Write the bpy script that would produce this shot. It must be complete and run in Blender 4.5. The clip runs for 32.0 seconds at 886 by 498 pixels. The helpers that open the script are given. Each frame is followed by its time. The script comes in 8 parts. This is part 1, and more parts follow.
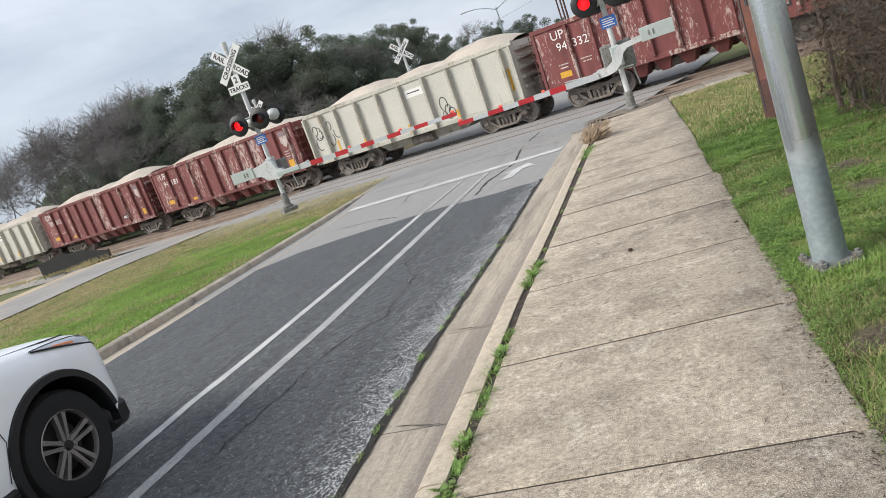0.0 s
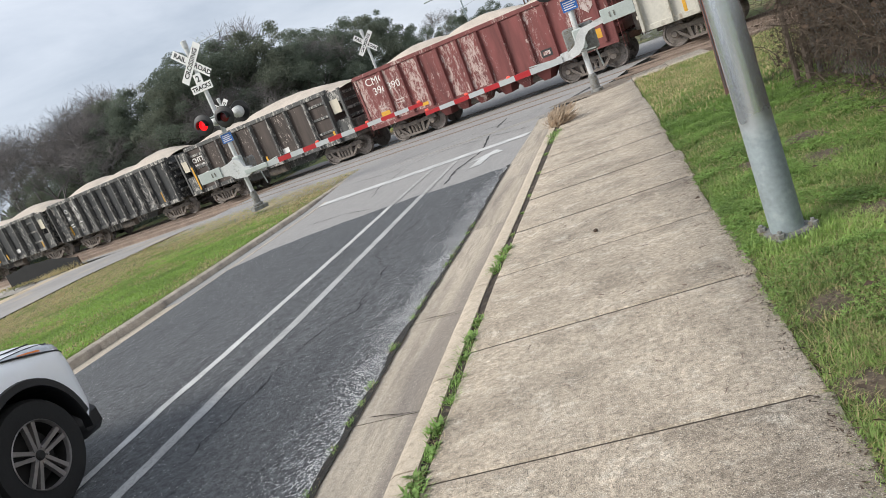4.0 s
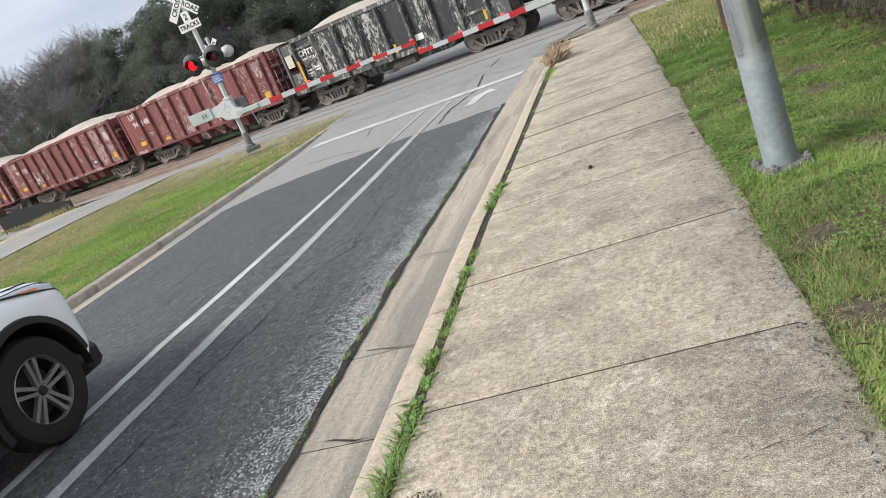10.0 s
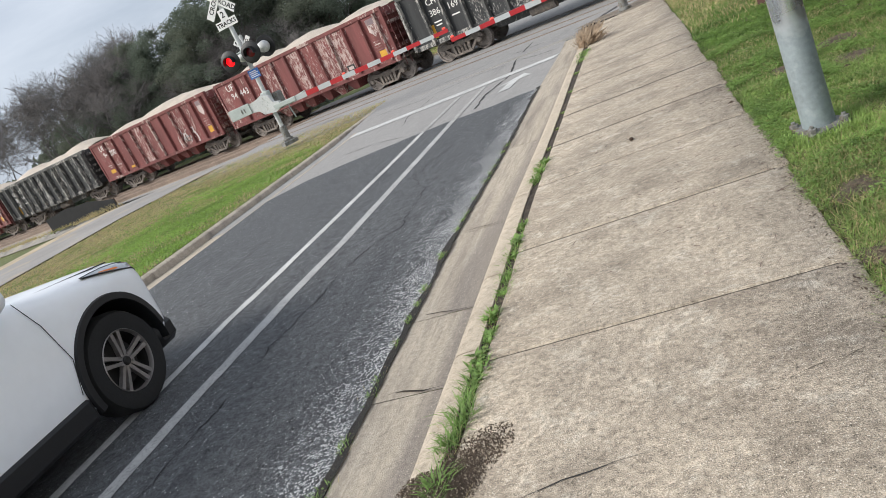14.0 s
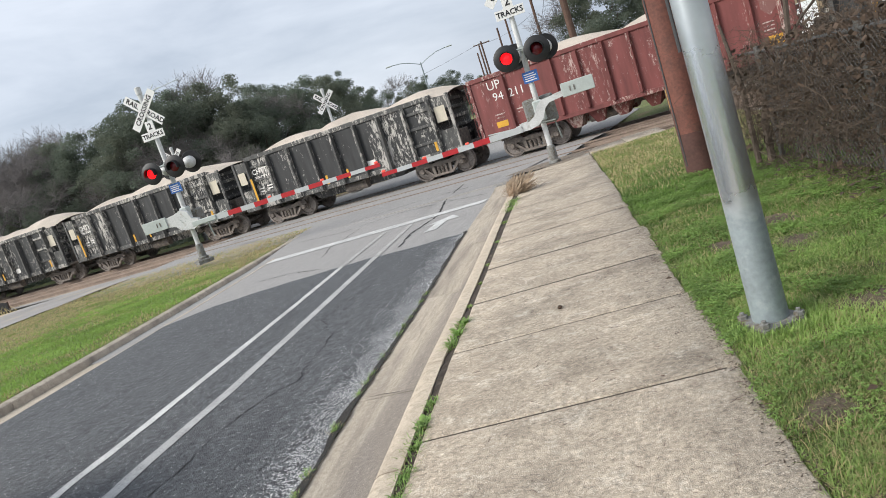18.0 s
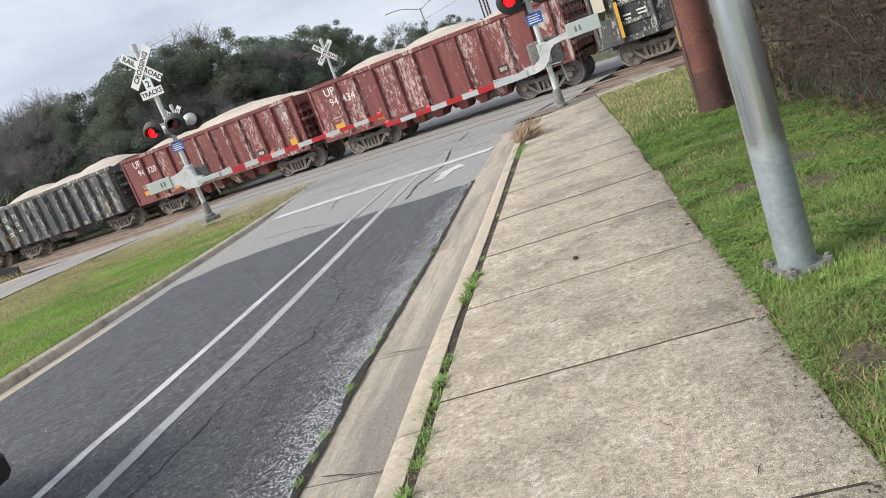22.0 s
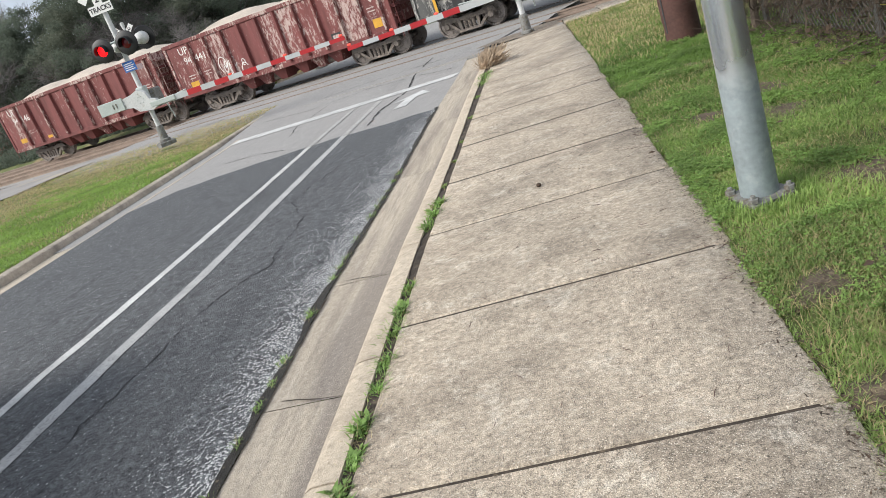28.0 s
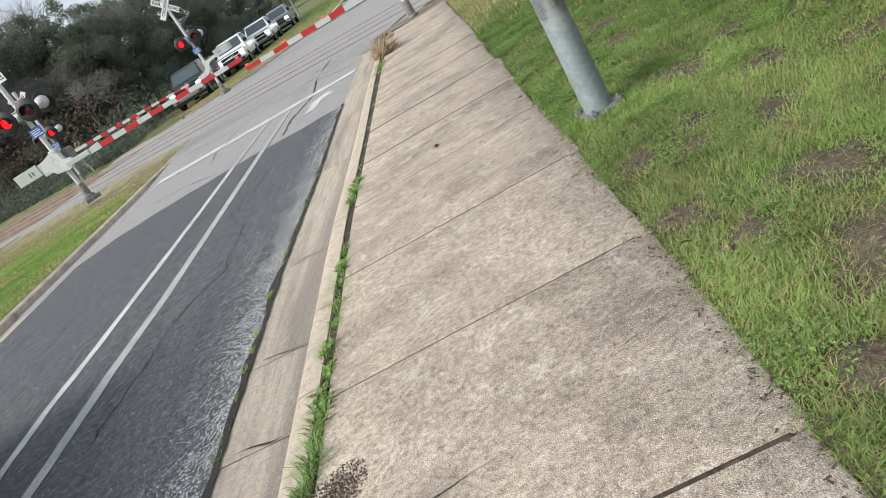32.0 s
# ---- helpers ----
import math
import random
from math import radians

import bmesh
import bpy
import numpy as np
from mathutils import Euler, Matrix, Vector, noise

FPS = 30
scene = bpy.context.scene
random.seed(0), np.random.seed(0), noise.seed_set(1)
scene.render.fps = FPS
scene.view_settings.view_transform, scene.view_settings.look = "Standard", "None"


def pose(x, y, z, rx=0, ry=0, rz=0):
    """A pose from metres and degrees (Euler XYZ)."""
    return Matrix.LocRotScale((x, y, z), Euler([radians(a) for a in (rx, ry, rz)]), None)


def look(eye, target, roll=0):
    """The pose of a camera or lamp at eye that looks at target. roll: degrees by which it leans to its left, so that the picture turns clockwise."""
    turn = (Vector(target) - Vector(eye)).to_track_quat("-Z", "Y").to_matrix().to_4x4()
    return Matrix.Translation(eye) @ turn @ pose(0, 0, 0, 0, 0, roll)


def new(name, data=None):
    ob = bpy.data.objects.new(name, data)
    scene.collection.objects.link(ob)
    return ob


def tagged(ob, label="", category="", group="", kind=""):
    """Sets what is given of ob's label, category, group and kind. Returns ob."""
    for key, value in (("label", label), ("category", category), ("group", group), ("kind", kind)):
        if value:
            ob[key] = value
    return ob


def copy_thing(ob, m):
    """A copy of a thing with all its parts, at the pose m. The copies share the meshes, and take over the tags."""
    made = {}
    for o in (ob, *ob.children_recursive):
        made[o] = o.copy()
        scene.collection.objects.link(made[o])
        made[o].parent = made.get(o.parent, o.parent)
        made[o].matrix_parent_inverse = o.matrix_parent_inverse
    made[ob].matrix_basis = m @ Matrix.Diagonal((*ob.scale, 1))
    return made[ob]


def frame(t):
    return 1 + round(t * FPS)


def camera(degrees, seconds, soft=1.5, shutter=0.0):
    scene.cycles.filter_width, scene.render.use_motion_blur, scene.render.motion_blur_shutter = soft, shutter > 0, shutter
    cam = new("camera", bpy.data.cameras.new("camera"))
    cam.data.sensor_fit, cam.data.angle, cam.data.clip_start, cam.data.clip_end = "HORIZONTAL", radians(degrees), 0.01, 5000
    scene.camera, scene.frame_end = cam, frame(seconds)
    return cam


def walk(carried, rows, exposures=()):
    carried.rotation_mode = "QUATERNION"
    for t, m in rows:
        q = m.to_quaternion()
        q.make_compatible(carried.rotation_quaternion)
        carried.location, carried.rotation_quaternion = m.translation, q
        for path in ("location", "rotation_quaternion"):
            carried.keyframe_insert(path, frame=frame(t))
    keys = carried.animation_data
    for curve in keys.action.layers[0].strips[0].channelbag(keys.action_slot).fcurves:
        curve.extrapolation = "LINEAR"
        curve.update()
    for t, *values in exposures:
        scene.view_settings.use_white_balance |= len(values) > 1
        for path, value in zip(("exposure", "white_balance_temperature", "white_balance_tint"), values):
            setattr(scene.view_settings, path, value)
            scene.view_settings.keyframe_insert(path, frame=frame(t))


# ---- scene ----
cam = camera(61.6, 32.0, 0.6)
PATH = [
    (0, (1.116, -0.684, 1.519), (0.498, 1.177, 1.123), -19.8),
    (0.5, (1.13, -0.65, 1.511), (0.528, 1.213, 1.1), -20.2),
    (1, (1.139, -0.63, 1.505), (0.547, 1.231, 1.074), -20.7),
    (1.5, (1.134, -0.614, 1.5), (0.543, 1.242, 1.047), -21.0),
    (2, (1.097, -0.623, 1.501), (0.52, 1.233, 1.029), -20.2),
    (2.5, (1.054, -0.621, 1.487), (0.491, 1.236, 1.005), -18.9),
    (3, (1.082, -0.636, 1.491), (0.517, 1.223, 1.015), -19.4),
    (3.5, (1.134, -0.664, 1.491), (0.578, 1.201, 1.03), -21.2),
    (5.5, (1.198, -0.705, 1.486), (0.602, 1.161, 1.083), -24.1),
    (6, (1.192, -0.698, 1.477), (0.591, 1.159, 1.041), -25.0),
    (6.5, (1.159, -0.692, 1.463), (0.568, 1.157, 0.983), -23.8),
    (7, (1.145, -0.688, 1.468), (0.553, 1.154, 0.964), -23.1),
    (7.5, (1.144, -0.681, 1.463), (0.54, 1.153, 0.941), -23.3),
    (8, (1.135, -0.696, 1.469), (0.493, 1.126, 0.953), -23.7),
    (8.5, (1.141, -0.691, 1.467), (0.469, 1.121, 0.952), -24.3),
    (9, (1.14, -0.686, 1.456), (0.481, 1.119, 0.902), -24.2),
    (9.5, (1.134, -0.701, 1.449), (0.494, 1.098, 0.852), -23.0),
    (10, (1.159, -0.716, 1.46), (0.563, 1.102, 0.874), -22.9),
    (10.5, (1.188, -0.699, 1.465), (0.668, 1.15, 0.906), -24.2),
    (11, (1.238, -0.721, 1.464), (0.741, 1.13, 0.895), -26.5),
    (11.5, (1.213, -0.792, 1.475), (0.637, 1.049, 0.948), -28.0),
    (12, (1.025, -0.947, 1.46), (0.335, 0.843, 0.893), -26.2),
    (12.5, (0.99, -1.031, 1.442), (0.176, 0.659, 0.748), -24.3),
    (13, (1.06, -1.031, 1.458), (0.229, 0.646, 0.753), -25.3),
    (13.5, (1.079, -1.044, 1.477), (0.308, 0.689, 0.843), -25.9),
    (14, (1.09, -1.039, 1.473), (0.408, 0.751, 0.9), -25.2),
    (14.5, (1.087, -1.019, 1.476), (0.481, 0.804, 0.921), -24.8),
    (16.5, (0.977, -0.883, 1.443), (0.586, 1.009, 0.925), -20.5),
    (17, (1.087, -0.665, 1.548), (0.644, 1.273, 1.322), -15.1),
    (17.5, (1.178, -0.483, 1.515), (0.677, 1.437, 1.264), -20.4),
    (18, (1.05, -0.293, 1.466), (0.657, 1.639, 1.133), -18.5),
    (18.5, (0.906, -0.123, 1.443), (0.6, 1.811, 1.041), -14.4),
    (19, (0.942, -0.091, 1.472), (0.635, 1.847, 1.085), -14.3),
    (19.5, (1.035, -0.076, 1.511), (0.82, 1.895, 1.244), -17.1),
    (20, (1.035, -0.097, 1.492), (0.819, 1.869, 1.19), -19.1),
    (20.5, (1.019, -0.128, 1.489), (0.687, 1.807, 1.107), -20.5),
    (21, (1.017, -0.153, 1.496), (0.616, 1.765, 1.097), -21.2),
    (21.5, (1.008, -0.159, 1.492), (0.569, 1.749, 1.082), -20.9),
    (22, (1.004, -0.157, 1.48), (0.554, 1.738, 1.026), -20.8),
    (22.5, (1.006, -0.147, 1.469), (0.556, 1.732, 0.954), -20.9),
    (23, (0.995, -0.148, 1.463), (0.532, 1.715, 0.902), -20.4),
    (23.5, (0.983, -0.136, 1.449), (0.495, 1.712, 0.859), -19.7),
    (24, (0.972, -0.131, 1.437), (0.484, 1.707, 0.817), -19.0),
    (24.5, (0.984, -0.133, 1.445), (0.528, 1.71, 0.816), -19.8),
    (25, (0.996, -0.111, 1.439), (0.56, 1.731, 0.793), -21.5),
    (25.5, (1.0, -0.107, 1.445), (0.56, 1.727, 0.776), -22.3),
    (27.5, (0.981, -0.111, 1.443), (0.56, 1.73, 0.784), -20.2),
    (28, (0.986, -0.098, 1.44), (0.577, 1.746, 0.782), -20.0),
    (28.5, (0.987, -0.105, 1.442), (0.58, 1.738, 0.78), -19.7),
    (29, (0.988, -0.121, 1.442), (0.57, 1.724, 0.793), -19.5),
    (29.5, (0.997, -0.152, 1.457), (0.489, 1.691, 0.871), -20.3),
    (30, (1.032, -0.221, 1.486), (0.331, 1.58, 0.972), -24.1),
    (30.5, (1.074, -0.336, 1.449), (0.362, 1.442, 0.873), -28.5),
    (31, (1.04, -0.563, 1.423), (0.55, 1.257, 0.752), -27.3),
    (31.5, (1.103, -0.789, 1.442), (0.679, 1.04, 0.754), -28.0),
    (32, (1.182, -0.966, 1.471), (0.895, 0.87, 0.731), -32.1),
]
walk(cam, [(t, look(eye, target, roll)) for t, eye, target, roll in PATH], [(0, 0.46), (9, 0.5), (11, 0.58), (12.5, 0.48), (16, 0.44), (17.2, 0.45), (19, 0.54), (20, 0.46), (22, 0.53), (25, 0.57), (32, 0.55)])


# ---- world, sun, exposure ----
scene.view_settings.exposure = 0.35
world = bpy.data.worlds.new("overcast_sky")
scene.world = world
world.use_nodes = True
wn, wl = world.node_tree.nodes, world.node_tree.links
wn.clear()
sky = wn.new("ShaderNodeTexSky")
sky.sky_type = "NISHITA"
sky.sun_disc = False
sky.sun_elevation, sky.sun_rotation = radians(35), radians(118)
sky.altitude, sky.air_density, sky.dust_density, sky.ozone_density = 100, 1.0, 3.0, 1.0
# a layer of cloud over the sky: broken stratus, brighter where it is thin
wtc = wn.new("ShaderNodeTexCoord")
wmap = wn.new("ShaderNodeMapping")
wmap.inputs["Scale"].default_value = (1.0, 1.0, 3.6)
wl.new(wtc.outputs["Generated"], wmap.inputs["Vector"])
wno = wn.new("ShaderNodeTexNoise")
wno.inputs["Scale"].default_value, wno.inputs["Detail"].default_value = 2.6, 7.0
wno.inputs["Roughness"].default_value, wno.inputs["Distortion"].default_value = 0.55, 0.4
wl.new(wmap.outputs["Vector"], wno.inputs["Vector"])
wra = wn.new("ShaderNodeValToRGB")
wra.color_ramp.elements[0].position, wra.color_ramp.elements[0].color = 0.33, (3.75, 4.25, 5.05, 1)
wra.color_ramp.elements[1].position, wra.color_ramp.elements[1].color = 0.66, (6.0, 6.45, 7.2, 1)
wl.new(wno.outputs["Fac"], wra.inputs["Fac"])
wmx = wn.new("ShaderNodeMixRGB")
wmx.inputs["Fac"].default_value = 0.88
wl.new(sky.outputs["Color"], wmx.inputs["Color1"])
wl.new(wra.outputs["Color"], wmx.inputs["Color2"])
wbg = wn.new("ShaderNodeBackground")
wbg.inputs["Strength"].default_value = 0.1
wout = wn.new("ShaderNodeOutputWorld")
wl.new(wmx.outputs["Color"], wbg.inputs["Color"])
wl.new(wbg.outputs["Background"], wout.inputs["Surface"])

sun = new("sun", bpy.data.lights.new("sun", "SUN"))
sun.data.energy, sun.data.angle, sun.data.color = 3.1, radians(30), (1.0, 0.96, 0.9)
sun.matrix_world = look((0, 0, 42), (53, 28, 0))

# ---- materials ----
def mat(name, c, rough=0.8, metal=0.0, var=0.25, scale=2.0, fine=40.0, bump=0.25, c2=None, lim=0.55, soft=0.1, stretch=(1, 1, 1), scale2=None, by_object=True, emit=0.0, spec=0.5, dist=0.01, leafy=0.0, mask=None):
    m = bpy.data.materials.new(name)
    m.use_nodes = True
    nt = m.node_tree
    n, l = nt.nodes, nt.links
    b = n["Principled BSDF"]
    b.inputs["Roughness"].default_value, b.inputs["Metallic"].default_value = rough, metal
    b.inputs["Specular IOR Level"].default_value = spec
    tc = n.new("ShaderNodeTexCoord")
    src = tc.outputs["Object"]
    if by_object:
        oi = n.new("ShaderNodeObjectInfo")
        add = n.new("ShaderNodeVectorMath")
        add.operation = "MULTIPLY_ADD"
        l.new(oi.outputs["Random"], add.inputs[0])
        add.inputs[1].default_value = (37.0, 91.0, 53.0)
        l.new(src, add.inputs[2])
        src = add.outputs[0]
    n1 = n.new("ShaderNodeTexNoise")
    n1.inputs["Scale"].default_value, n1.inputs["Detail"].default_value = scale, 6
    l.new(src, n1.inputs["Vector"])
    n2 = n.new("ShaderNodeTexNoise")
    n2.inputs["Scale"].default_value, n2.inputs["Detail"].default_value = fine, 4
    l.new(src, n2.inputs["Vector"])
    av = n.new("ShaderNodeMath")
    av.operation = "ADD"
    l.new(n1.outputs["Fac"], av.inputs[0])
    l.new(n2.outputs["Fac"], av.inputs[1])
    mr = n.new("ShaderNodeMapRange")
    mr.inputs["From Min"].default_value, mr.inputs["From Max"].default_value = 0.65, 1.35
    mr.inputs["To Min"].default_value, mr.inputs["To Max"].default_value = 1 - var, 1 + var
    l.new(av.outputs[0], mr.inputs["Value"])
    mul = n.new("ShaderNodeVectorMath")
    mul.operation = "SCALE"
    mul.inputs[0].default_value = c[:3]
    l.new(mr.outputs[0], mul.inputs["Scale"])
    col = mul.outputs[0]
    if c2 is not None:
        mp = n.new("ShaderNodeMapping")
        mp.inputs["Scale"].default_value = stretch
        l.new(src, mp.inputs["Vector"])
        n3 = n.new("ShaderNodeTexNoise")
        n3.inputs["Scale"].default_value, n3.inputs["Detail"].default_value = scale2 or scale * 1.7, 8
        n3.inputs["Roughness"].default_value = 0.62
        l.new(mp.outputs["Vector"], n3.inputs["Vector"])
        m2 = n.new("ShaderNodeMapRange")
        m2.inputs["From Min"].default_value, m2.inputs["From Max"].default_value = lim, lim + soft
        l.new(n3.outputs["Fac"], m2.inputs["Value"])
        mx = n.new("ShaderNodeMixRGB")
        amount = m2.outputs[0]
        if mask is not None:
            n4 = n.new("ShaderNodeTexNoise")
            n4.inputs["Scale"].default_value, n4.inputs["Detail"].default_value = mask[0], 3
            l.new(src, n4.inputs["Vector"])
            m4 = n.new("ShaderNodeMapRange")
            m4.inputs["From Min"].default_value, m4.inputs["From Max"].default_value = mask[1], mask[2]
            l.new(n4.outputs["Fac"], m4.inputs["Value"])
            mm = n.new("ShaderNodeMath")
            mm.operation = "MULTIPLY"
            l.new(amount, mm.inputs[0])
            l.new(m4.outputs[0], mm.inputs[1])
            amount = mm.outputs[0]
        l.new(amount, mx.inputs["Fac"])
        l.new(col, mx.inputs["Color1"])
        mx.inputs["Color2"].default_value = (*c2[:3], 1)
        col = mx.outputs["Color"]
    l.new(col, b.inputs["Base Color"])
    if bump:
        bp = n.new("ShaderNodeBump")
        bp.inputs["Strength"].default_value, bp.inputs["Distance"].default_value = bump, dist
        l.new(n2.outputs["Fac"], bp.inputs["Height"])
        l.new(bp.outputs["Normal"], b.inputs["Normal"])
    if leafy:
        tr = n.new("ShaderNodeBsdfTranslucent")
        l.new(col, tr.inputs["Color"])
        ms = n.new("ShaderNodeMixShader")
        ms.inputs["Fac"].default_value = leafy
        l.new(b.outputs["BSDF"], ms.inputs[1])
        l.new(tr.outputs["BSDF"], ms.inputs[2])
        l.new(ms.outputs["Shader"], n["Material Output"].inputs["Surface"])
    if emit:
        b.inputs["Emission Color"].default_value = (*c[:3], 1)
        b.inputs["Emission Strength"].default_value = emit
    m["base"] = 1
    return m

def stony(name, c, dark, light, grain=140.0, stain=1.4, stain_lim=0.5, blotch=0.35, specks=0.14, pits=0.1, rough=0.85, bump=0.6, verge=None, by_object=True, stretch=(1, 1, 1), contrast=0.35, scour=0.0, relief=0.006, flow=None):
    """Concrete or asphalt: flow: (x0, x1, colour), the silt stain that running water left along one side; broad stains, hand-sized blotches, pale stones and dark pits. verge: (x0, x1), between which the binder has worn off and more stones show."""
    m = bpy.data.materials.new(name)
    m.use_nodes = True
    n, l = m.node_tree.nodes, m.node_tree.links
    b = n["Principled BSDF"]
    b.inputs["Roughness"].default_value = rough
    tc = n.new("ShaderNodeTexCoord")
    src = tc.outputs["Object"]
    if by_object:
        oi, add = n.new("ShaderNodeObjectInfo"), n.new("ShaderNodeVectorMath")
        add.operation = "MULTIPLY_ADD"
        l.new(oi.outputs["Random"], add.inputs[0])
        add.inputs[1].default_value = (37.0, 91.0, 0.0)
        l.new(src, add.inputs[2])
        src = add.outputs[0]

    def noisy(scale, detail, rough_=0.6, vec=None):
        q = n.new("ShaderNodeTexNoise")
        q.inputs["Scale"].default_value, q.inputs["Detail"].default_value, q.inputs["Roughness"].default_value = scale, detail, rough_
        l.new(vec or src, q.inputs["Vector"])
        return q.outputs["Fac"]

    def ranged(v, a, b_, lo=0.0, hi=1.0):
        q = n.new("ShaderNodeMapRange")
        q.inputs["From Min"].default_value, q.inputs["From Max"].default_value = a, b_
        q.inputs["To Min"].default_value, q.inputs["To Max"].default_value = lo, hi
        l.new(v, q.inputs["Value"])
        return q.outputs[0]

    def sums(op, u, v):
        q = n.new("ShaderNodeMath")
        q.operation = op
        for k, w in ((0, u), (1, v)):
            if isinstance(w, float):
                q.inputs[k].default_value = w
            else:
                l.new(w, q.inputs[k])
        return q.outputs[0]

    def mixed(fac, u, v):
        q = n.new("ShaderNodeMixRGB")
        l.new(fac, q.inputs["Fac"])
        if isinstance(u, tuple):
            q.inputs["Color1"].default_value = (*u, 1)
        else:
            l.new(u, q.inputs["Color1"])
        q.inputs["Color2"].default_value = (*v, 1)
        return q.outputs["Color"]

    mp = n.new("ShaderNodeMapping")
    mp.inputs["Scale"].default_value = stretch
    l.new(src, mp.inputs["Vector"])
    fine = sums("ADD", sums("MULTIPLY", noisy(grain * 0.8, 4, 0.8), 0.5), sums("MULTIPLY", noisy(grain * 0.16, 7, 0.85), 0.5))
    broad = ranged(noisy(stain, 12, 0.72, mp.outputs["Vector"]), stain_lim, stain_lim + 0.2, 0.0, 0.85)
    mid = ranged(noisy(stain * 9.0, 10, 0.8, mp.outputs["Vector"]), 0.46, 0.6, 0.0, blotch)
    col = mixed(sums("MAXIMUM", broad, mid), c, dark)
    worn_off = ranged(noisy(stain * 3.1, 12, 0.8, mp.outputs["Vector"]), 0.53, 0.68, 0.0, scour)
    col = mixed(worn_off, col, light)
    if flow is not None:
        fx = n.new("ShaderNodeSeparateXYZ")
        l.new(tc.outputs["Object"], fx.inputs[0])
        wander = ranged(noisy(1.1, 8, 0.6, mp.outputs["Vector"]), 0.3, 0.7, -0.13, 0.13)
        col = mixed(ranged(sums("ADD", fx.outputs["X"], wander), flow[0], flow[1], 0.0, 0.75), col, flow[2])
    k = ranged(fine, 0.34, 0.66, 1 - contrast, 1 + contrast)
    sc = n.new("ShaderNodeVectorMath")
    sc.operation = "SCALE"
    l.new(col, sc.inputs[0])
    l.new(k, sc.inputs["Scale"])
    col = sc.outputs[0]
    vo = n.new("ShaderNodeTexVoronoi")
    vo.inputs["Scale"].default_value = grain
    l.new(src, vo.inputs["Vector"])
    sep = n.new("ShaderNodeSeparateColor")
    l.new(vo.outputs["Color"], sep.inputs["Color"])
    cut = 1.0 - specks
    if verge is not None:
        sx = n.new("ShaderNodeSeparateXYZ")
        l.new(tc.outputs["Object"], sx.inputs[0])
        lane = n.new("ShaderNodeMapping")
        lane.inputs["Scale"].default_value = (1.0, 0.3, 1.0)
        l.new(src, lane.inputs["Vector"])
        worn = sums("ADD", ranged(sx.outputs["X"], verge[0], verge[1]), ranged(noisy(5.0, 8, 0.7, lane.outputs["Vector"]), 0.3, 0.7, -0.42, 0.3))
        cut = ranged(sums("MULTIPLY", sums("MAXIMUM", worn, 0.0), sums("MAXIMUM", worn, 0.0)), 0.02, 0.8, 1.0 - specks, 0.0)
    stone = sums("GREATER_THAN", sep.outputs["Red"], cut)
    near = sums("LESS_THAN", vo.outputs["Distance"], sums("ADD", 0.28, sums("MULTIPLY", sep.outputs["Blue"], 0.3)))
    col = mixed(sums("MULTIPLY", sums("MULTIPLY", stone, near), 0.85), col, light)
    pit = sums("LESS_THAN", sep.outputs["Green"], pits)
    small = sums("LESS_THAN", vo.outputs["Distance"], 0.3)
    col = mixed(sums("MULTIPLY", sums("MULTIPLY", pit, small), 0.7), col, tuple(0.45 * v for v in dark))
    l.new(col, b.inputs["Base Color"])
    bp = n.new("ShaderNodeBump")
    bp.inputs["Strength"].default_value, bp.inputs["Distance"].default_value = bump, relief
    l.new(sums("ADD", fine, sums("MULTIPLY", vo.outputs["Distance"], -0.6)), bp.inputs["Height"])
    l.new(bp.outputs["Normal"], b.inputs["Normal"])
    return m


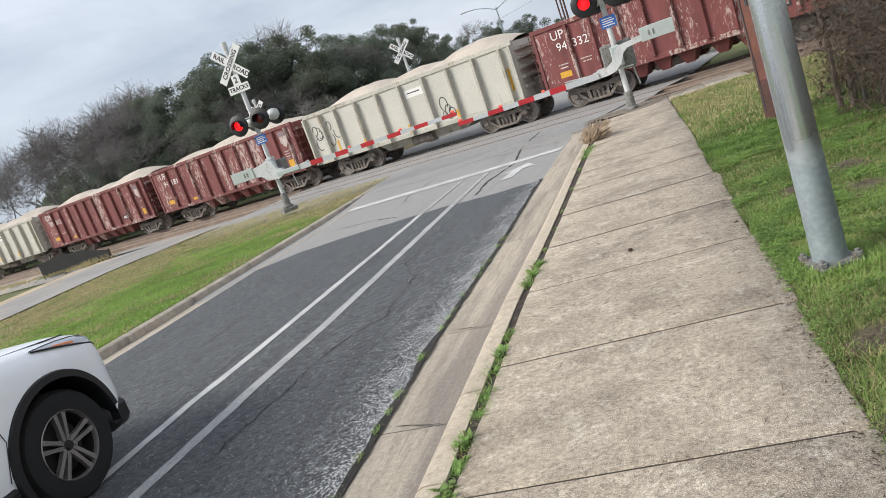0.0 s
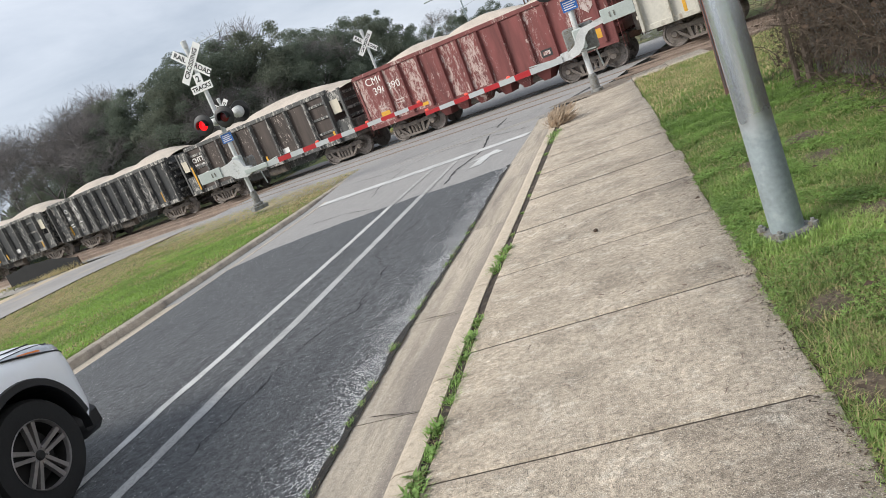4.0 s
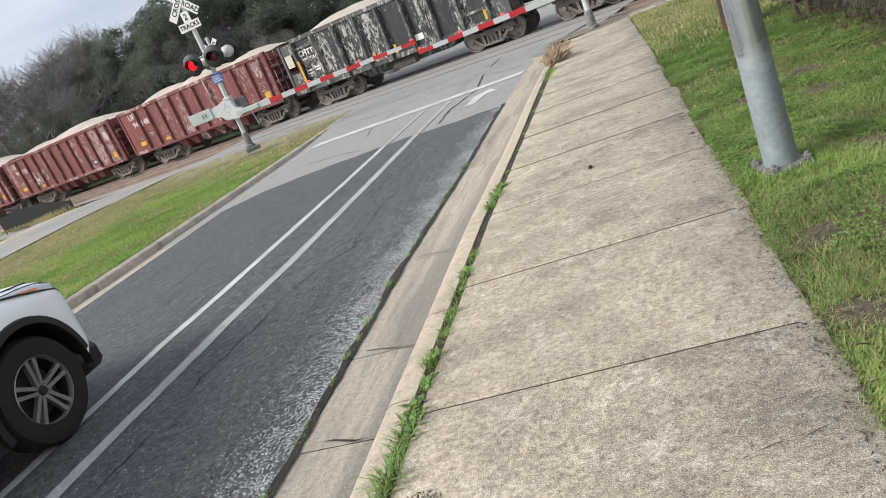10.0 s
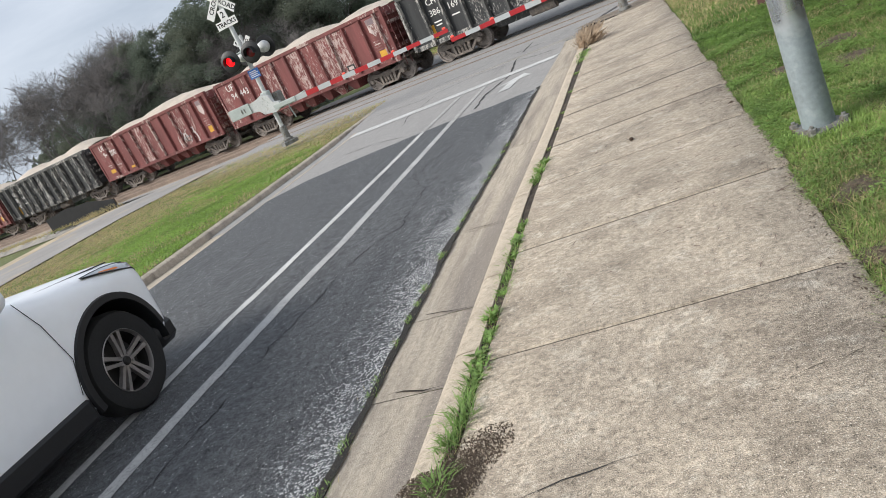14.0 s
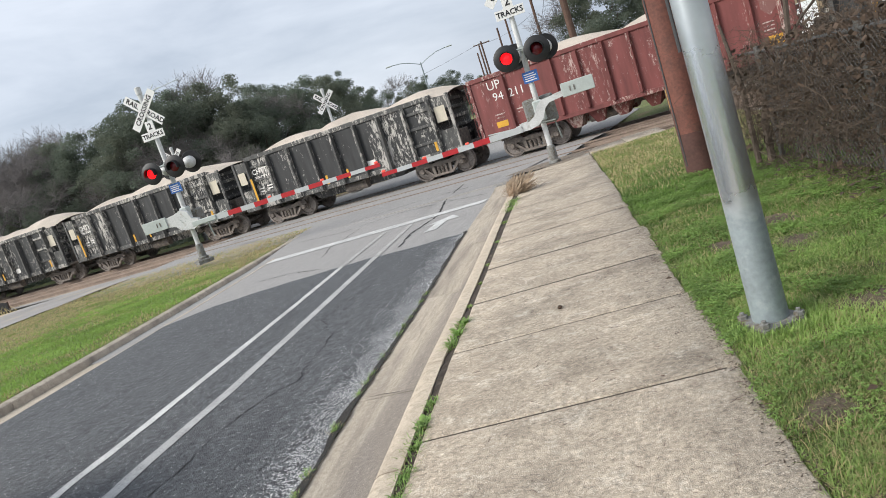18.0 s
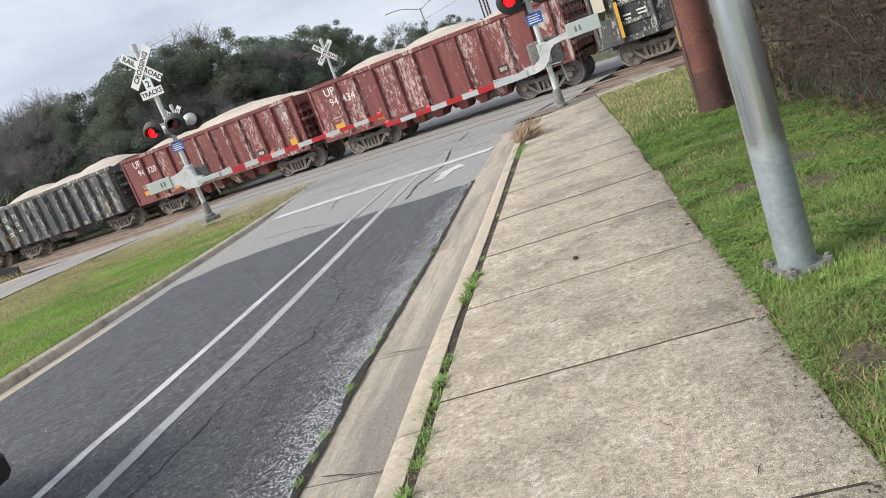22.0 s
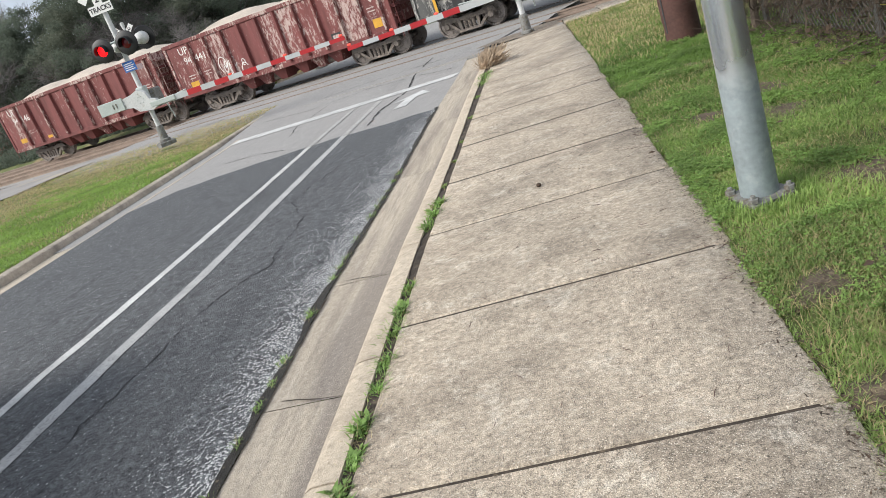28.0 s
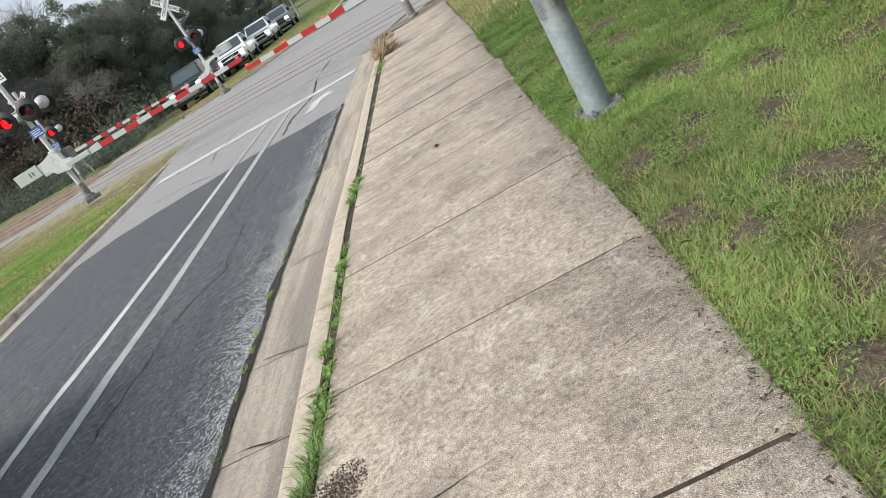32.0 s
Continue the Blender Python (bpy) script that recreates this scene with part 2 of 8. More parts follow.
def flaked(name, c, chalk, lim, streak=0.3, soft=0.035, rust=(0.1, 0.05, 0.03), rusty=0.66, cols=0.9, amp=0.1, scale=6.0):
    """Old car paint: chalky primer showing where the paint has flaked off, panel by panel, with rust runs."""
    m = bpy.data.materials.new(name)
    m.use_nodes = True
    n, l = m.node_tree.nodes, m.node_tree.links
    b = n["Principled BSDF"]
    b.inputs["Roughness"].default_value = 0.7
    tc, oi, add = n.new("ShaderNodeTexCoord"), n.new("ShaderNodeObjectInfo"), n.new("ShaderNodeVectorMath")
    add.operation = "MULTIPLY_ADD"
    l.new(oi.outputs["Random"], add.inputs[0])
    add.inputs[1].default_value = (37.0, 91.0, 53.0)
    l.new(tc.outputs["Object"], add.inputs[2])

    def noisy(scale, detail, rough_, stretch):
        mp, q = n.new("ShaderNodeMapping"), n.new("ShaderNodeTexNoise")
        mp.inputs["Scale"].default_value = stretch
        l.new(add.outputs[0], mp.inputs["Vector"])
        q.inputs["Scale"].default_value, q.inputs["Detail"].default_value, q.inputs["Roughness"].default_value = scale, detail, rough_
        l.new(mp.outputs["Vector"], q.inputs["Vector"])
        return q.outputs["Fac"]

    def ranged(v, a, b_, lo, hi):
        q = n.new("ShaderNodeMapRange")
        for key, value in (("From Min", a), ("From Max", b_), ("To Min", lo), ("To Max", hi)):
            q.inputs[key].default_value = value
        l.new(v, q.inputs["Value"])
        return q.outputs[0]

    def mixed(fac, u, v):
        q = n.new("ShaderNodeMixRGB")
        l.new(fac, q.inputs["Fac"])
        l.new(u, q.inputs["Color1"])
        q.inputs["Color2"].default_value = (*v, 1)
        return q.outputs["Color"]

    sc, su = n.new("ShaderNodeVectorMath"), n.new("ShaderNodeMath")
    sc.operation, su.operation = "SCALE", "ADD"
    sc.inputs[0].default_value = c
    l.new(ranged(noisy(1.6, 6, 0.6, (2.2, 1.0, 0.35)), 0.3, 0.7, 1 - streak, 1 + streak), sc.inputs["Scale"])
    col = mixed(ranged(noisy(1.3, 8, 0.65, (2.4, 1.0, 0.28)), rusty, rusty + 0.1, 0.0, 0.8), sc.outputs[0], rust)
    flake = noisy(scale, 12, 0.8, (1.7, 1.2, 0.6))
    l.new(flake, su.inputs[0])
    l.new(ranged(noisy(cols, 2, 0.5, (1.0, 0.02, 0.12)), 0.36, 0.66, -amp, amp), su.inputs[1])
    peel = ranged(su.outputs[0], lim, lim + soft, 0.0, 1.0)
    col = mixed(peel, col, chalk)
    l.new(col, b.inputs["Base Color"])
    bp = n.new("ShaderNodeBump")
    bp.inputs["Strength"].default_value, bp.inputs["Distance"].default_value = 0.25, 0.006
    l.new(peel, bp.inputs["Height"])
    l.new(bp.outputs["Normal"], b.inputs["Normal"])
    return m


M = {}
M["asphalt"] = stony("asphalt", (0.09, 0.094, 0.098), (0.05, 0.052, 0.056), (0.88, 0.88, 0.86), grain=100, stain=1.3, stain_lim=0.5, blotch=0.12, specks=0.03, pits=0.55, rough=0.8, bump=1.0, verge=(-1.38, -0.76), by_object=False, stretch=(2.6, 0.3, 1), contrast=1.5, relief=0.009)
M["old_asphalt"] = stony("old_asphalt", (0.29, 0.28, 0.268), (0.2, 0.195, 0.188), (0.45, 0.44, 0.42), grain=90, stain=0.5, stain_lim=0.52, blotch=0.35, specks=0.12, pits=0.12, rough=0.85, bump=0.5, by_object=False, stretch=(1.5, 0.4, 1), contrast=0.2)
M["street"] = mat("worn_street", (0.28, 0.265, 0.25), 0.9, var=0.25, scale=0.4, fine=50, bump=0.4, c2=(0.4, 0.33, 0.24), lim=0.56, soft=0.15, by_object=False)
M["concrete"] = stony("sidewalk_concrete", (0.465, 0.392, 0.303), (0.2, 0.165, 0.127), (0.74, 0.68, 0.575), grain=230, stain=1.5, stain_lim=0.43, blotch=0.6, specks=0.13, pits=0.32, rough=0.9, bump=0.55, contrast=1.15, scour=0.65)
M["kerb"] = stony("kerb_concrete", (0.54, 0.46, 0.355), (0.26, 0.21, 0.158), (0.66, 0.58, 0.48), grain=230, stain=1.6, stain_lim=0.5, blotch=0.5, specks=0.06, pits=0.1, rough=0.9, bump=0.6, contrast=0.45, scour=0.3)
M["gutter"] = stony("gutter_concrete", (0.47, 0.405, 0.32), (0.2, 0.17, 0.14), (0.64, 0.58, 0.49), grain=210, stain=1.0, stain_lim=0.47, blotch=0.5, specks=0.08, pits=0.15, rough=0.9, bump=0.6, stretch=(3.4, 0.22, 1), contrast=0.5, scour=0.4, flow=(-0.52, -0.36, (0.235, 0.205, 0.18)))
M["paint"] = mat("road_paint", (0.5, 0.5, 0.485), 0.8, var=0.35, scale=3, fine=60, bump=0.3, c2=(0.16, 0.16, 0.16), lim=0.56, soft=0.12, scale2=70, by_object=False)
M["old_paint"] = mat("worn_paint", (0.4, 0.4, 0.39), 0.8, var=0.3, scale=3, fine=60, bump=0.3, c2=(0.11, 0.11, 0.11), lim=0.52, soft=0.16, scale2=70, by_object=False)
M["grass_soil"] = mat("grass_turf", (0.125, 0.145, 0.05), 0.95, var=0.55, scale=0.9, fine=40, bump=1.0, c2=(0.26, 0.2, 0.105), lim=0.53, soft=0.14, scale2=0.7, by_object=False, dist=0.03)
M["ballast"] = mat("ballast", (0.3, 0.28, 0.25), 0.95, var=0.55, scale=1.2, fine=22, bump=0.5, by_object=False, dist=0.015, c2=(0.42, 0.34, 0.23), lim=0.52, soft=0.15, scale2=0.6)
M["dirt"] = mat("dry_dirt", (0.42, 0.34, 0.235), 0.95, var=0.35, scale=1.5, fine=30, bump=0.6, by_object=False, c2=(0.33, 0.29, 0.2), lim=0.52, soft=0.15, scale2=0.8)
M["dirt_dark"] = mat("ant_soil", (0.12, 0.09, 0.066), 0.95, var=0.6, scale=4, fine=90, bump=1.0, c2=(0.3, 0.25, 0.2), lim=0.62, soft=0.05, scale2=90)
M["galv"] = mat("galvanised_steel", (0.3, 0.35, 0.365), 0.42, 0.5, var=0.2, scale=5, fine=35, bump=0.08, c2=(0.36, 0.4, 0.415), lim=0.54, soft=0.15, scale2=12)
def highlight_zinc():
    """Galvanised steel, dull at the foot; a smoother band from knee to chest height carries its highlight in a brighter
    colour.
    """
    m = mat("highlight_zinc", (0.27, 0.315, 0.33), 0.5, 0.45, var=0.2, scale=5, fine=35, bump=0.06, c2=(0.36, 0.4, 0.415), lim=0.54, soft=0.15, scale2=12)
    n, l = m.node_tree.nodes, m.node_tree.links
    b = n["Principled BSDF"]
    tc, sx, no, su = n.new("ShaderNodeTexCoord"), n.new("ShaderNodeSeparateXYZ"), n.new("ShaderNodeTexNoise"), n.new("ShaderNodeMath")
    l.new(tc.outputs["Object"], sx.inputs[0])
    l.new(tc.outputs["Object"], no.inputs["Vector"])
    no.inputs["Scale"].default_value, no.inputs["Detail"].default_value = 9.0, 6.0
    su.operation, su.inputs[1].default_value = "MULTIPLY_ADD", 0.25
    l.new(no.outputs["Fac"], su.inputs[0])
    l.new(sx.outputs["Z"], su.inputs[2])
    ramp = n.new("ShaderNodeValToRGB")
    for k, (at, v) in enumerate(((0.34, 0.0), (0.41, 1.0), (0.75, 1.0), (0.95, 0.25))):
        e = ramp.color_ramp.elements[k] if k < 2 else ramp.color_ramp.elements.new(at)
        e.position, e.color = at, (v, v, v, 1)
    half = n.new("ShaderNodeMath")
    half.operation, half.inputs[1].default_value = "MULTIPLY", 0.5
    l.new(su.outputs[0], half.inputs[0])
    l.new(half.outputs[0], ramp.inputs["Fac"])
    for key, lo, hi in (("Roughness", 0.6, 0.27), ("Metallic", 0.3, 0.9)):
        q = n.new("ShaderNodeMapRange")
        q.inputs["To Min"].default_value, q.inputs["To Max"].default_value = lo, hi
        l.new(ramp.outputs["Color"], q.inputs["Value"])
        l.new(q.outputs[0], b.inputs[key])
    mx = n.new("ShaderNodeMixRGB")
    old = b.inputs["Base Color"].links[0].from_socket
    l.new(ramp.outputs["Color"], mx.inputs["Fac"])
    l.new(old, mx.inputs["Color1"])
    # brighter base colour puts the shaft's highlight into the band
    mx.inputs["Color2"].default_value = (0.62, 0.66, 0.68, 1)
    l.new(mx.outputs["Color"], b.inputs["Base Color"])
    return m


M["galv_shaft"] = highlight_zinc()
M["rust_pole"] = mat("rust_brown_steel", (0.135, 0.05, 0.035), 0.75, var=0.35, scale=3, fine=30, bump=0.2, c2=(0.06, 0.03, 0.022), lim=0.5, soft=0.25)
M["white_paint"] = mat("signal_white", (0.55, 0.56, 0.555), 0.6, var=0.18, scale=3, fine=30, bump=0.08, c2=(0.32, 0.3, 0.27), lim=0.58, soft=0.15, scale2=6)
M["grey_paint"] = mat("signal_grey", (0.42, 0.46, 0.44), 0.5, var=0.12, scale=3, fine=30, bump=0.05)
M["sign_white"] = mat("sign_white", (0.74, 0.74, 0.72), 0.45, var=0.06, scale=3, fine=20, bump=0)
M["black"] = mat("black_enamel", (0.012, 0.012, 0.013), 0.5, var=0.2, scale=5, fine=30, bump=0.05)
M["red_lit"] = mat("lit_red_lens", (0.9, 0.006, 0.01), 0.3, var=0.25, scale=30, fine=60, bump=0, emit=1.5)
M["red_core"] = mat("lit_red_arm_lens", (0.7, 0.09, 0.06), 0.3, var=0.02, bump=0, emit=0.35)
M["red_dark"] = mat("unlit_red_lens", (0.12, 0.008, 0.012), 0.2, var=0.2, bump=0)
M["blue_sign"] = mat("blue_sign", (0.03, 0.13, 0.42), 0.5, var=0.1, bump=0)
M["red_band"] = mat("red_reflector", (0.42, 0.02, 0.025), 0.45, var=0.12, scale=4, bump=0.05)
M["white_band"] = mat("white_reflector", (0.46, 0.48, 0.48), 0.45, var=0.1, scale=4, bump=0.05)
M["steel"] = mat("rail_steel", (0.26, 0.2, 0.16), 0.6, 0.25, var=0.3, scale=2, fine=40, bump=0.1)
M["rust"] = mat("rusty_steel", (0.16, 0.09, 0.06), 0.85, 0.2, var=0.4, scale=3, fine=40, bump=0.3)
M["tie"] = mat("railway_tie", (0.27, 0.22, 0.175), 0.95, var=0.5, scale=3, fine=30, bump=0.3, stretch=(1, 8, 1))
M["truck"] = mat("bogie_grime", (0.19, 0.165, 0.145), 0.85, 0.1, var=0.45, scale=4, fine=30, bump=0.3, c2=(0.33, 0.28, 0.23), lim=0.52, soft=0.15)
M["wheel"] = mat("wheel_steel", (0.3, 0.265, 0.24), 0.5, 0.4, var=0.45, scale=4, fine=30, bump=0.2, c2=(0.14, 0.12, 0.105), lim=0.52, soft=0.1, scale2=5)
M["sand"] = mat("crushed_limestone", (0.52, 0.455, 0.385), 0.95, var=0.25, scale=1.2, fine=26, bump=1.0, dist=0.05)
M["car_red"] = flaked("oxide_red_paint", (0.175, 0.05, 0.046), (0.47, 0.355, 0.32), 0.56, soft=0.07)
M["car_red_rib"] = flaked("oxide_red_rib", (0.16, 0.046, 0.042), (0.44, 0.34, 0.3), 0.57)
M["car_rust"] = flaked("brick_red_paint", (0.25, 0.075, 0.05), (0.5, 0.4, 0.33), 0.6)
M["car_black"] = flaked("faded_black_paint", (0.032, 0.033, 0.034), (0.44, 0.42, 0.385), 0.56, 0.4, amp=0.08, scale=6.0)
M["car_black_rib"] = flaked("faded_black_rib", (0.075, 0.075, 0.072), (0.4, 0.38, 0.345), 0.53, 0.4, amp=0.05, scale=5.0)
M["car_brown"] = flaked("brown_black_paint", (0.06, 0.045, 0.038), (0.4, 0.34, 0.29), 0.585, 0.4, amp=0.07, scale=7.0)
M["car_grey"] = flaked("weathered_grey_paint", (0.085, 0.09, 0.09), (0.42, 0.4, 0.37), 0.56, 0.35, amp=0.08, scale=7.0)
M["car_cream"] = mat("cream_paint", (0.505, 0.485, 0.425), 0.65, var=0.12, scale=0.8, fine=14, bump=0.1, c2=(0.34, 0.27, 0.2), lim=0.63, soft=0.12, stretch=(2.6, 1.2, 0.35))
M["letter_white"] = mat("stencil_white", (0.72, 0.7, 0.67), 0.6, var=0.1, bump=0)
M["letter_faded"] = flaked("worn_stencil", (0.5, 0.42, 0.39), (0.2, 0.09, 0.08), 0.5)
M["letter_dull"] = flaked("worn_dark_band", (0.2, 0.15, 0.16), (0.3, 0.2, 0.18), 0.52)
M["letter_black"] = mat("stencil_black", (0.03, 0.03, 0.03), 0.6, var=0.1, bump=0)
M["yellow"] = mat("safety_yellow", (0.6, 0.32, 0.03), 0.6, var=0.2, scale=4, bump=0)
M["panel_cream"] = mat("stencil_panel", (0.55, 0.5, 0.4), 0.6, var=0.12, scale=4, bump=0)
M["bark"] = mat("tree_bark", (0.09, 0.07, 0.055), 0.95, var=0.4, scale=4, fine=30, bump=0.8)
M["bark_grey"] = mat("bare_twigs", (0.165, 0.152, 0.148), 0.95, var=0.3, scale=4, fine=30, bump=0.3)
M["leaf_dark"] = mat("live_oak_leaf", (0.15, 0.178, 0.138), 0.9, var=0.35, scale=0.3, fine=1.2, bump=0, leafy=0.45, spec=0.12)
M["leaf_mid"] = mat("cedar_leaf", (0.17, 0.19, 0.145), 0.9, var=0.35, scale=0.3, fine=1.2, bump=0, leafy=0.45, spec=0.12)
M["leaf_red"] = mat("russet_brush", (0.18, 0.132, 0.108), 0.9, var=0.4, scale=0.5, fine=3, bump=0, leafy=0.3, spec=0.12)
M["blade"] = mat("grass_blade", (0.285, 0.4, 0.115), 0.6, var=0.65, scale=1.4, fine=30, bump=0, by_object=False, c2=(0.4, 0.37, 0.16), lim=0.6, soft=0.12, scale2=3.2, leafy=0.45)
M["blade_lush"] = mat("lush_grass_blade", (0.16, 0.265, 0.06), 0.6, var=0.6, scale=1.4, fine=25, bump=0, by_object=False, c2=(0.3, 0.31, 0.12), lim=0.6, soft=0.12, scale2=2.2, leafy=0.45)
M["blade_dry"] = mat("dry_grass_blade", (0.48, 0.395, 0.21), 0.85, var=0.3, scale=1.2, fine=6, bump=0, by_object=False, c2=(0.2, 0.26, 0.07), lim=0.55, soft=0.1, scale2=0.9, leafy=0.3)
M["weed"] = mat("kerb_weed", (0.2, 0.32, 0.085), 0.65, var=0.6, scale=6, fine=40, bump=0, leafy=0.35)
M["tuft"] = mat("dead_bunchgrass", (0.47, 0.37, 0.27), 0.9, var=0.4, scale=6, fine=30, bump=0, leafy=0.35)
M["vine"] = mat("dry_vine", (0.075, 0.056, 0.041), 0.95, var=0.5, scale=4, fine=30, bump=0.2)
M["litter"] = mat("leaf_litter", (0.07, 0.047, 0.032), 0.95, var=0.5, scale=6, fine=30, bump=0.3)
M["car_white"] = mat("white_car_paint", (0.87, 0.89, 0.91), 0.22, var=0.03, scale=2, fine=10, bump=0, spec=0.6)
M["plastic"] = mat("black_plastic", (0.009, 0.009, 0.01), 0.55, var=0.15, scale=5, fine=80, bump=0.1)
M["tyre"] = mat("tyre_rubber", (0.008, 0.008, 0.008), 0.75, var=0.25, scale=6, fine=60, bump=0.2)
M["alloy"] = mat("alloy_grey", (0.3, 0.28, 0.27), 0.38, 0.65, var=0.12, scale=5, bump=0)
M["alloy_dark"] = mat("wheel_dark", (0.025, 0.024, 0.023), 0.6, 0.4, var=0.2, bump=0)
M["glass"] = mat("tinted_glass", (0.05, 0.075, 0.075), 0.05, 0.0, var=0.1, bump=0, spec=0.8)
M["headlamp"] = mat("headlamp_glass", (0.5, 0.52, 0.54), 0.08, 0.3, var=0.2, scale=12, bump=0)
M["amber"] = mat("amber_marker", (0.75, 0.2, 0.03), 0.2, var=0.1, bump=0)
M["lamp_on"] = mat("lit_headlamp", (1.0, 0.95, 0.85), 0.2, var=0, bump=0, emit=6)
M["car_dark"] = mat("dark_car_paint", (0.02, 0.025, 0.028), 0.25, var=0.05, bump=0)
M["stucco"] = mat("tan_stucco", (0.36, 0.28, 0.19), 0.9, var=0.1, scale=1, fine=20, bump=0.2)
M["roof"] = mat("terracotta_roof", (0.24, 0.1, 0.06), 0.85, var=0.25, scale=1, fine=8, bump=0.5)
M["wood_pole"] = mat("utility_pole_wood", (0.1, 0.06, 0.045), 0.95, var=0.3, scale=3, fine=20, bump=0.4, stretch=(1, 1, .1))
M["wire"] = mat("wire", (0.05, 0.05, 0.052), 0.6, var=0.1, bump=0)
M["fence_wire"] = mat("chain_link", (0.12, 0.12, 0.115), 0.6, 0.6, var=0.2, scale=4, bump=0)
M["black_fabric"] = mat("silt_fence_fabric", (0.012, 0.012, 0.013), 0.9, var=0.3, scale=2, bump=0.2)
M["yellow_leaf"] = mat("yellow_green_leaf", (0.5, 0.48, 0.04), 0.7, var=0.3, scale=6, bump=0)

M["black_grit"] = mat("black_grit", (0.03, 0.027, 0.023), 0.95, var=0.6, scale=8, fine=90, bump=1.0, c2=(0.16, 0.13, 0.09), lim=0.6, soft=0.08, scale2=30, by_object=False)
M["bare_soil"] = mat("bare_soil", (0.1, 0.075, 0.052), 0.95, var=0.6, scale=6, fine=70, bump=1.0, c2=(0.2, 0.16, 0.1), lim=0.56, soft=0.1, scale2=25, by_object=False)
M["joint_dirt"] = mat("joint_dirt", (0.05, 0.038, 0.028), 0.95, var=0.6, scale=6, fine=70, bump=0.6, c2=(0.16, 0.125, 0.085), lim=0.58, soft=0.1, scale2=9, by_object=False)
M["verge_soil"] = mat("gravelly_soil", (0.19, 0.155, 0.12), 0.95, var=0.6, scale=6, fine=50, bump=1.0, c2=(0.36, 0.31, 0.25), lim=0.55, soft=0.08, scale2=22, by_object=False)
M["rust_foot"] = mat("dark_brown_steel", (0.075, 0.034, 0.027), 0.8, var=0.3, scale=4, fine=30, bump=0.2)
M["crack"] = mat("crack_dark", (0.02, 0.02, 0.02), 0.95, var=0.3, scale=8, fine=60, bump=0.2, by_object=False)
# darker cream puts the shading at the ribs into colour; the streaks are rust
M["car_cream_rib_shaded"] = mat("cream_rib_shaded", (0.44, 0.42, 0.36), 0.7, var=0.25, scale=1.5, fine=14, bump=0.1, c2=(0.22, 0.16, 0.11), lim=0.56, soft=0.12, stretch=(1, 1, .35), scale2=2.4)
M["dull_yellow"] = mat("faded_yellow_label", (0.5, 0.36, 0.1), 0.7, var=0.2, scale=8, bump=0)
M["dull_steel"] = mat("dull_dirty_zinc", (0.2, 0.2, 0.19), 0.85, 0.1, var=0.4, scale=9, fine=60, bump=0.4, c2=(0.12, 0.1, 0.07), lim=0.5, soft=0.15, scale2=14)
M["faint_paint"] = mat("faint_road_paint", (0.42, 0.415, 0.4), 0.85, var=0.3, scale=3, fine=60, bump=0.3, c2=(0.27, 0.262, 0.25), lim=0.44, soft=0.12, scale2=18, by_object=False)
M["silver"] = mat("silver_car_paint", (0.36, 0.38, 0.4), 0.25, 0.3, var=0.05, bump=0)
M["blade_bright"] = mat("bright_grass_blade", (0.25, 0.385, 0.085), 0.55, var=0.5, scale=1.0, fine=20, bump=0, by_object=False, c2=(0.46, 0.42, 0.18), lim=0.58, soft=0.14, scale2=1.1, leafy=0.5)
M["kerb_grey"] = stony("mottled_kerb", (0.5, 0.435, 0.35), (0.17, 0.148, 0.125), (0.55, 0.5, 0.43), grain=120, stain=1.2, stain_lim=0.46, blotch=0.5, specks=0.06, pits=0.1, rough=0.9, bump=0.6, contrast=0.45)
M["clover"] = mat("clover_leaf", (0.21, 0.33, 0.085), 0.6, var=0.6, scale=4, fine=60, bump=0, by_object=False, leafy=0.4)

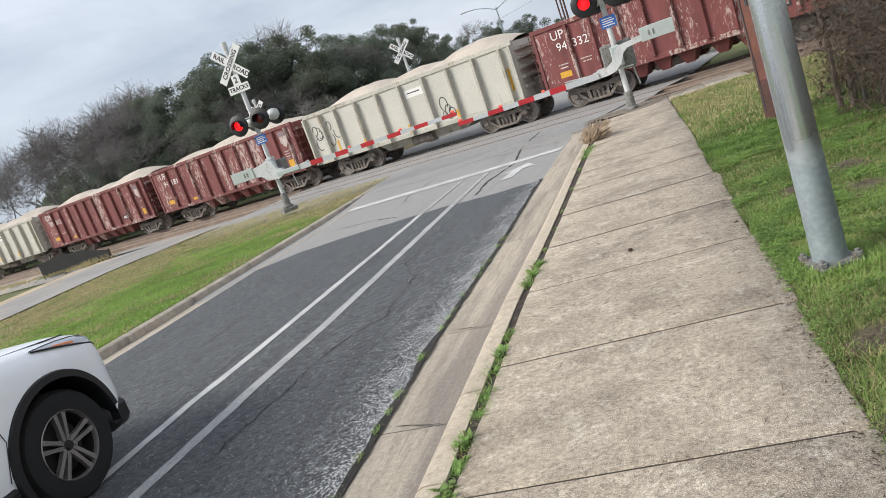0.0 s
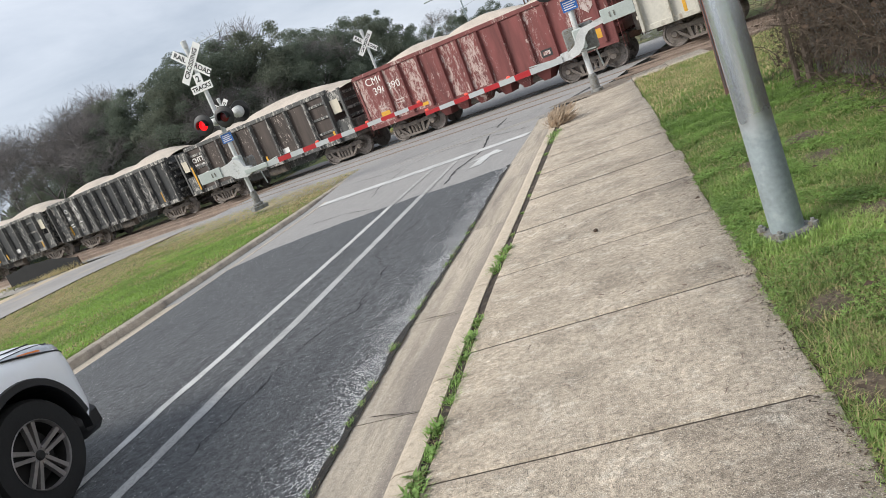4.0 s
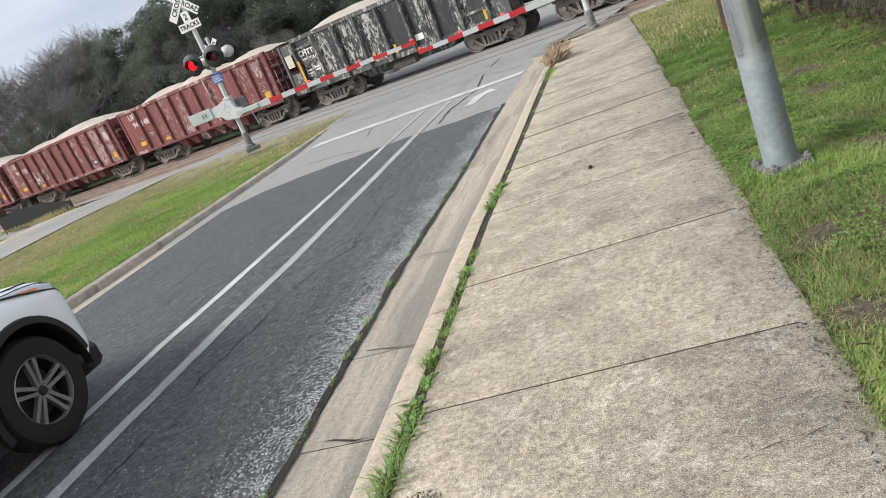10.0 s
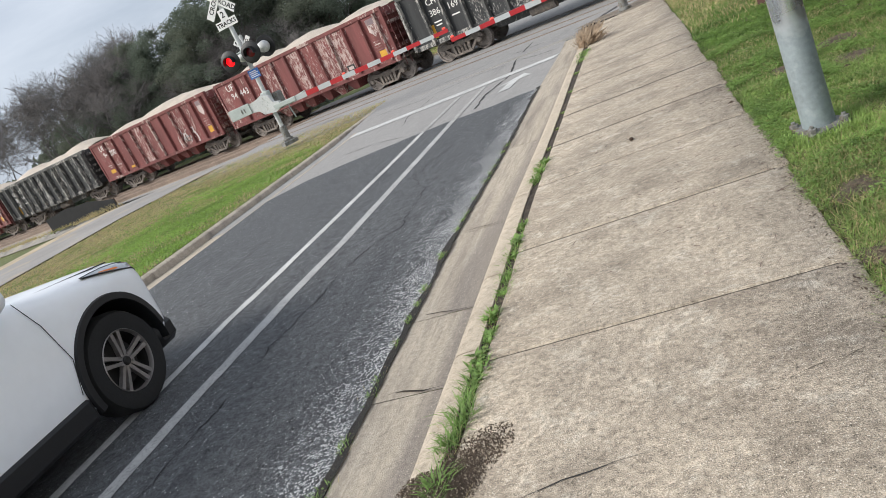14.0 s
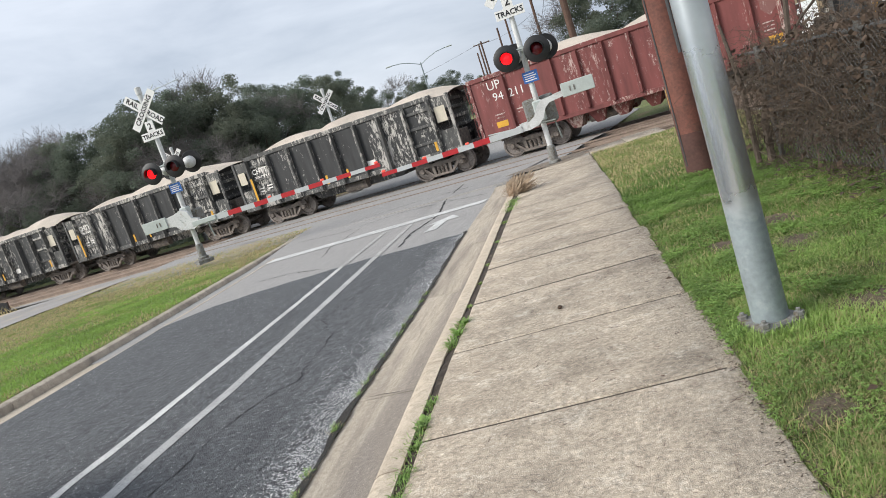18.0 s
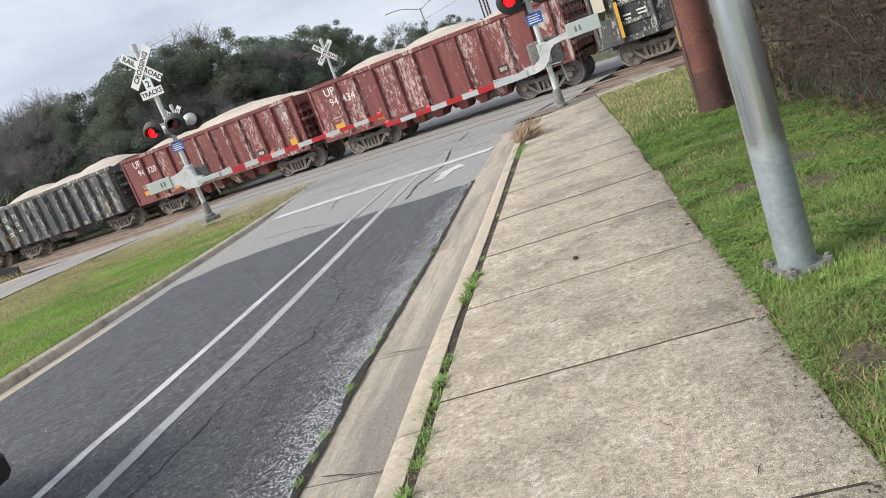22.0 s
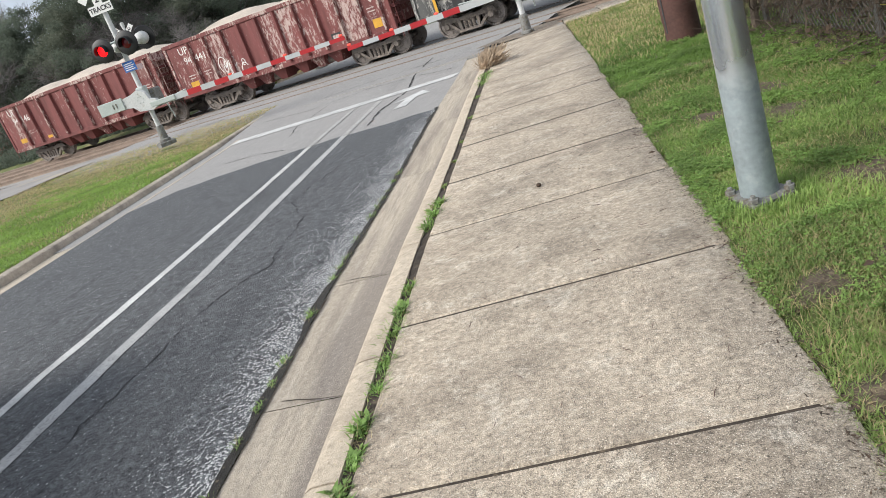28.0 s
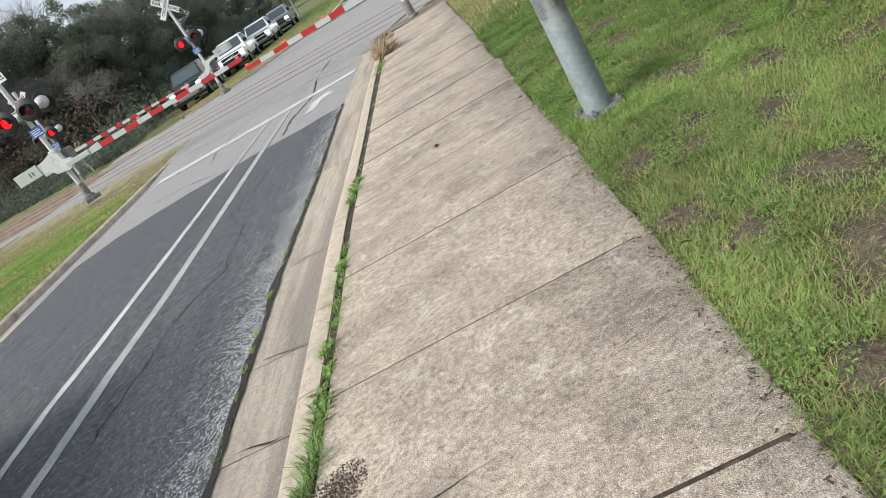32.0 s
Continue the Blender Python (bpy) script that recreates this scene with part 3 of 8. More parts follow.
# ---- mesh helpers ----
class Geo:
    """Collects vertices and faces for one mesh."""
    def __init__(self):
        self.v, self.f = [], []

    def add(self, vs, fs):
        k = len(self.v)
        self.v += [tuple(p) for p in vs]
        self.f += [tuple(k + i for i in q) for q in fs]
        return self

    def hexa(self, p):
        return self.add(p, [(0, 3, 2, 1), (4, 5, 6, 7), (0, 1, 5, 4), (1, 2, 6, 5), (2, 3, 7, 6), (3, 0, 4, 7)])

    def box(self, x0, y0, z0, x1, y1, z1):
        return self.hexa([(x0, y0, z0), (x1, y0, z0), (x1, y1, z0), (x0, y1, z0), (x0, y0, z1), (x1, y0, z1), (x1, y1, z1), (x0, y1, z1)])

    def cbox(self, x0, y0, z0, x1, y1, z1, c=0.01):
        """A box with chamfered edges."""
        vs, idx = [], {}
        for sx in (0, 1):
            for sy in (0, 1):
                for sz in (0, 1):
                    X, Y, Z = (x0, x1)[sx], (y0, y1)[sy], (z0, z1)[sz]
                    dx, dy, dz = (c, -c)[sx], (c, -c)[sy], (c, -c)[sz]
                    for a, p in enumerate(((X, Y + dy, Z + dz), (X + dx, Y, Z + dz), (X + dx, Y + dy, Z))):
                        idx[sx, sy, sz, a] = len(vs)
                        vs.append(p)
        fs = []
        for s in (0, 1):
            fs.append([idx[s, a, b, 0] for a, b in ((0, 0), (0, 1), (1, 1), (1, 0))][:: 1 if s == 0 else -1])
            fs.append([idx[a, s, b, 1] for a, b in ((0, 0), (1, 0), (1, 1), (0, 1))][:: 1 if s == 0 else -1])
            fs.append([idx[a, b, s, 2] for a, b in ((0, 0), (0, 1), (1, 1), (1, 0))][:: 1 if s == 0 else -1])
        for a in (0, 1):
            for b in (0, 1):
                fs.append([idx[a, b, 0, 0], idx[a, b, 1, 0], idx[a, b, 1, 1], idx[a, b, 0, 1]])
                fs.append([idx[a, 0, b, 0], idx[a, 1, b, 0], idx[a, 1, b, 2], idx[a, 0, b, 2]])
                fs.append([idx[0, a, b, 1], idx[1, a, b, 1], idx[1, a, b, 2], idx[0, a, b, 2]])
                for d in (0, 1):
                    fs.append([idx[a, b, d, 0], idx[a, b, d, 1], idx[a, b, d, 2]])
        return self.add(vs, fs)

    def tube(self, p, q, r0, r1=None, n=10, caps=True):
        r1 = r0 if r1 is None else r1
        p, q = Vector(p), Vector(q)
        ax = (q - p).normalized()
        a = ax.orthogonal().normalized()
        b = ax.cross(a)
        vs = []
        for c, r in ((p, r0), (q, r1)):
            for i in range(n):
                t = 2 * math.pi * i / n
                vs.append(c + (a * math.cos(t) + b * math.sin(t)) * r)
        fs = [(i, (i + 1) % n, n + (i + 1) % n, n + i) for i in range(n)]
        if caps:
            fs += [tuple(range(n))[::-1], tuple(range(n, 2 * n))]
        return self.add(vs, fs)

    def lathe(self, prof, n=24, axis="z", at=(0, 0, 0)):
        """Turns a profile of (radius, height) round an axis."""
        vs, fs = [], []
        for r, h in prof:
            for i in range(n):
                t = 2 * math.pi * i / n
                c, s = r * math.cos(t), r * math.sin(t)
                p = (c, s, h) if axis == "z" else (h, c, s) if axis == "x" else (s, h, c)
                vs.append((p[0] + at[0], p[1] + at[1], p[2] + at[2]))
        for k in range(len(prof) - 1):
            for i in range(n):
                j = (i + 1) % n
                fs.append((k * n + i, k * n + j, k * n + n + j, k * n + n + i))
        return self.add(vs, fs)

    def prism(self, poly, a, b, axis="y"):
        """Extrudes a polygon from a to b along an axis: the polygon's two numbers are the other two."""
        def put(u, w, h):
            return (u, h, w) if axis == "y" else (u, w, h) if axis == "z" else (h, u, w)
        n = len(poly)
        vs = [put(u, w, a) for u, w in poly] + [put(u, w, b) for u, w in poly]
        fs = [(i, (i + 1) % n, n + (i + 1) % n, n + i) for i in range(n)] + [tuple(range(n))[::-1], tuple(range(n, 2 * n))]
        return self.add(vs, fs)

    def mesh(self, name, material, smooth=False, recalc=True):
        me = bpy.data.meshes.new(name)
        me.from_pydata(self.v, [], self.f)
        if recalc and len(self.f) < 30000:
            bm = bmesh.new()
            bm.from_mesh(me)
            bmesh.ops.recalc_face_normals(bm, faces=bm.faces)
            bm.to_mesh(me)
            bm.free()
        me.materials.append(M[material])
        if smooth:
            me.polygons.foreach_set("use_smooth", [True] * len(me.polygons))
            me.set_sharp_from_angle(angle=radians(40))
        return me


def part(name, geo, material, parent, label="", smooth=False, at=None):
    """One mesh object under a thing or a part; geo may be a Geo or a ready mesh."""
    me = geo.mesh(name, material, smooth) if isinstance(geo, Geo) else geo
    ob = new(name, me)
    ob.parent = parent
    if at is not None:
        ob.matrix_basis = at
    if label:
        ob["label"] = label
    return ob


def thing(name, m=None, label="", category="", group="", kind=""):
    ob = new(name)
    ob.empty_display_size = 0.1
    if m is not None:
        ob.matrix_basis = m
    return tagged(ob, label, category, group, kind)


def solid(name, geo, material, label="", category="", group="", kind="", smooth=False, at=None):
    me = geo.mesh(name, material, smooth) if isinstance(geo, Geo) else geo
    ob = new(name, me)
    if at is not None:
        ob.matrix_basis = at
    return tagged(ob, label, category, group, kind)


TEXTS = {}


def letters(text, size, material, depth=0.004, bold=0.0):
    """A mesh of the words, centred, standing in the xz plane and facing -y."""
    key = (text, size, material)
    if key not in TEXTS:
        cu = bpy.data.curves.new("lettering", "FONT")
        cu.body, cu.size, cu.extrude, cu.offset = text, size, depth, bold
        cu.align_x, cu.align_y, cu.resolution_u = "CENTER", "CENTER", 2
        ob = new("lettering", cu)
        me = bpy.data.meshes.new_from_object(ob.evaluated_get(bpy.context.evaluated_depsgraph_get()))
        bpy.data.objects.remove(ob)
        me.transform(Matrix.Rotation(radians(90), 4, "X"))
        me.materials.clear()
        me.materials.append(M[material])
        TEXTS[key] = me
    return TEXTS[key]


# ---- lie of the land ----
def smooth_step(a, b, v):
    v = min(1.0, max(0.0, (v - a) / (b - a)))
    return v * v * (3 - 2 * v)


def H(x, y):
    """Height of the verge: level by the camera, then falling gently towards the railway."""
    return -0.03 * (min(max(y, 4), 27) - 4) - 0.0095 * x * smooth_step(8, 24, y)


def road_drop(y):
    return -0.14 + 0.11 * smooth_step(15, 20.5, y)


TH = radians(16.5)
TD, TN = Vector((math.cos(TH), -math.sin(TH), 0)), Vector((-math.sin(TH), -math.cos(TH), 0))
C0 = Vector((0.204, 26.757, 0))
NEAR_W = 4.4


def track_point(u, w, z=0.0):
    """A place by the railway: u along it, w from the far track towards the camera, z over the rails."""
    p = C0 + TD * u + TN * w
    base = -0.69 - 0.0091 * u if w < 2.2 else -0.565 - 0.0091 * u
    return Vector((p.x, p.y, base + z))


def track_uw(x, y):
    q = Vector((x, y, 0)) - C0
    return q.dot(TD), q.dot(TN)


def kerb_left(y):
    return -5.85 - 0.055 * y


def kerb_right(y):
    return -0.245 - 0.035 * smooth_step(6, 11, y)


def gut(y):
    """The line where asphalt and gutter meet."""
    return -0.755 - 0.08 * smooth_step(6, 11.5, y)


def ground_z(x, y):
    z = H(x, y) - 0.03
    u, w = track_uw(x, y)
    # the cut of the road, and the bed under the ballast
    if kerb_left(y) - (0.55 if y < 21 else 0.1) < x < 0.05 and y < 40:
        z -= 0.3
    elif 0.02 < x < 1.5 and y < 17:
        z -= 0.12
    elif -3.2 < w < 10.4 and abs(u) < 450:
        z -= 0.35 * smooth_step(-3.2, -1.5, w) * smooth_step(10.4, 9.0, w)
    far = smooth_step(60, 200, abs(x) + max(0, y - 60))
    return z * (1 - far) + (-0.7 - 0.0095 * max(-300, min(300, x))) * far


def ground():
    xs = [-2500, -1200, -600, -400, -300, -220, -160, -120, -90, -75] + [-60 + i for i in range(0, 44)] + [-16 + 0.4 * i for i in range(0, 56)] + [6.5 + i for i in range(0, 20)] + [30, 40, 60, 90, 140, 220, 400, 800, 2500]
    ys = [-1500, -500, -200, -80, -40, -20, -12] + [-8 + 0.5 * i for i in range(0, 92)] + [38 + i for i in range(0, 30)] + [70, 80, 95, 120, 160, 230, 400, 900, 3000]
    g = Geo()
    nx = len(xs)
    g.v = [(x, y, ground_z(x, y)) for y in ys for x in xs]
    g.f = [(j * nx + i, j * nx + i + 1, (j + 1) * nx + i + 1, (j + 1) * nx + i) for j in range(len(ys) - 1) for i in range(nx - 1)]
    solid("ground", g, "grass_soil", "patchy green turf and dry earth", "ground", kind="structure", smooth=True)


ground()


def sheet(name, left, right, y0, y1, material, label, dz, nx=8, step=0.5, thick=0.12, category="road", kind="structure", parent=None):
    """A paved strip between two edge lines, following the land, with a thickness."""
    n = max(2, int((y1 - y0) / step))
    g = Geo()
    for j in range(n + 1):
        y = y0 + (y1 - y0) * j / n
        a, b = left(y), right(y)
        for i in range(nx + 1):
            x = a + (b - a) * i / nx
            g.v.append((x, y, H(x, y) + dz(y)))
    w = nx + 1
    for j in range(n):
        for i in range(nx):
            g.f.append((j * w + i, j * w + i + 1, j * w + w + i + 1, j * w + w + i))
    k = len(g.v)
    rim = [i for i in range(w)] + [j * w + nx for j in range(1, n + 1)] + [n * w + i for i in range(nx - 1, -1, -1)] + [j * w for j in range(n - 1, 0, -1)]
    g.v += [(g.v[i][0], g.v[i][1], g.v[i][2] - thick) for i in rim]
    for a in range(len(rim)):
        b = (a + 1) % len(rim)
        g.f.append((rim[a], k + a, k + b, rim[b]))
    me = g.mesh(name, material, True)
    if parent is not None:
        return part(name, me, material, parent, label)
    return solid(name, me, material, label, category, kind=kind)


GUT = -0.755
asphalt_end = [(-0.72, 11.1), (-1.85, 11.15), (-2.5, 11.4), (-3.6, 11.42), (-4.5, 11.4), (-5.4, 11.2), (-6.1, 10.5), (-8, 9.5)]


def asphalt_edge(x):
    for (a, ya), (b, yb) in zip(asphalt_end, asphalt_end[1:]):
        if b <= x <= a:
            return ya + (yb - ya) * (a - x) / (a - b)
    return 10.5


def main_road():
    """Dark resurfaced asphalt up to a ragged seam, pale worn paving on to the railway."""
    g = Geo()
    xs = [GUT - (5.9 + GUT + 0.0) * i / 26 for i in range(27)]
    ys = [-12 + 0.5 * i for i in range(47)]
    cols = len(xs)
    for y in ys:
        for k, x in enumerate(xs):
            right, left = gut(y), kerb_left(y) + 0.42
            X = right + (left - right) * k / (cols - 1)
            Y = min(y, asphalt_edge(X) + 0.03 * math.sin(9 * X)) if y > 9 else y
            if y == ys[-1]:
                Y = asphalt_edge(X) + 0.03 * math.sin(9 * X)
            g.v.append((X, Y, H(X, Y) + road_drop(Y) + 0.012 - 0.005 * smooth_step(-1.3, GUT, X)))
    for j in range(len(ys) - 1):
        for i in range(cols - 1):
            a = j * cols + i
            if abs(g.v[a][1] - g.v[a + cols][1]) + abs(g.v[a + 1][1] - g.v[a + cols + 1][1]) > 1e-5:
                g.f.append((a, a + 1, a + cols + 1, a + cols))
    solid("road", g, "asphalt", "dark resurfaced asphalt with fine cracks and a pale gritty edge", "road", kind="structure", smooth=True)
    sheet("road_old", lambda y: kerb_left(y) + 0.02, lambda y: gut(y) + 0.02 + max(0, y - 17.5) * 0.35 if y < 22 else 2.3, 9.0, 21.0, "old_asphalt", "pale worn concrete-grey paving before the tracks", lambda y: road_drop(y) + 0.002, nx=10)


main_road()


def crossing():
    """Paving between and around the rails, with a gap along each rail."""
    gaps = []
    for w0 in (0.0, NEAR_W):
        for s in (-0.7175, 0.7175):
            gaps.append(w0 + s)
    gaps.sort()
    edges = [-6.0] + [q for a in gaps for q in (a - 0.11, a + 0.11)] + [9.2]
    for k in range(0, len(edges), 2):
        a, b = edges[k], edges[k + 1]
        g = Geo()
        n = 40
        for i in range(n + 1):
            u = -13.5 + 16.0 * i / n
            for w in (a, b):
                p = C0 + TD * u + TN * w
                t0, t1 = track_point(u, 0).z, track_point(u, NEAR_W).z
                f = smooth_step(0.5, 3.6, w)
                z = t0 * (1 - f) + t1 * f
                f2 = smooth_step(5.2, 9.2, w)
                z = z * (1 - f2) + (H(p.x, p.y) - 0.035) * f2
                g.v.append((p.x, p.y, z - 0.012))
                g.v.append((p.x, p.y, z - 0.25))
        for i in range(n):
            o = i * 4
            g.f += [(o, o + 4, o + 6, o + 2), (o, o + 1, o + 5, o + 4), (o + 2, o + 6, o + 7, o + 3)]
        solid("crossing_panel", g, "old_asphalt", "pale worn paving of the level crossing beside the rails", "paving", kind="structure")


crossing()

# the road goes on behind the railway
def along(table, y):
    return float(np.interp(y, [a for a, b in table], [b for a, b in table]))


def med_left(y):
    return along([(33.6, -11.3), (35.9, -11.5), (37, -10.5), (43.4, -10.1), (57, -8.9), (110, -7.0)], y)


def med_right(y):
    return along([(33.6, -11.0), (34.2, -10.3), (35.5, -8.2), (38.7, -6.4), (42.2, -4.3), (54, -3.9), (110, -3.4)], y)


sheet("road_far", lambda y: med_right(y) - 0.1, lambda y: 4.2, 31.0, 110.0, "old_asphalt", "grey asphalt road going on behind the tracks", lambda y: -0.03, nx=8, step=1)
sheet("road_far_lanes", lambda y: -15.2 + 0.02 * (y - 32), lambda y: med_left(y) + 0.1, 31.5, 110.0, "street", "worn grey lanes for oncoming traffic", lambda y: -0.034, nx=6, step=1)


def far_lane_near(y):
    """Edge of the oncoming carriageway towards the median."""
    return along([(-12, -15.0), (12, -16.4), (19, -16.4), (22, -15.6), (25, -14.4), (30, -13.0)], y)


def far_lane_far(y):
    return along([(-12, -20.5), (15, -21.3), (24, -21.3), (30, -20.0)], y)


def nose(u):
    """How near to the rails the median reaches."""
    return 6.5 + 0.2 * math.sin(u * 0.9)


def street_side():
    """The oncoming carriageway behind the median, the paved apron before the rails and a sandy shoulder."""
    g, g2 = Geo(), Geo()
    ys = [-12 + 0.5 * j for j in range(76)]
    for y in ys:
        for k in range(9):
            x = far_lane_far(y) + (far_lane_near(y) - far_lane_far(y)) * k / 8
            g.v.append((x, y, H(x, y) + 0.004))
        for k in range(4):
            x = far_lane_far(y) - 2.1 + 2.15 * k / 3
            g2.v.append((x, y, H(x, y) - 0.003 - 0.03 * (k == 0)))
    for j in range(len(ys) - 1):
        for k in range(8):
            q = (j * 9 + k, j * 9 + k + 1, j * 9 + k + 10, j * 9 + k + 9)
            if all(track_uw(*g.v[i][:2])[1] > 6.0 for i in q):
                g.f.append(q)
        for k in range(3):
            q = (j * 4 + k, j * 4 + k + 1, j * 4 + k + 5, j * 4 + k + 4)
            if all(track_uw(*g2.v[i][:2])[1] > 6.4 for i in q):
                g2.f.append(q)
    n = 30
    o = len(g.v)
    for i in range(n + 1):
        u = -24 + 15.5 * i / n
        for k in range(5):
            p = C0 + TD * u + TN * (5.9 + (nose(u) - 5.9) * k / 4)
            g.v.append((p.x, p.y, H(p.x, p.y) + 0.008))
    for i in range(n):
        for k in range(4):
            a = o + i * 5 + k
            g.f.append((a, a + 5, a + 6, a + 1))
    solid("street", g, "street", "worn pale lanes for oncoming traffic behind the median", "road", kind="structure", smooth=True)
    solid("shoulder", g2, "dirt", "sandy shoulder between lanes and ballast", "ground", kind="structure", smooth=True)


street_side()


def railway(name, w0):
    track = thing(name, label="railway track of rusty rails on ties and grey ballast", category="railway track", kind="structure")
    us = list(range(-440, 441, 20))
    for s in (-0.7175, 0.7175):
        g = Geo()
        for u in us:
            a = track_point(u, w0 + s)
            for dw, dz in ((-0.036, 0), (0.036, 0), (0.036, -0.045), (0.012, -0.055), (0.012, -0.14), (0.07, -0.155), (0.07, -0.17), (-0.07, -0.17), (-0.07, -0.155), (-0.012, -0.14), (-0.012, -0.055), (-0.036, -0.045)):
                g.v.append((a.x + TN.x * dw, a.y + TN.y * dw, a.z + dz))
        for i in range(len(us) - 1):
            for k in range(12):
                g.f.append((i * 12 + k, i * 12 + (k + 1) % 12, i * 12 + 12 + (k + 1) % 12, i * 12 + 12 + k))
        part("rail", g, "steel", track, "worn steel rail")
    for u0, u1 in ((-440, -13.6), (2.55, 440)):
        g = Geo()
        n = max(2, int((u1 - u0) / 4))
        for i in range(n + 1):
            u = u0 + (u1 - u0) * i / n
            for w, z in ((-2.3, -0.45), (-1.5, -0.16), (0, -0.15), (1.5, -0.16), (2.3, -0.45)):
                p = track_point(u, w0 + w)
                q = track_point(u, w0)
                g.v.append((p.x, p.y, q.z + z))
        for i in range(n):
            for k in range(4):
                g.f.append((i * 5 + k, i * 5 + 5 + k, i * 5 + 6 + k, i * 5 + k + 1))
        part("ballast", g, "ballast", track, "grey crushed-stone ballast")
    tie = Geo().cbox(-0.12, -1.3, -0.34, 0.12, 1.3, -0.155, 0.015).mesh("tie", "tie")
    for u0, u1 in ((-74, -13.8), (2.75, 24)):
        u = u0
        while u < u1:
            ob = part("tie", tie, "tie", track)
            p = track_point(u, w0)
            ob.matrix_basis = pose(p.x, p.y, p.z, 0, 0, -16.5 + random.uniform(-1, 1))
            u += 0.56
    return track


railway("track_far", 0.0)
railway("track_near", NEAR_W)


# ---- pavement, kerb and gutter ----
JOINTS = [-4.6, -3.3, -2.0, -0.75, 0.5, 1.8, 3.03, 4.27, 5.5, 6.8, 8.2, 9.5, 11.0, 12.45, 13.9, 15.2, 16.2, 17.2]


def slab(x0, x1, y0, y1, dz, name, material, parent, gap=0.008, tilt=0.006, thick=0.11, ragged=0.0, nx=4):
    """One concrete slab with softened edges, lying on the slope."""
    g = Geo()
    a, b = y0 + gap, y1 - gap
    off = random.uniform(-tilt, tilt)
    ny = max(3, int((b - a) / 0.16))
    cols = [x0, x0 + 0.015] + [x0 + (x1 - x0) * i / nx for i in range(1, nx)] + [x1 - 0.015, x1]
    rows_ = [a, a + 0.012] + [a + (b - a) * i / ny for i in range(1, ny)] + [b - 0.012, b]
    wob = [ragged * (0.8 * noise.noise((x1, y * 1.3, 4.0)) + 0.5 * noise.noise((x1, y * 6.0, 8.0))) for y in rows_]
    for j, y in enumerate(rows_):
        for i, x in enumerate(cols):
            drop = 0.012 if i in (0, len(cols) - 1) or j in (0, len(rows_) - 1) else 0
            X = x + (wob[j] if i >= len(cols) - 2 else 0)
            g.v.append((X, y, H(x, y) + dz + off * (y - a) / (b - a) - drop))
    w = len(cols)
    for j in range(len(rows_) - 1):
        for i in range(w - 1):
            g.f.append((j * w + i, j * w + i + 1, j * w + w + i + 1, j * w + w + i))
    k = len(g.v)
    n = len(rows_)
    rim = list(range(w)) + [j * w + w - 1 for j in range(1, n)] + [(n - 1) * w + i for i in range(w - 2, -1, -1)] + [j * w for j in range(n - 2, 0, -1)]
    g.v += [(g.v[i][0], g.v[i][1], g.v[i][2] - thick) for i in rim]
    for p in range(len(rim)):
        q = (p + 1) % len(rim)
        g.f.append((rim[p], k + p, k + q, rim[q]))
    return part(name, g, material, parent, smooth=True)


sheet("verge", lambda y: 1.36, lambda y: 2.0, -6.0, 17.0, "grass_soil", "turf along the edge of the sidewalk", lambda y: -0.036, nx=3, category="ground")
pavement = thing("pavement", label="weathered tan concrete sidewalk with tooled joints", category="sidewalk", kind="structure")
for a, b in zip(JOINTS, JOINTS[1:]):
    slab(-0.045, 1.5 + random.uniform(-0.02, 0.02), a, b, 0.0, "slab", "concrete", pavement, gap=0.006 + 0.0035 * smooth_step(1.8, 6.0, a), ragged=0.035, tilt=0.002)
    hw, deep = 0.0095 + 0.008 * smooth_step(2, 8, b), 0.009 - 0.0045 * smooth_step(1.5, 4.5, b) - 0.003 * smooth_step(4.5, 7.0, b)
    part("joint_filler", Geo().hexa([(x, b + dy, H(x, b + dy) - d) for d in (0.06, deep) for x, dy in ((-0.04, -hw), (1.45, -hw), (1.45, hw), (-0.04, hw))]), "joint_dirt", pavement, "dark dirt in a joint")
# the walk goes on to the right of the signal and ends at the rails
slab(1.5, 2.35, 17.25, 18.9, 0.0, "slab", "concrete", pavement)
slab(2.37, 3.3, 17.5, 19.4, 0.0, "slab", "concrete", pavement)

kerb = thing("kerb", label="low tan concrete kerb with a worn rounded edge", category="kerb", kind="structure")


def kerb_piece(parent, line, side, y0, y1, material="kerb"):
    """A length of kerb: upright face to the road, rounded nose, flat top. side: +1 when the road lies at smaller x."""
    g = Geo()
    prof = [(0.0, -0.3), (0.0, -0.06), (0.012, -0.022), (0.045, -0.003), (0.09, 0.0), (0.15, 0.0), (0.15, -0.3)]
    n = max(2, int((y1 - y0) / 0.5))
    for j in range(n + 1):
        y = y0 + 0.006 + (y1 - y0 - 0.012) * j / n
        for dx, dz in prof:
            x = line(y) + side * dx
            low = 0.13 * smooth_step(15.5, 19, y) if side > 0 else 0.035 + 0.065 * smooth_step(20, 22, y)
            g.v.append((x, y, H(line(y), y) + dz - low))
    w = len(prof)
    for j in range(n):
        for i in range(w - 1):
            g.f.append((j * w + i, j * w + i + 1, j * w + w + i + 1, j * w + w + i))
    g.f += [tuple(range(w)), tuple(range(n * w, n * w + w))[::-1]]
    return part("kerb_length", g, material, parent, smooth=True)


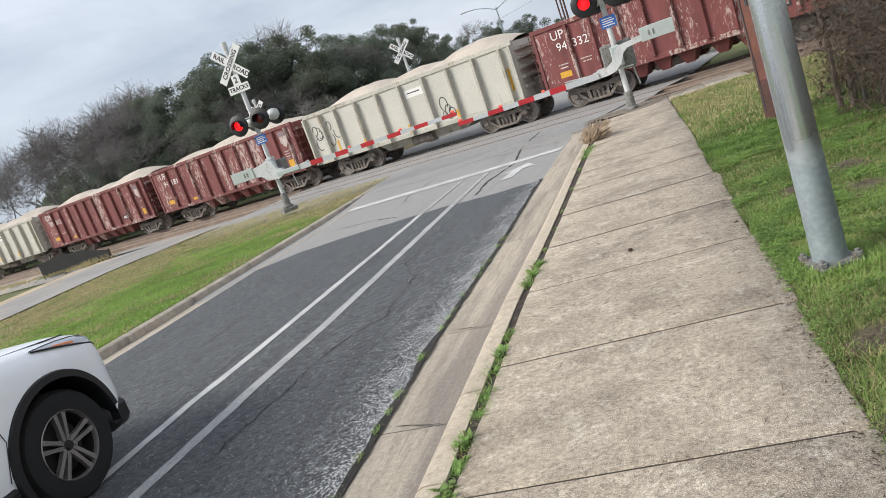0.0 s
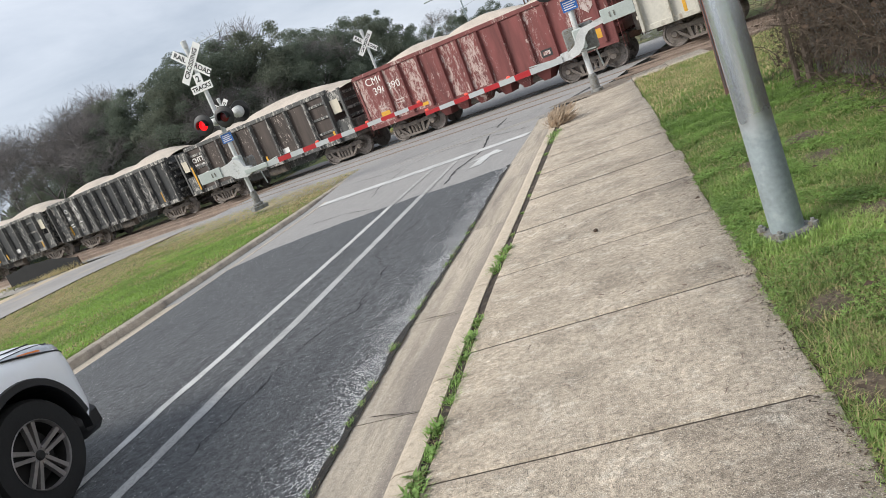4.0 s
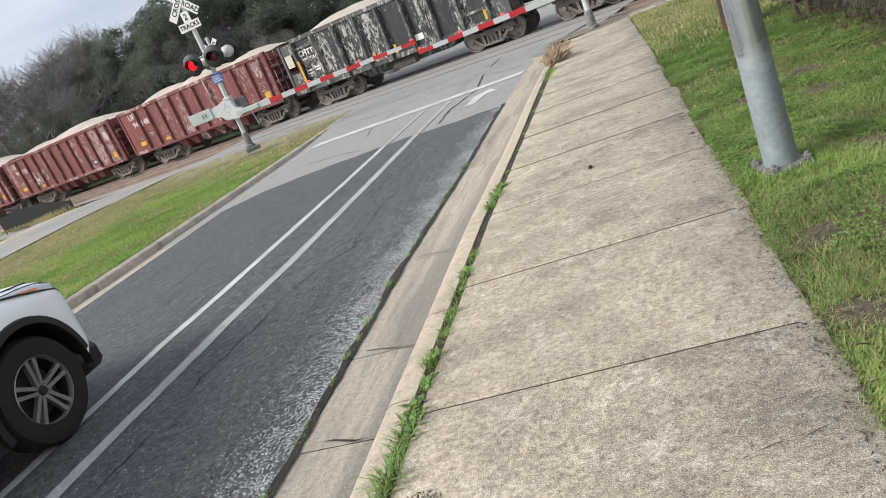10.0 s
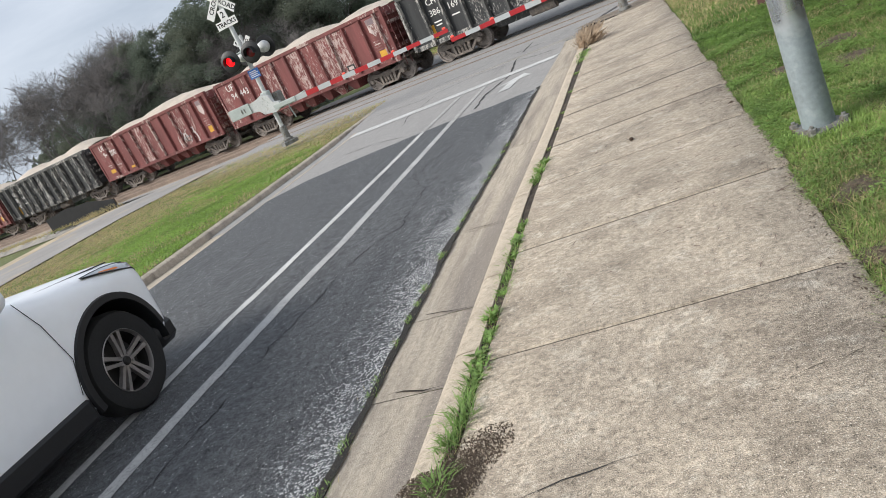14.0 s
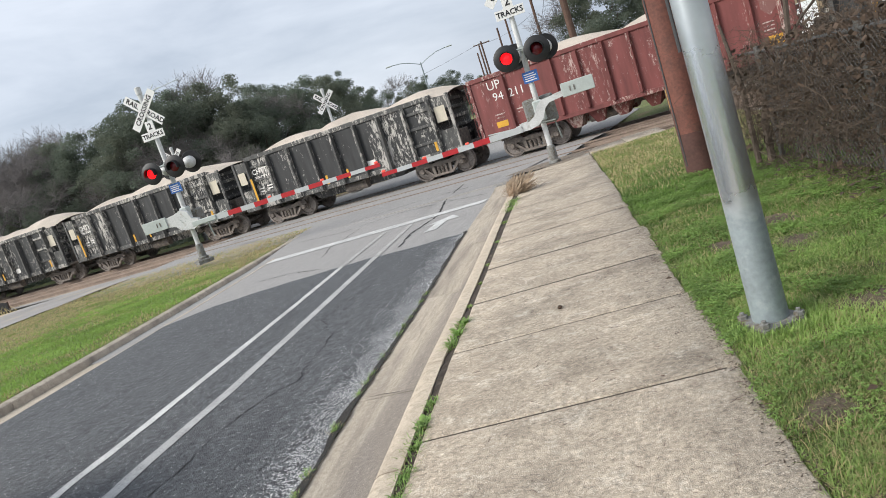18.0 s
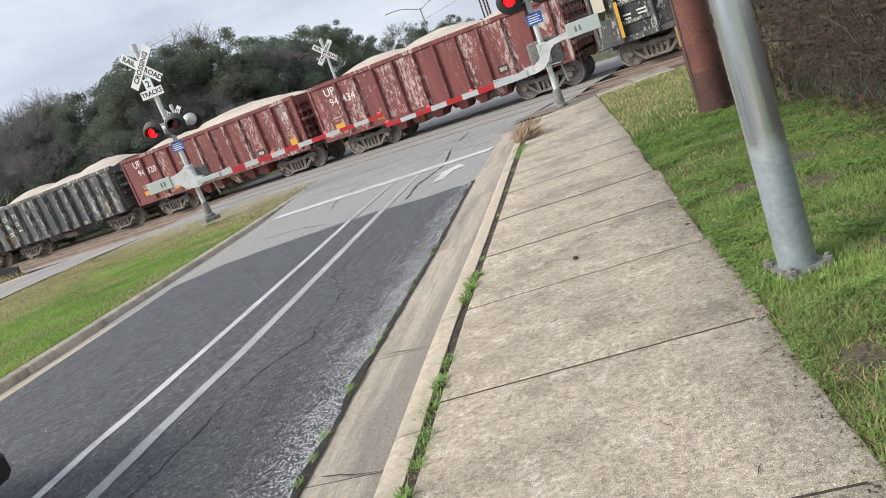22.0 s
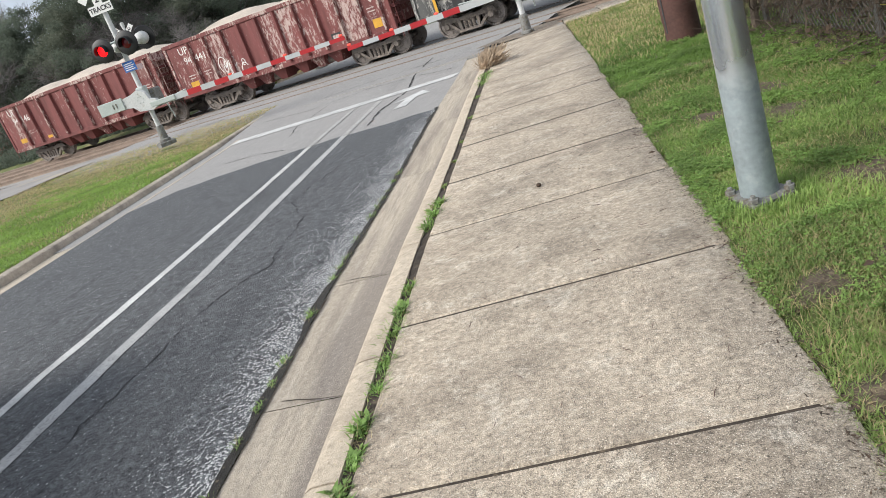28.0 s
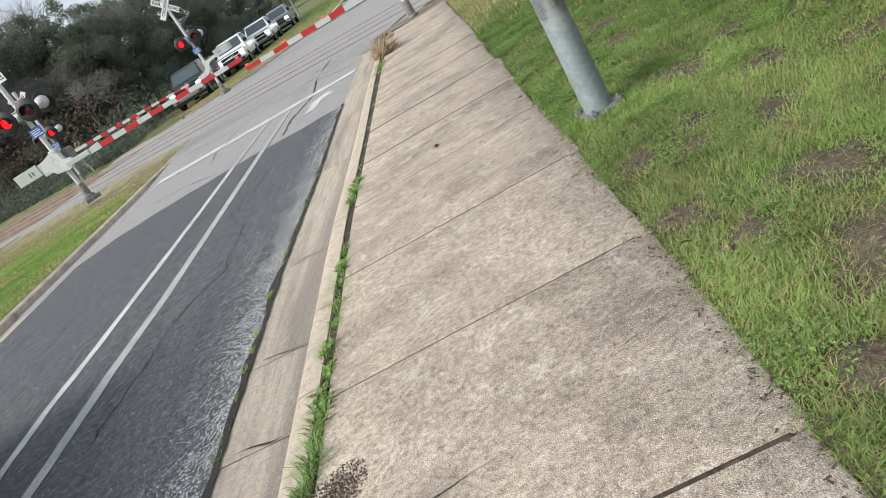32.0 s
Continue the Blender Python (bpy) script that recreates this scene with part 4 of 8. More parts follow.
def gutter_piece(parent, a, b, y0, y1, sag=0.02):
    g = Geo()
    n = max(2, int((y1 - y0) / 0.5))
    for j in range(n + 1):
        y = y0 + 0.003 + (y1 - y0 - 0.006) * j / n
        xa, xb = a(y), b(y)
        for k in range(5):
            x = xa + (xb - xa) * k / 4
            g.v.append((x, y, H(x, y) + road_drop(y) - sag * (k / 4) + 0.006))
        g.v.append((xa, y, H(xa, y) + road_drop(y) - 0.15))
    for j in range(n):
        for k in range(4):
            o = j * 6 + k
            g.f.append((o, o + 1, o + 7, o + 6))
        g.f.append((j * 6, j * 6 + 6, j * 6 + 11, j * 6 + 5))
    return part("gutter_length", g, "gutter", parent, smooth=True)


gj = [-4.1, -1.4, 0.55, 1.93, 2.78, 4.2, 6.9, 9.7, 12.4, 15.0, 17.2]
for a, b in zip(gj, gj[1:]):
    kerb_piece(kerb, kerb_right, 1, a, b)
gutter = thing("gutter", label="stained concrete gutter beside the asphalt", category="gutter", kind="structure")
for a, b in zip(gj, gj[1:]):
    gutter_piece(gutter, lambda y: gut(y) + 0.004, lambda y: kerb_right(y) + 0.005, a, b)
kerb2 = thing("median_kerb", label="mottled tan concrete kerb of the grass median", category="kerb", kind="structure")
gutter2 = thing("median_gutter", label="pale concrete gutter along the median", category="gutter", kind="structure")
ml = [-10, -7, -4, -1, 2, 5, 7.4, 10.4, 13.4, 16.4, 19.4, 22.0]
for a, b in zip(ml, ml[1:]):
    kerb_piece(kerb2, kerb_left, -1, a, b, "kerb_grey")
    if a < 16:
        gutter_piece(gutter2, lambda y: kerb_left(y) + 0.43, lambda y: kerb_left(y) + 0.004, a, b)


sheet("median_edge", lambda y: kerb_left(y) - 1.5, lambda y: kerb_left(y) - 0.15, -10.0, 22.0, "grass_soil", "turf of the grass median behind its kerb", lambda y: -0.052, nx=4, category="ground")


# ---- road markings ----
def stripe(name, pts, width, material, label, lift=0.0125):
    """A painted band along a line of (x, y)."""
    g = Geo()
    fine = []
    for (xa, ya), (xb, yb) in zip(pts, pts[1:]):
        k = max(1, int(math.hypot(xb - xa, yb - ya) / 0.05))
        fine += [(xa + (xb - xa) * i / k, ya + (yb - ya) * i / k) for i in range(k)]
    pts = fine + [pts[-1]]
    for i, (x, y) in enumerate(pts):
        a, b = pts[max(0, i - 1)], pts[min(len(pts) - 1, i + 1)]
        d = Vector((b[0] - a[0], b[1] - a[1])).normalized()
        for s in (-0.5, 0.5):
            q = width * s + 0.007 * noise.noise((x * 3.0, y * 3.0, 11 * s)) + 0.006 * noise.noise((x * 14.0, y * 14.0, 17 * s))
            X, Y = x - d.y * q, y + d.x * q
            g.v.append((X, Y, H(X, Y) + road_drop(Y) + lift + 0.004))
    g.f = [(2 * i, 2 * i + 1, 2 * i + 3, 2 * i + 2) for i in range(len(pts) - 1)]
    return solid(name, g, material, label, "road marking", kind="structure")


def line_pts(x0, y0, x1, y1, n=24):
    return [(x0 + (x1 - x0) * i / n, y0 + (y1 - y0) * i / n) for i in range(n + 1)]


stripe("lane_line_1", [(-2.95, -8), (-2.93, 0), (-2.9, 3.1), (-2.88, 4.8), (-2.91, 6.5), (-2.96, 8.7), (-3.05, 11.35)], 0.1, "paint", "fresh white lane line")
stripe("lane_line_2", [(-2.5, -8), (-2.42, 0), (-2.36, 2.5), (-2.3, 3.7), (-2.27, 5.3), (-2.31, 7.0), (-2.36, 8.7), (-2.43, 11.35)], 0.12, "old_paint", "worn grey lane line")
stripe("lane_line_3", line_pts(-3.06, 11.45, -3.12, 14.9), 0.11, "faint_paint", "faded white lane line on pale paving", 0.006)
stripe("lane_line_4", line_pts(-2.44, 11.45, -2.52, 14.9), 0.11, "faint_paint", "faded white lane line on pale paving", 0.006)
stripe("stop_line", line_pts(-0.88, 15.12, -6.3, 15.95), 0.5, "paint", "white stop line across the lane", 0.006)


def arrow_mark():
    g = Geo()
    base = [(-0.1, 0), (0.1, 0), (0.1, 0.95), (0.32, 0.95), (0.06, 1.7), (-0.3, 0.95), (-0.1, 0.95)]
    for a, b in base:
        X, Y = -1.72 + 1.2 * a + 0.08 * b, 12.7 + 0.95 * b
        g.v.append((X, Y, H(X, Y) + road_drop(Y) + 0.01))
    g.f = [(0, 1, 2, 6), (2, 3, 4), (6, 2, 4), (5, 6, 4)]
    solid("lane_arrow", g, "paint", "white ahead arrow painted on the lane", "road marking", kind="structure")


arrow_mark()


# ---- freight train ----
X0, X1, SIDE, ZB, ZT = -0.36, 9.88, 1.5, 0.92, 2.95


def bogie(parent, xc):
    """A freight bogie: two cast side frames, bolster, axles and four wheels."""
    e = new("bogie")
    e.parent = parent
    e.matrix_basis = pose(xc, 0, 0)
    for s in (-1, 1):
        g = Geo()
        g.prism([(-1.05, 0.5), (-0.98, 0.66), (-0.62, 0.68), (-0.36, 0.62), (0.36, 0.62), (0.62, 0.68), (0.98, 0.66), (1.05, 0.5), (0.75, 0.5), (0.4, 0.5), (-0.4, 0.5), (-0.75, 0.5)], s * 1.02 - 0.06, s * 1.02 + 0.06)
        for d in (-1, 1):
            g.prism([(d * 0.84, 0.5), (d * 0.7, 0.52), (d * 0.36, 0.2), (d * 0.42, 0.14)], s * 1.02 - 0.05, s * 1.02 + 0.05)
            g.prism([(d * 0.42, 0.52), (d * 0.3, 0.52), (d * 0.26, 0.16), (d * 0.36, 0.16)], s * 1.02 - 0.05, s * 1.02 + 0.05)
        g.box(-0.42, s * 1.02 - 0.07, 0.12, 0.42, s * 1.02 + 0.07, 0.2)
        part("side_frame", g, "truck", e, "grimy cast-steel side frame")
        for k in (-0.16, 0, 0.16):
            coil = [(0.0, 0.2)] + [(0.072 - 0.02 * (z % 2), 0.2 + z * 0.028) for z in range(11)] + [(0.0, 0.48)]
            part("spring", Geo().lathe(coil, 8, "z", (k, s * 1.02, 0)), "truck", e)
        for d in (-1, 1):
            part("axle_cap", Geo().lathe([(0.0, s * 1.12), (0.09, s * 1.12), (0.12, s * 1.06), (0.12, s * 0.98)], 10, "y", (d * 0.825, 0, 0.42)), "truck", e)
    part("bolster", Geo().cbox(-0.2, -1.05, 0.42, 0.2, 1.05, 0.66, 0.03), "truck", e)
    for d in (-1, 1):
        for s in (-1, 1):
            a, b = s * 0.68, s * 0.8
            g = Geo().lathe([(0.0, b + s * 0.01), (0.14, b + s * 0.02), (0.17, b - s * 0.03), (0.34, b - s * 0.04), (0.36, b), (0.42, b - s * 0.005), (0.425, a + s * 0.03), (0.45, a), (0.3, a), (0.0, a)], 24, "y")
            part("wheel", g, "wheel", e, smooth=True, at=pose(d * 0.825, 0, 0.42))
        part("axle", Geo().tube((d * 0.825, -0.7, 0.42), (d * 0.825, 0.7, 0.42), 0.08), "wheel", e)
    return e


def heap(parent, humps):
    """The load: crushed stone in long rounded heaps."""
    g = Geo()
    nx, ny = 64, 12
    for i in range(nx + 1):
        x = X0 + 0.12 + (X1 - X0 - 0.24) * i / nx
        for j in range(ny + 1):
            y = -SIDE + 0.08 + (2 * SIDE - 0.16) * j / ny
            t = 0
            for c, r, h in humps:
                t = max(t, h * max(0.0, 1 - ((x - c) / r) ** 2) * (1 - 0.88 * abs(y / SIDE) ** 2.2))
            z = ZT - 0.16 + t + 0.03 * noise.noise((x * 1.7, y * 1.7, humps[0][0]))
            g.v.append((x, y, z))
    for i in range(nx):
        for j in range(ny):
            a = i * (ny + 1) + j
            g.f.append((a, a + ny + 1, a + ny + 2, a + 1))
    part("load", g, "sand", parent, "heaped pale crushed limestone", smooth=True)


def hopper_car(paint, rib_paint, label):
    """An aggregate hopper: ribbed sides, sloped discharge pockets, ribbed ends with ladder slots."""
    car = thing("hopper_car", None, label, "freight car", "cars of the passing train")
    for s in (-1, 1):
        part("side_panel", Geo().box(X0, s * SIDE - 0.025, ZB, X1, s * SIDE + 0.025, ZT), paint, car)
    for x in (X0 + 0.03, X1 - 0.08):
        part("end_wall", Geo().box(x, -SIDE + 0.03, ZB + 0.15, x + 0.05, SIDE - 0.03, ZT), paint, car)
    part("floor", Geo().box(X0 + 0.09, -SIDE + 0.03, 1.1, X1 - 0.09, SIDE - 0.03, 1.16), paint, car)
    for s in (-1, 1):
        part("top_chord", Geo().cbox(X0 - 0.02, s * SIDE - 0.07, ZT - 0.1, X1 + 0.02, s * SIDE + 0.09, ZT + 0.05, 0.015), rib_paint, car)
        part("side_sill", Geo().cbox(X0, s * SIDE - 0.05, ZB - 0.1, X1, s * SIDE + 0.07, ZB + 0.06, 0.015), rib_paint, car)
        for x in (0.93, 1.76, 2.65, 3.52, 4.38, 5.24, 6.1, 6.96, 7.82, 8.72, 9.5):
            g = Geo().prism([(x - 0.075, s * SIDE), (x - 0.045, s * (SIDE + 0.14)), (x + 0.045, s * (SIDE + 0.14)), (x + 0.075, s * SIDE)], ZB + 0.06, ZT - 0.1, "z")
            part("rib", g, rib_paint, car)
        for x in (X0 + 0.05, X1 - 0.05):
            part("corner_post", Geo().cbox(x - 0.06, s * SIDE - 0.06, ZB - 0.05, x + 0.06, s * SIDE + 0.06, ZT, 0.012), rib_paint, car)
    for e, d in ((X0 + 0.03, -1), (X1 - 0.03, 1)):
        for z in (1.3, 1.62, 1.94, 2.26, 2.58):
            part("end_rib", Geo().cbox(min(e, e + d * 0.13), -SIDE + 0.06, z, max(e, e + d * 0.13), SIDE - 0.06, z + 0.13, 0.012), rib_paint, car)
        for s in (-1, 1):
            g = Geo()
            for k in range(6):
                g.tube((e + d * 0.16, s * (SIDE - 0.05), 1.0 + 0.32 * k), (e + d * 0.16, s * (SIDE - 0.45), 1.0 + 0.32 * k), 0.012, n=6)
            g.tube((e + d * 0.16, s * (SIDE - 0.05), 0.6), (e + d * 0.16, s * (SIDE - 0.05), ZT), 0.014, n=6)
            g.tube((e + d * 0.16, s * (SIDE - 0.45), 0.6), (e + d * 0.16, s * (SIDE - 0.45), ZT), 0.014, n=6)
            part("ladder", g, rib_paint, car)
        part("coupler", Geo().cbox(min(e, e + d * 0.36), -0.12, 0.72, max(e, e + d * 0.36), 0.12, 0.94, 0.03), "rust", car)
        part("end_platform", Geo().cbox(min(e, e - d * 0.9), -1.3, 0.86, max(e, e - d * 0.9), 1.3, 0.95, 0.01), "truck", car)
    part("centre_sill", Geo().cbox(X0 + 0.1, -0.18, 0.62, X1 - 0.1, 0.18, 0.98, 0.02), "truck", car)
    for k in range(6):
        c = 2.9 + 0.78 * k + (0.25 if k > 2 else 0)
        g = Geo()
        for s in (-1, 1):
            g.hexa([(c - 0.13, s * 0.55, 0.42), (c + 0.13, s * 0.55, 0.42), (c + 0.13, s * 1.2, 0.42), (c - 0.13, s * 1.2, 0.42), (c - 0.36, s * 0.2, 0.95), (c + 0.36, s * 0.2, 0.95), (c + 0.36, s * SIDE * 0.98, 0.95), (c - 0.36, s * SIDE * 0.98, 0.95)])
        part("discharge_pocket", g, rib_paint, car)
    for x in (3.3, 6.1):
        part("air_tank", Geo().tube((x, -0.9, 0.62), (x + 0.9, -0.9, 0.62), 0.17, n=12), "truck", car)
    bogie(car, 1.25)
    bogie(car, 8.6)
    return car


def gondola_car(paint, rib_paint, label, recessed=True, ribs_at=None):
    """A bathtub gondola: deep ribs, stiffened end bays, an open end platform."""
    car = thing("gondola_car", None, label, "freight car", "cars of the passing train")
    a, b = (X0 + 0.75, X1 - 0.75) if recessed else (X0, X1)
    for s in (-1, 1):
        part("side_panel", Geo().box(a, s * SIDE - 0.025, ZB, b, s * SIDE + 0.025, ZT), paint, car)
    for x in (a, b - 0.06):
        part("end_wall", Geo().box(x, -SIDE + 0.03, ZB, x + 0.06, SIDE - 0.03, ZT), paint, car)
    part("floor", Geo().box(a + 0.07, -SIDE + 0.03, ZB + 0.1, b - 0.07, SIDE - 0.03, ZB + 0.16), paint, car)
    for s in (-1, 1):
        part("top_chord", Geo().cbox(a - 0.03, s * SIDE - 0.07, ZT - 0.12, b + 0.03, s * SIDE + 0.12, ZT + 0.05, 0.015), rib_paint, car)
        part("side_sill", Geo().cbox(X0, s * SIDE - 0.06, ZB - 0.1, X1, s * SIDE + 0.07, ZB + 0.08, 0.015), rib_paint, car)
        where = [a + 0.06 + (b - a - 0.12) * k / 8 for k in range(9)] if recessed else [X0 + 0.06] + [0.6 + 0.835 * k for k in range(12)]
        for x in ribs_at or where:
            g = Geo().prism([(x - 0.06, s * SIDE), (x - 0.045, s * (SIDE + 0.2)), (x + 0.045, s * (SIDE + 0.2)), (x + 0.06, s * SIDE)], ZB - 0.06, ZT - 0.1, "z")
            part("rib", g, rib_paint, car)
        if recessed:
            for z in (1.35, 1.95, 2.5):
                for p, q in ((a + 0.1, a + 1.15), (b - 1.15, b - 0.1)):
                    part("stiffener", Geo().cbox(p, s * (SIDE + 0.02) - 0.05, z, q, s * (SIDE + 0.02) + 0.05, z + 0.1, 0.01), rib_paint, car)
    for e, d in ((X0, -1), (X1, 1)):
        inner = e - d * 0.75 if recessed else e
        if recessed:
            part("end_platform", Geo().cbox(min(e, inner), -SIDE, ZB - 0.08, max(e, inner), SIDE, ZB + 0.02, 0.01), "truck", car)
            for s in (-1, 1):
                part("corner_post", Geo().cbox(e - 0.06 - 0.06 * d, s * SIDE - 0.07, ZB - 0.05, e + 0.06 - 0.06 * d, s * SIDE + 0.05, ZT - 0.05, 0.012), rib_paint, car)
                part("corner_plate", Geo().cbox(min(e, inner), s * SIDE - 0.03, ZT - 0.55, max(e, inner), s * SIDE + 0.02, ZT - 0.1, 0.01), rib_paint, car)
                part("corner_plate", Geo().cbox(min(e, inner), s * SIDE - 0.03, ZB + 0.02, max(e, inner), s * SIDE + 0.02, ZB + 0.75, 0.01), rib_paint, car)
        for z in (1.25, 1.6, 1.95, 2.3, 2.62):
            part("end_rib", Geo().cbox(min(inner, inner + d * 0.12), -SIDE + 0.1, z, max(inner, inner + d * 0.12), SIDE - 0.1, z + 0.12, 0.012), rib_paint, car)
        for s in (-1, 1):
            g = Geo()
            ex = e + d * 0.02
            for k in range(6):
                g.tube((ex, s * (SIDE - 0.02), 1.0 + 0.33 * k), (ex - d * 0.42, s * (SIDE - 0.02), 1.0 + 0.33 * k), 0.014, n=6)
            part("ladder", g, rib_paint, car)
        part("coupler", Geo().cbox(min(e, e + d * 0.36), -0.12, 0.72, max(e, e + d * 0.36), 0.12, 0.94, 0.03), "rust", car)
        part("brake_gear", Geo().cbox(inner + d * 0.2 - 0.2, -0.7, ZB, inner + d * 0.2 + 0.2, 0.2, ZB + 0.6, 0.03), "truck", car)
    part("tub", Geo().prism([(2.4, 0.95), (3.0, 0.5), (6.9, 0.5), (7.5, 0.95)], -0.95, 0.95), rib_paint, car)
    part("centre_sill", Geo().cbox(X0 + 0.1, -0.18, 0.62, X1 - 0.1, 0.18, 0.92, 0.02), "truck", car)
    part("air_tank", Geo().tube((4.4, -1.05, 0.62), (5.4, -1.05, 0.62), 0.19, n=12), "truck", car)
    bogie(car, 1.25)
    bogie(car, 8.6)
    return car


def plate(parent, name, x, z, w, h, material, label="", y=None):
    """A painted panel on the near side of a car."""
    y = -(SIDE + 0.029) if y is None else y
    part(name, Geo().box(x - w / 2, y - 0.004, z - h / 2, x + w / 2, y + 0.003, z + h / 2), material, parent, label)


def marks(car, owner, number, style):
    """Reporting marks and number, data lines as plain bars, panels and stripes, on the near side."""
    if style == "hopper":
        x, y = 0.62, -(SIDE + 0.03)
        ink = "letter_white"
        part("lettering", letters(owner, 0.42, ink), ink, car, "white reporting mark", at=pose(x - 0.06, y, 2.6))
        a, b = number[:2] if len(number) == 5 else number[:3], number[2:] if len(number) == 5 else number[3:]
        part("lettering", letters(a, 0.4, ink), ink, car, "white car number", at=pose(x, y, 2.2))
        part("lettering", letters(b, 0.4, ink), ink, car, "white car number", at=pose(1.3, y, 2.2))
        for dx, w in ((0.5, 0.36), (0.5, 0.28), (1.33, 0.4), (1.33, 0.34)):
            plate(car, "data_line", dx, 1.62 - (0.11 if w in (0.28, 0.34) else 0), w, 0.04, "letter_faded")
        plate(car, "yellow_patch", 0.5, 1.28, 0.42, 0.2, "yellow")
        plate(car, "yellow_patch", 2.3, 1.12, 0.3, 0.12, "yellow")
        plate(car, "service_panel", 7.45, 1.3, 0.4, 0.26, "letter_black")
        plate(car, "service_panel", 7.45, 1.3, 0.26, 0.13, "letter_faded", y=-(SIDE + 0.034))
        plate(car, "yellow_patch", 9.25, 1.3, 0.4, 0.3, "yellow")
        g = Geo().prism([(9.0, 2.7), (9.0, 2.25), (9.22, 2.02), (9.44, 2.25), (9.44, 2.7)], -(SIDE + 0.035), -(SIDE + 0.028))
        part("emblem", g, "letter_faded", car, "faded white shield shape")
        part("emblem_band", Geo().box(8.98, -(SIDE + 0.04), 2.52, 9.46, -(SIDE + 0.035), 2.74), "letter_dull", car)
        for i in range(4):
            plate(car, "data_line", 9.12, 1.85 - 0.11 * i, 0.3, 0.035, "letter_faded")
    elif style == "gondola":
        ink = "letter_white"
        x, y = 1.08, -(SIDE + 0.03)
        part("lettering", letters(owner, 0.3, ink, 0.004, 0.006), ink, car, "white reporting mark", at=pose(x - 0.14, y, 2.32))
        part("lettering", letters(number, 0.28, ink, 0.004, 0.006), ink, car, "white car number", at=pose(x - 0.08, y, 2.02))
        for dx, zz, w in ((0.75, 1.62, 0.26), (0.75, 1.5, 0.2), (1.2, 1.66, 0.3), (1.2, 1.55, 0.26)):
            plate(car, "data_line", dx, zz, w, 0.05, ink)
        plate(car, "yellow_stripe", 0.52, 1.55, 0.1, 1.1, "yellow", y=-(SIDE + 0.205))
        plate(car, "cream_panel", -0.02, 2.2, 0.36, 0.5, "panel_cream", "cream stencil panel")
        for x2 in (4.05, 5.05, 8.95):
            plate(car, "yellow_mark", x2 + 0.02, 1.2, 0.1, 0.34, "yellow", y=-(SIDE + 0.207))
        plate(car, "cream_panel", 9.42, 2.25, 0.42, 0.55, "panel_cream", "cream stencil panel")
        plate(car, "service_panel", 6.1, 1.3, 0.36, 0.22, "letter_white")
    elif style == "ribbed":
        ink = "letter_white"
        y = -(SIDE + 0.03)
        part("lettering", letters(owner[:2], 0.33, ink), ink, car, "white reporting mark", at=pose(1.03, y, 2.35))
        part("lettering", letters(owner[2:], 0.33, ink), ink, car, "white reporting mark", at=pose(1.84, y, 2.35))
        part("lettering", letters(number[:3], 0.33, ink), ink, car, "white car number", at=pose(1.03, y, 1.95))
        part("lettering", letters(number[3:], 0.33, ink), ink, car, "white car number", at=pose(1.85, y, 1.95))
        for dx, zz, w in ((1.02, 1.6, 0.34), (1.84, 1.6, 0.34), (1.02, 1.48, 0.26)):
            plate(car, "data_line", dx, zz, w, 0.05, ink)
        for x2 in (0.72, 8.7):
            plate(car, "yellow_stripe", x2, 1.3, 0.12, 0.5, "yellow")
    else:
        ink = "letter_black"
        y = -(SIDE + 0.03)
        if owner:
            part("lettering", letters(owner, 0.3, ink), ink, car, "black reporting mark", at=pose(2.0, y, 2.4))
            part("lettering", letters(number, 0.3, ink), ink, car, "black car number", at=pose(2.06, y, 1.97))
        plate(car, "notice", 5.41, 2.42, 0.82, 0.3, "letter_white", "small white notice")
        plate(car, "data_line", 5.4, 2.44, 0.6, 0.04, ink, y=-(SIDE + 0.034))
        plate(car, "yellow_stripe", 1.05, 1.3, 0.1, 0.6, "yellow")
        plate(car, "yellow_stripe", 9.5, 1.7, 0.1, 0.8, "yellow")
        for x2 in (2.56, 4.84, 7.12):
            plate(car, "yellow_mark", x2, 1.15, 0.1, 0.3, "yellow", y=-(SIDE + 0.207))


def scrawl(car, x0, z0, material, seed, n=9, size=0.5):
    """Loose spray-paint loops, no words."""
    rnd = random.Random(seed)
    for k in range(n):
        g = Geo()
        cx, cz = x0 + rnd.uniform(-size, size) * 1.4, z0 + rnd.uniform(-size, size) * 0.8
        r, a0, a1 = rnd.uniform(0.08, 0.24), rnd.uniform(0, 6), rnd.uniform(3, 5.6)
        pts = [(cx + r * math.cos(a0 + a1 * i / 9) * 0.8, cz + r * 1.3 * math.sin(a0 + a1 * i / 9)) for i in range(10)]
        for (xa, za), (xb, zb) in zip(pts, pts[1:]):
            d = Vector((xb - xa, zb - za)).normalized() * 0.017
            k0 = len(g.v)
            y = -(SIDE + 0.031 + 0.0004 * k)
            g.v += [(xa - d.y, y, za + d.x), (xa + d.y, y, za - d.x), (xb + d.y, y, zb - d.x), (xb - d.y, y, zb + d.x)]
            g.f.append((k0, k0 + 1, k0 + 2, k0 + 3))
        part("graffiti", g, material, car, "loose spray-painted scrawl")


HUMPS = [
    [(2.4, 2.5, 0.58), (5.2, 2.3, 0.5), (8.0, 2.4, 0.66)],
    [(2.8, 2.9, 0.52), (7.2, 3.0, 0.62)],
    [(2.2, 2.1, 0.5), (5.0, 2.4, 0.54), (8.2, 2.1, 0.48)],
    [(2.0, 2.2, 0.46), (6.0, 4.4, 0.6)],
]

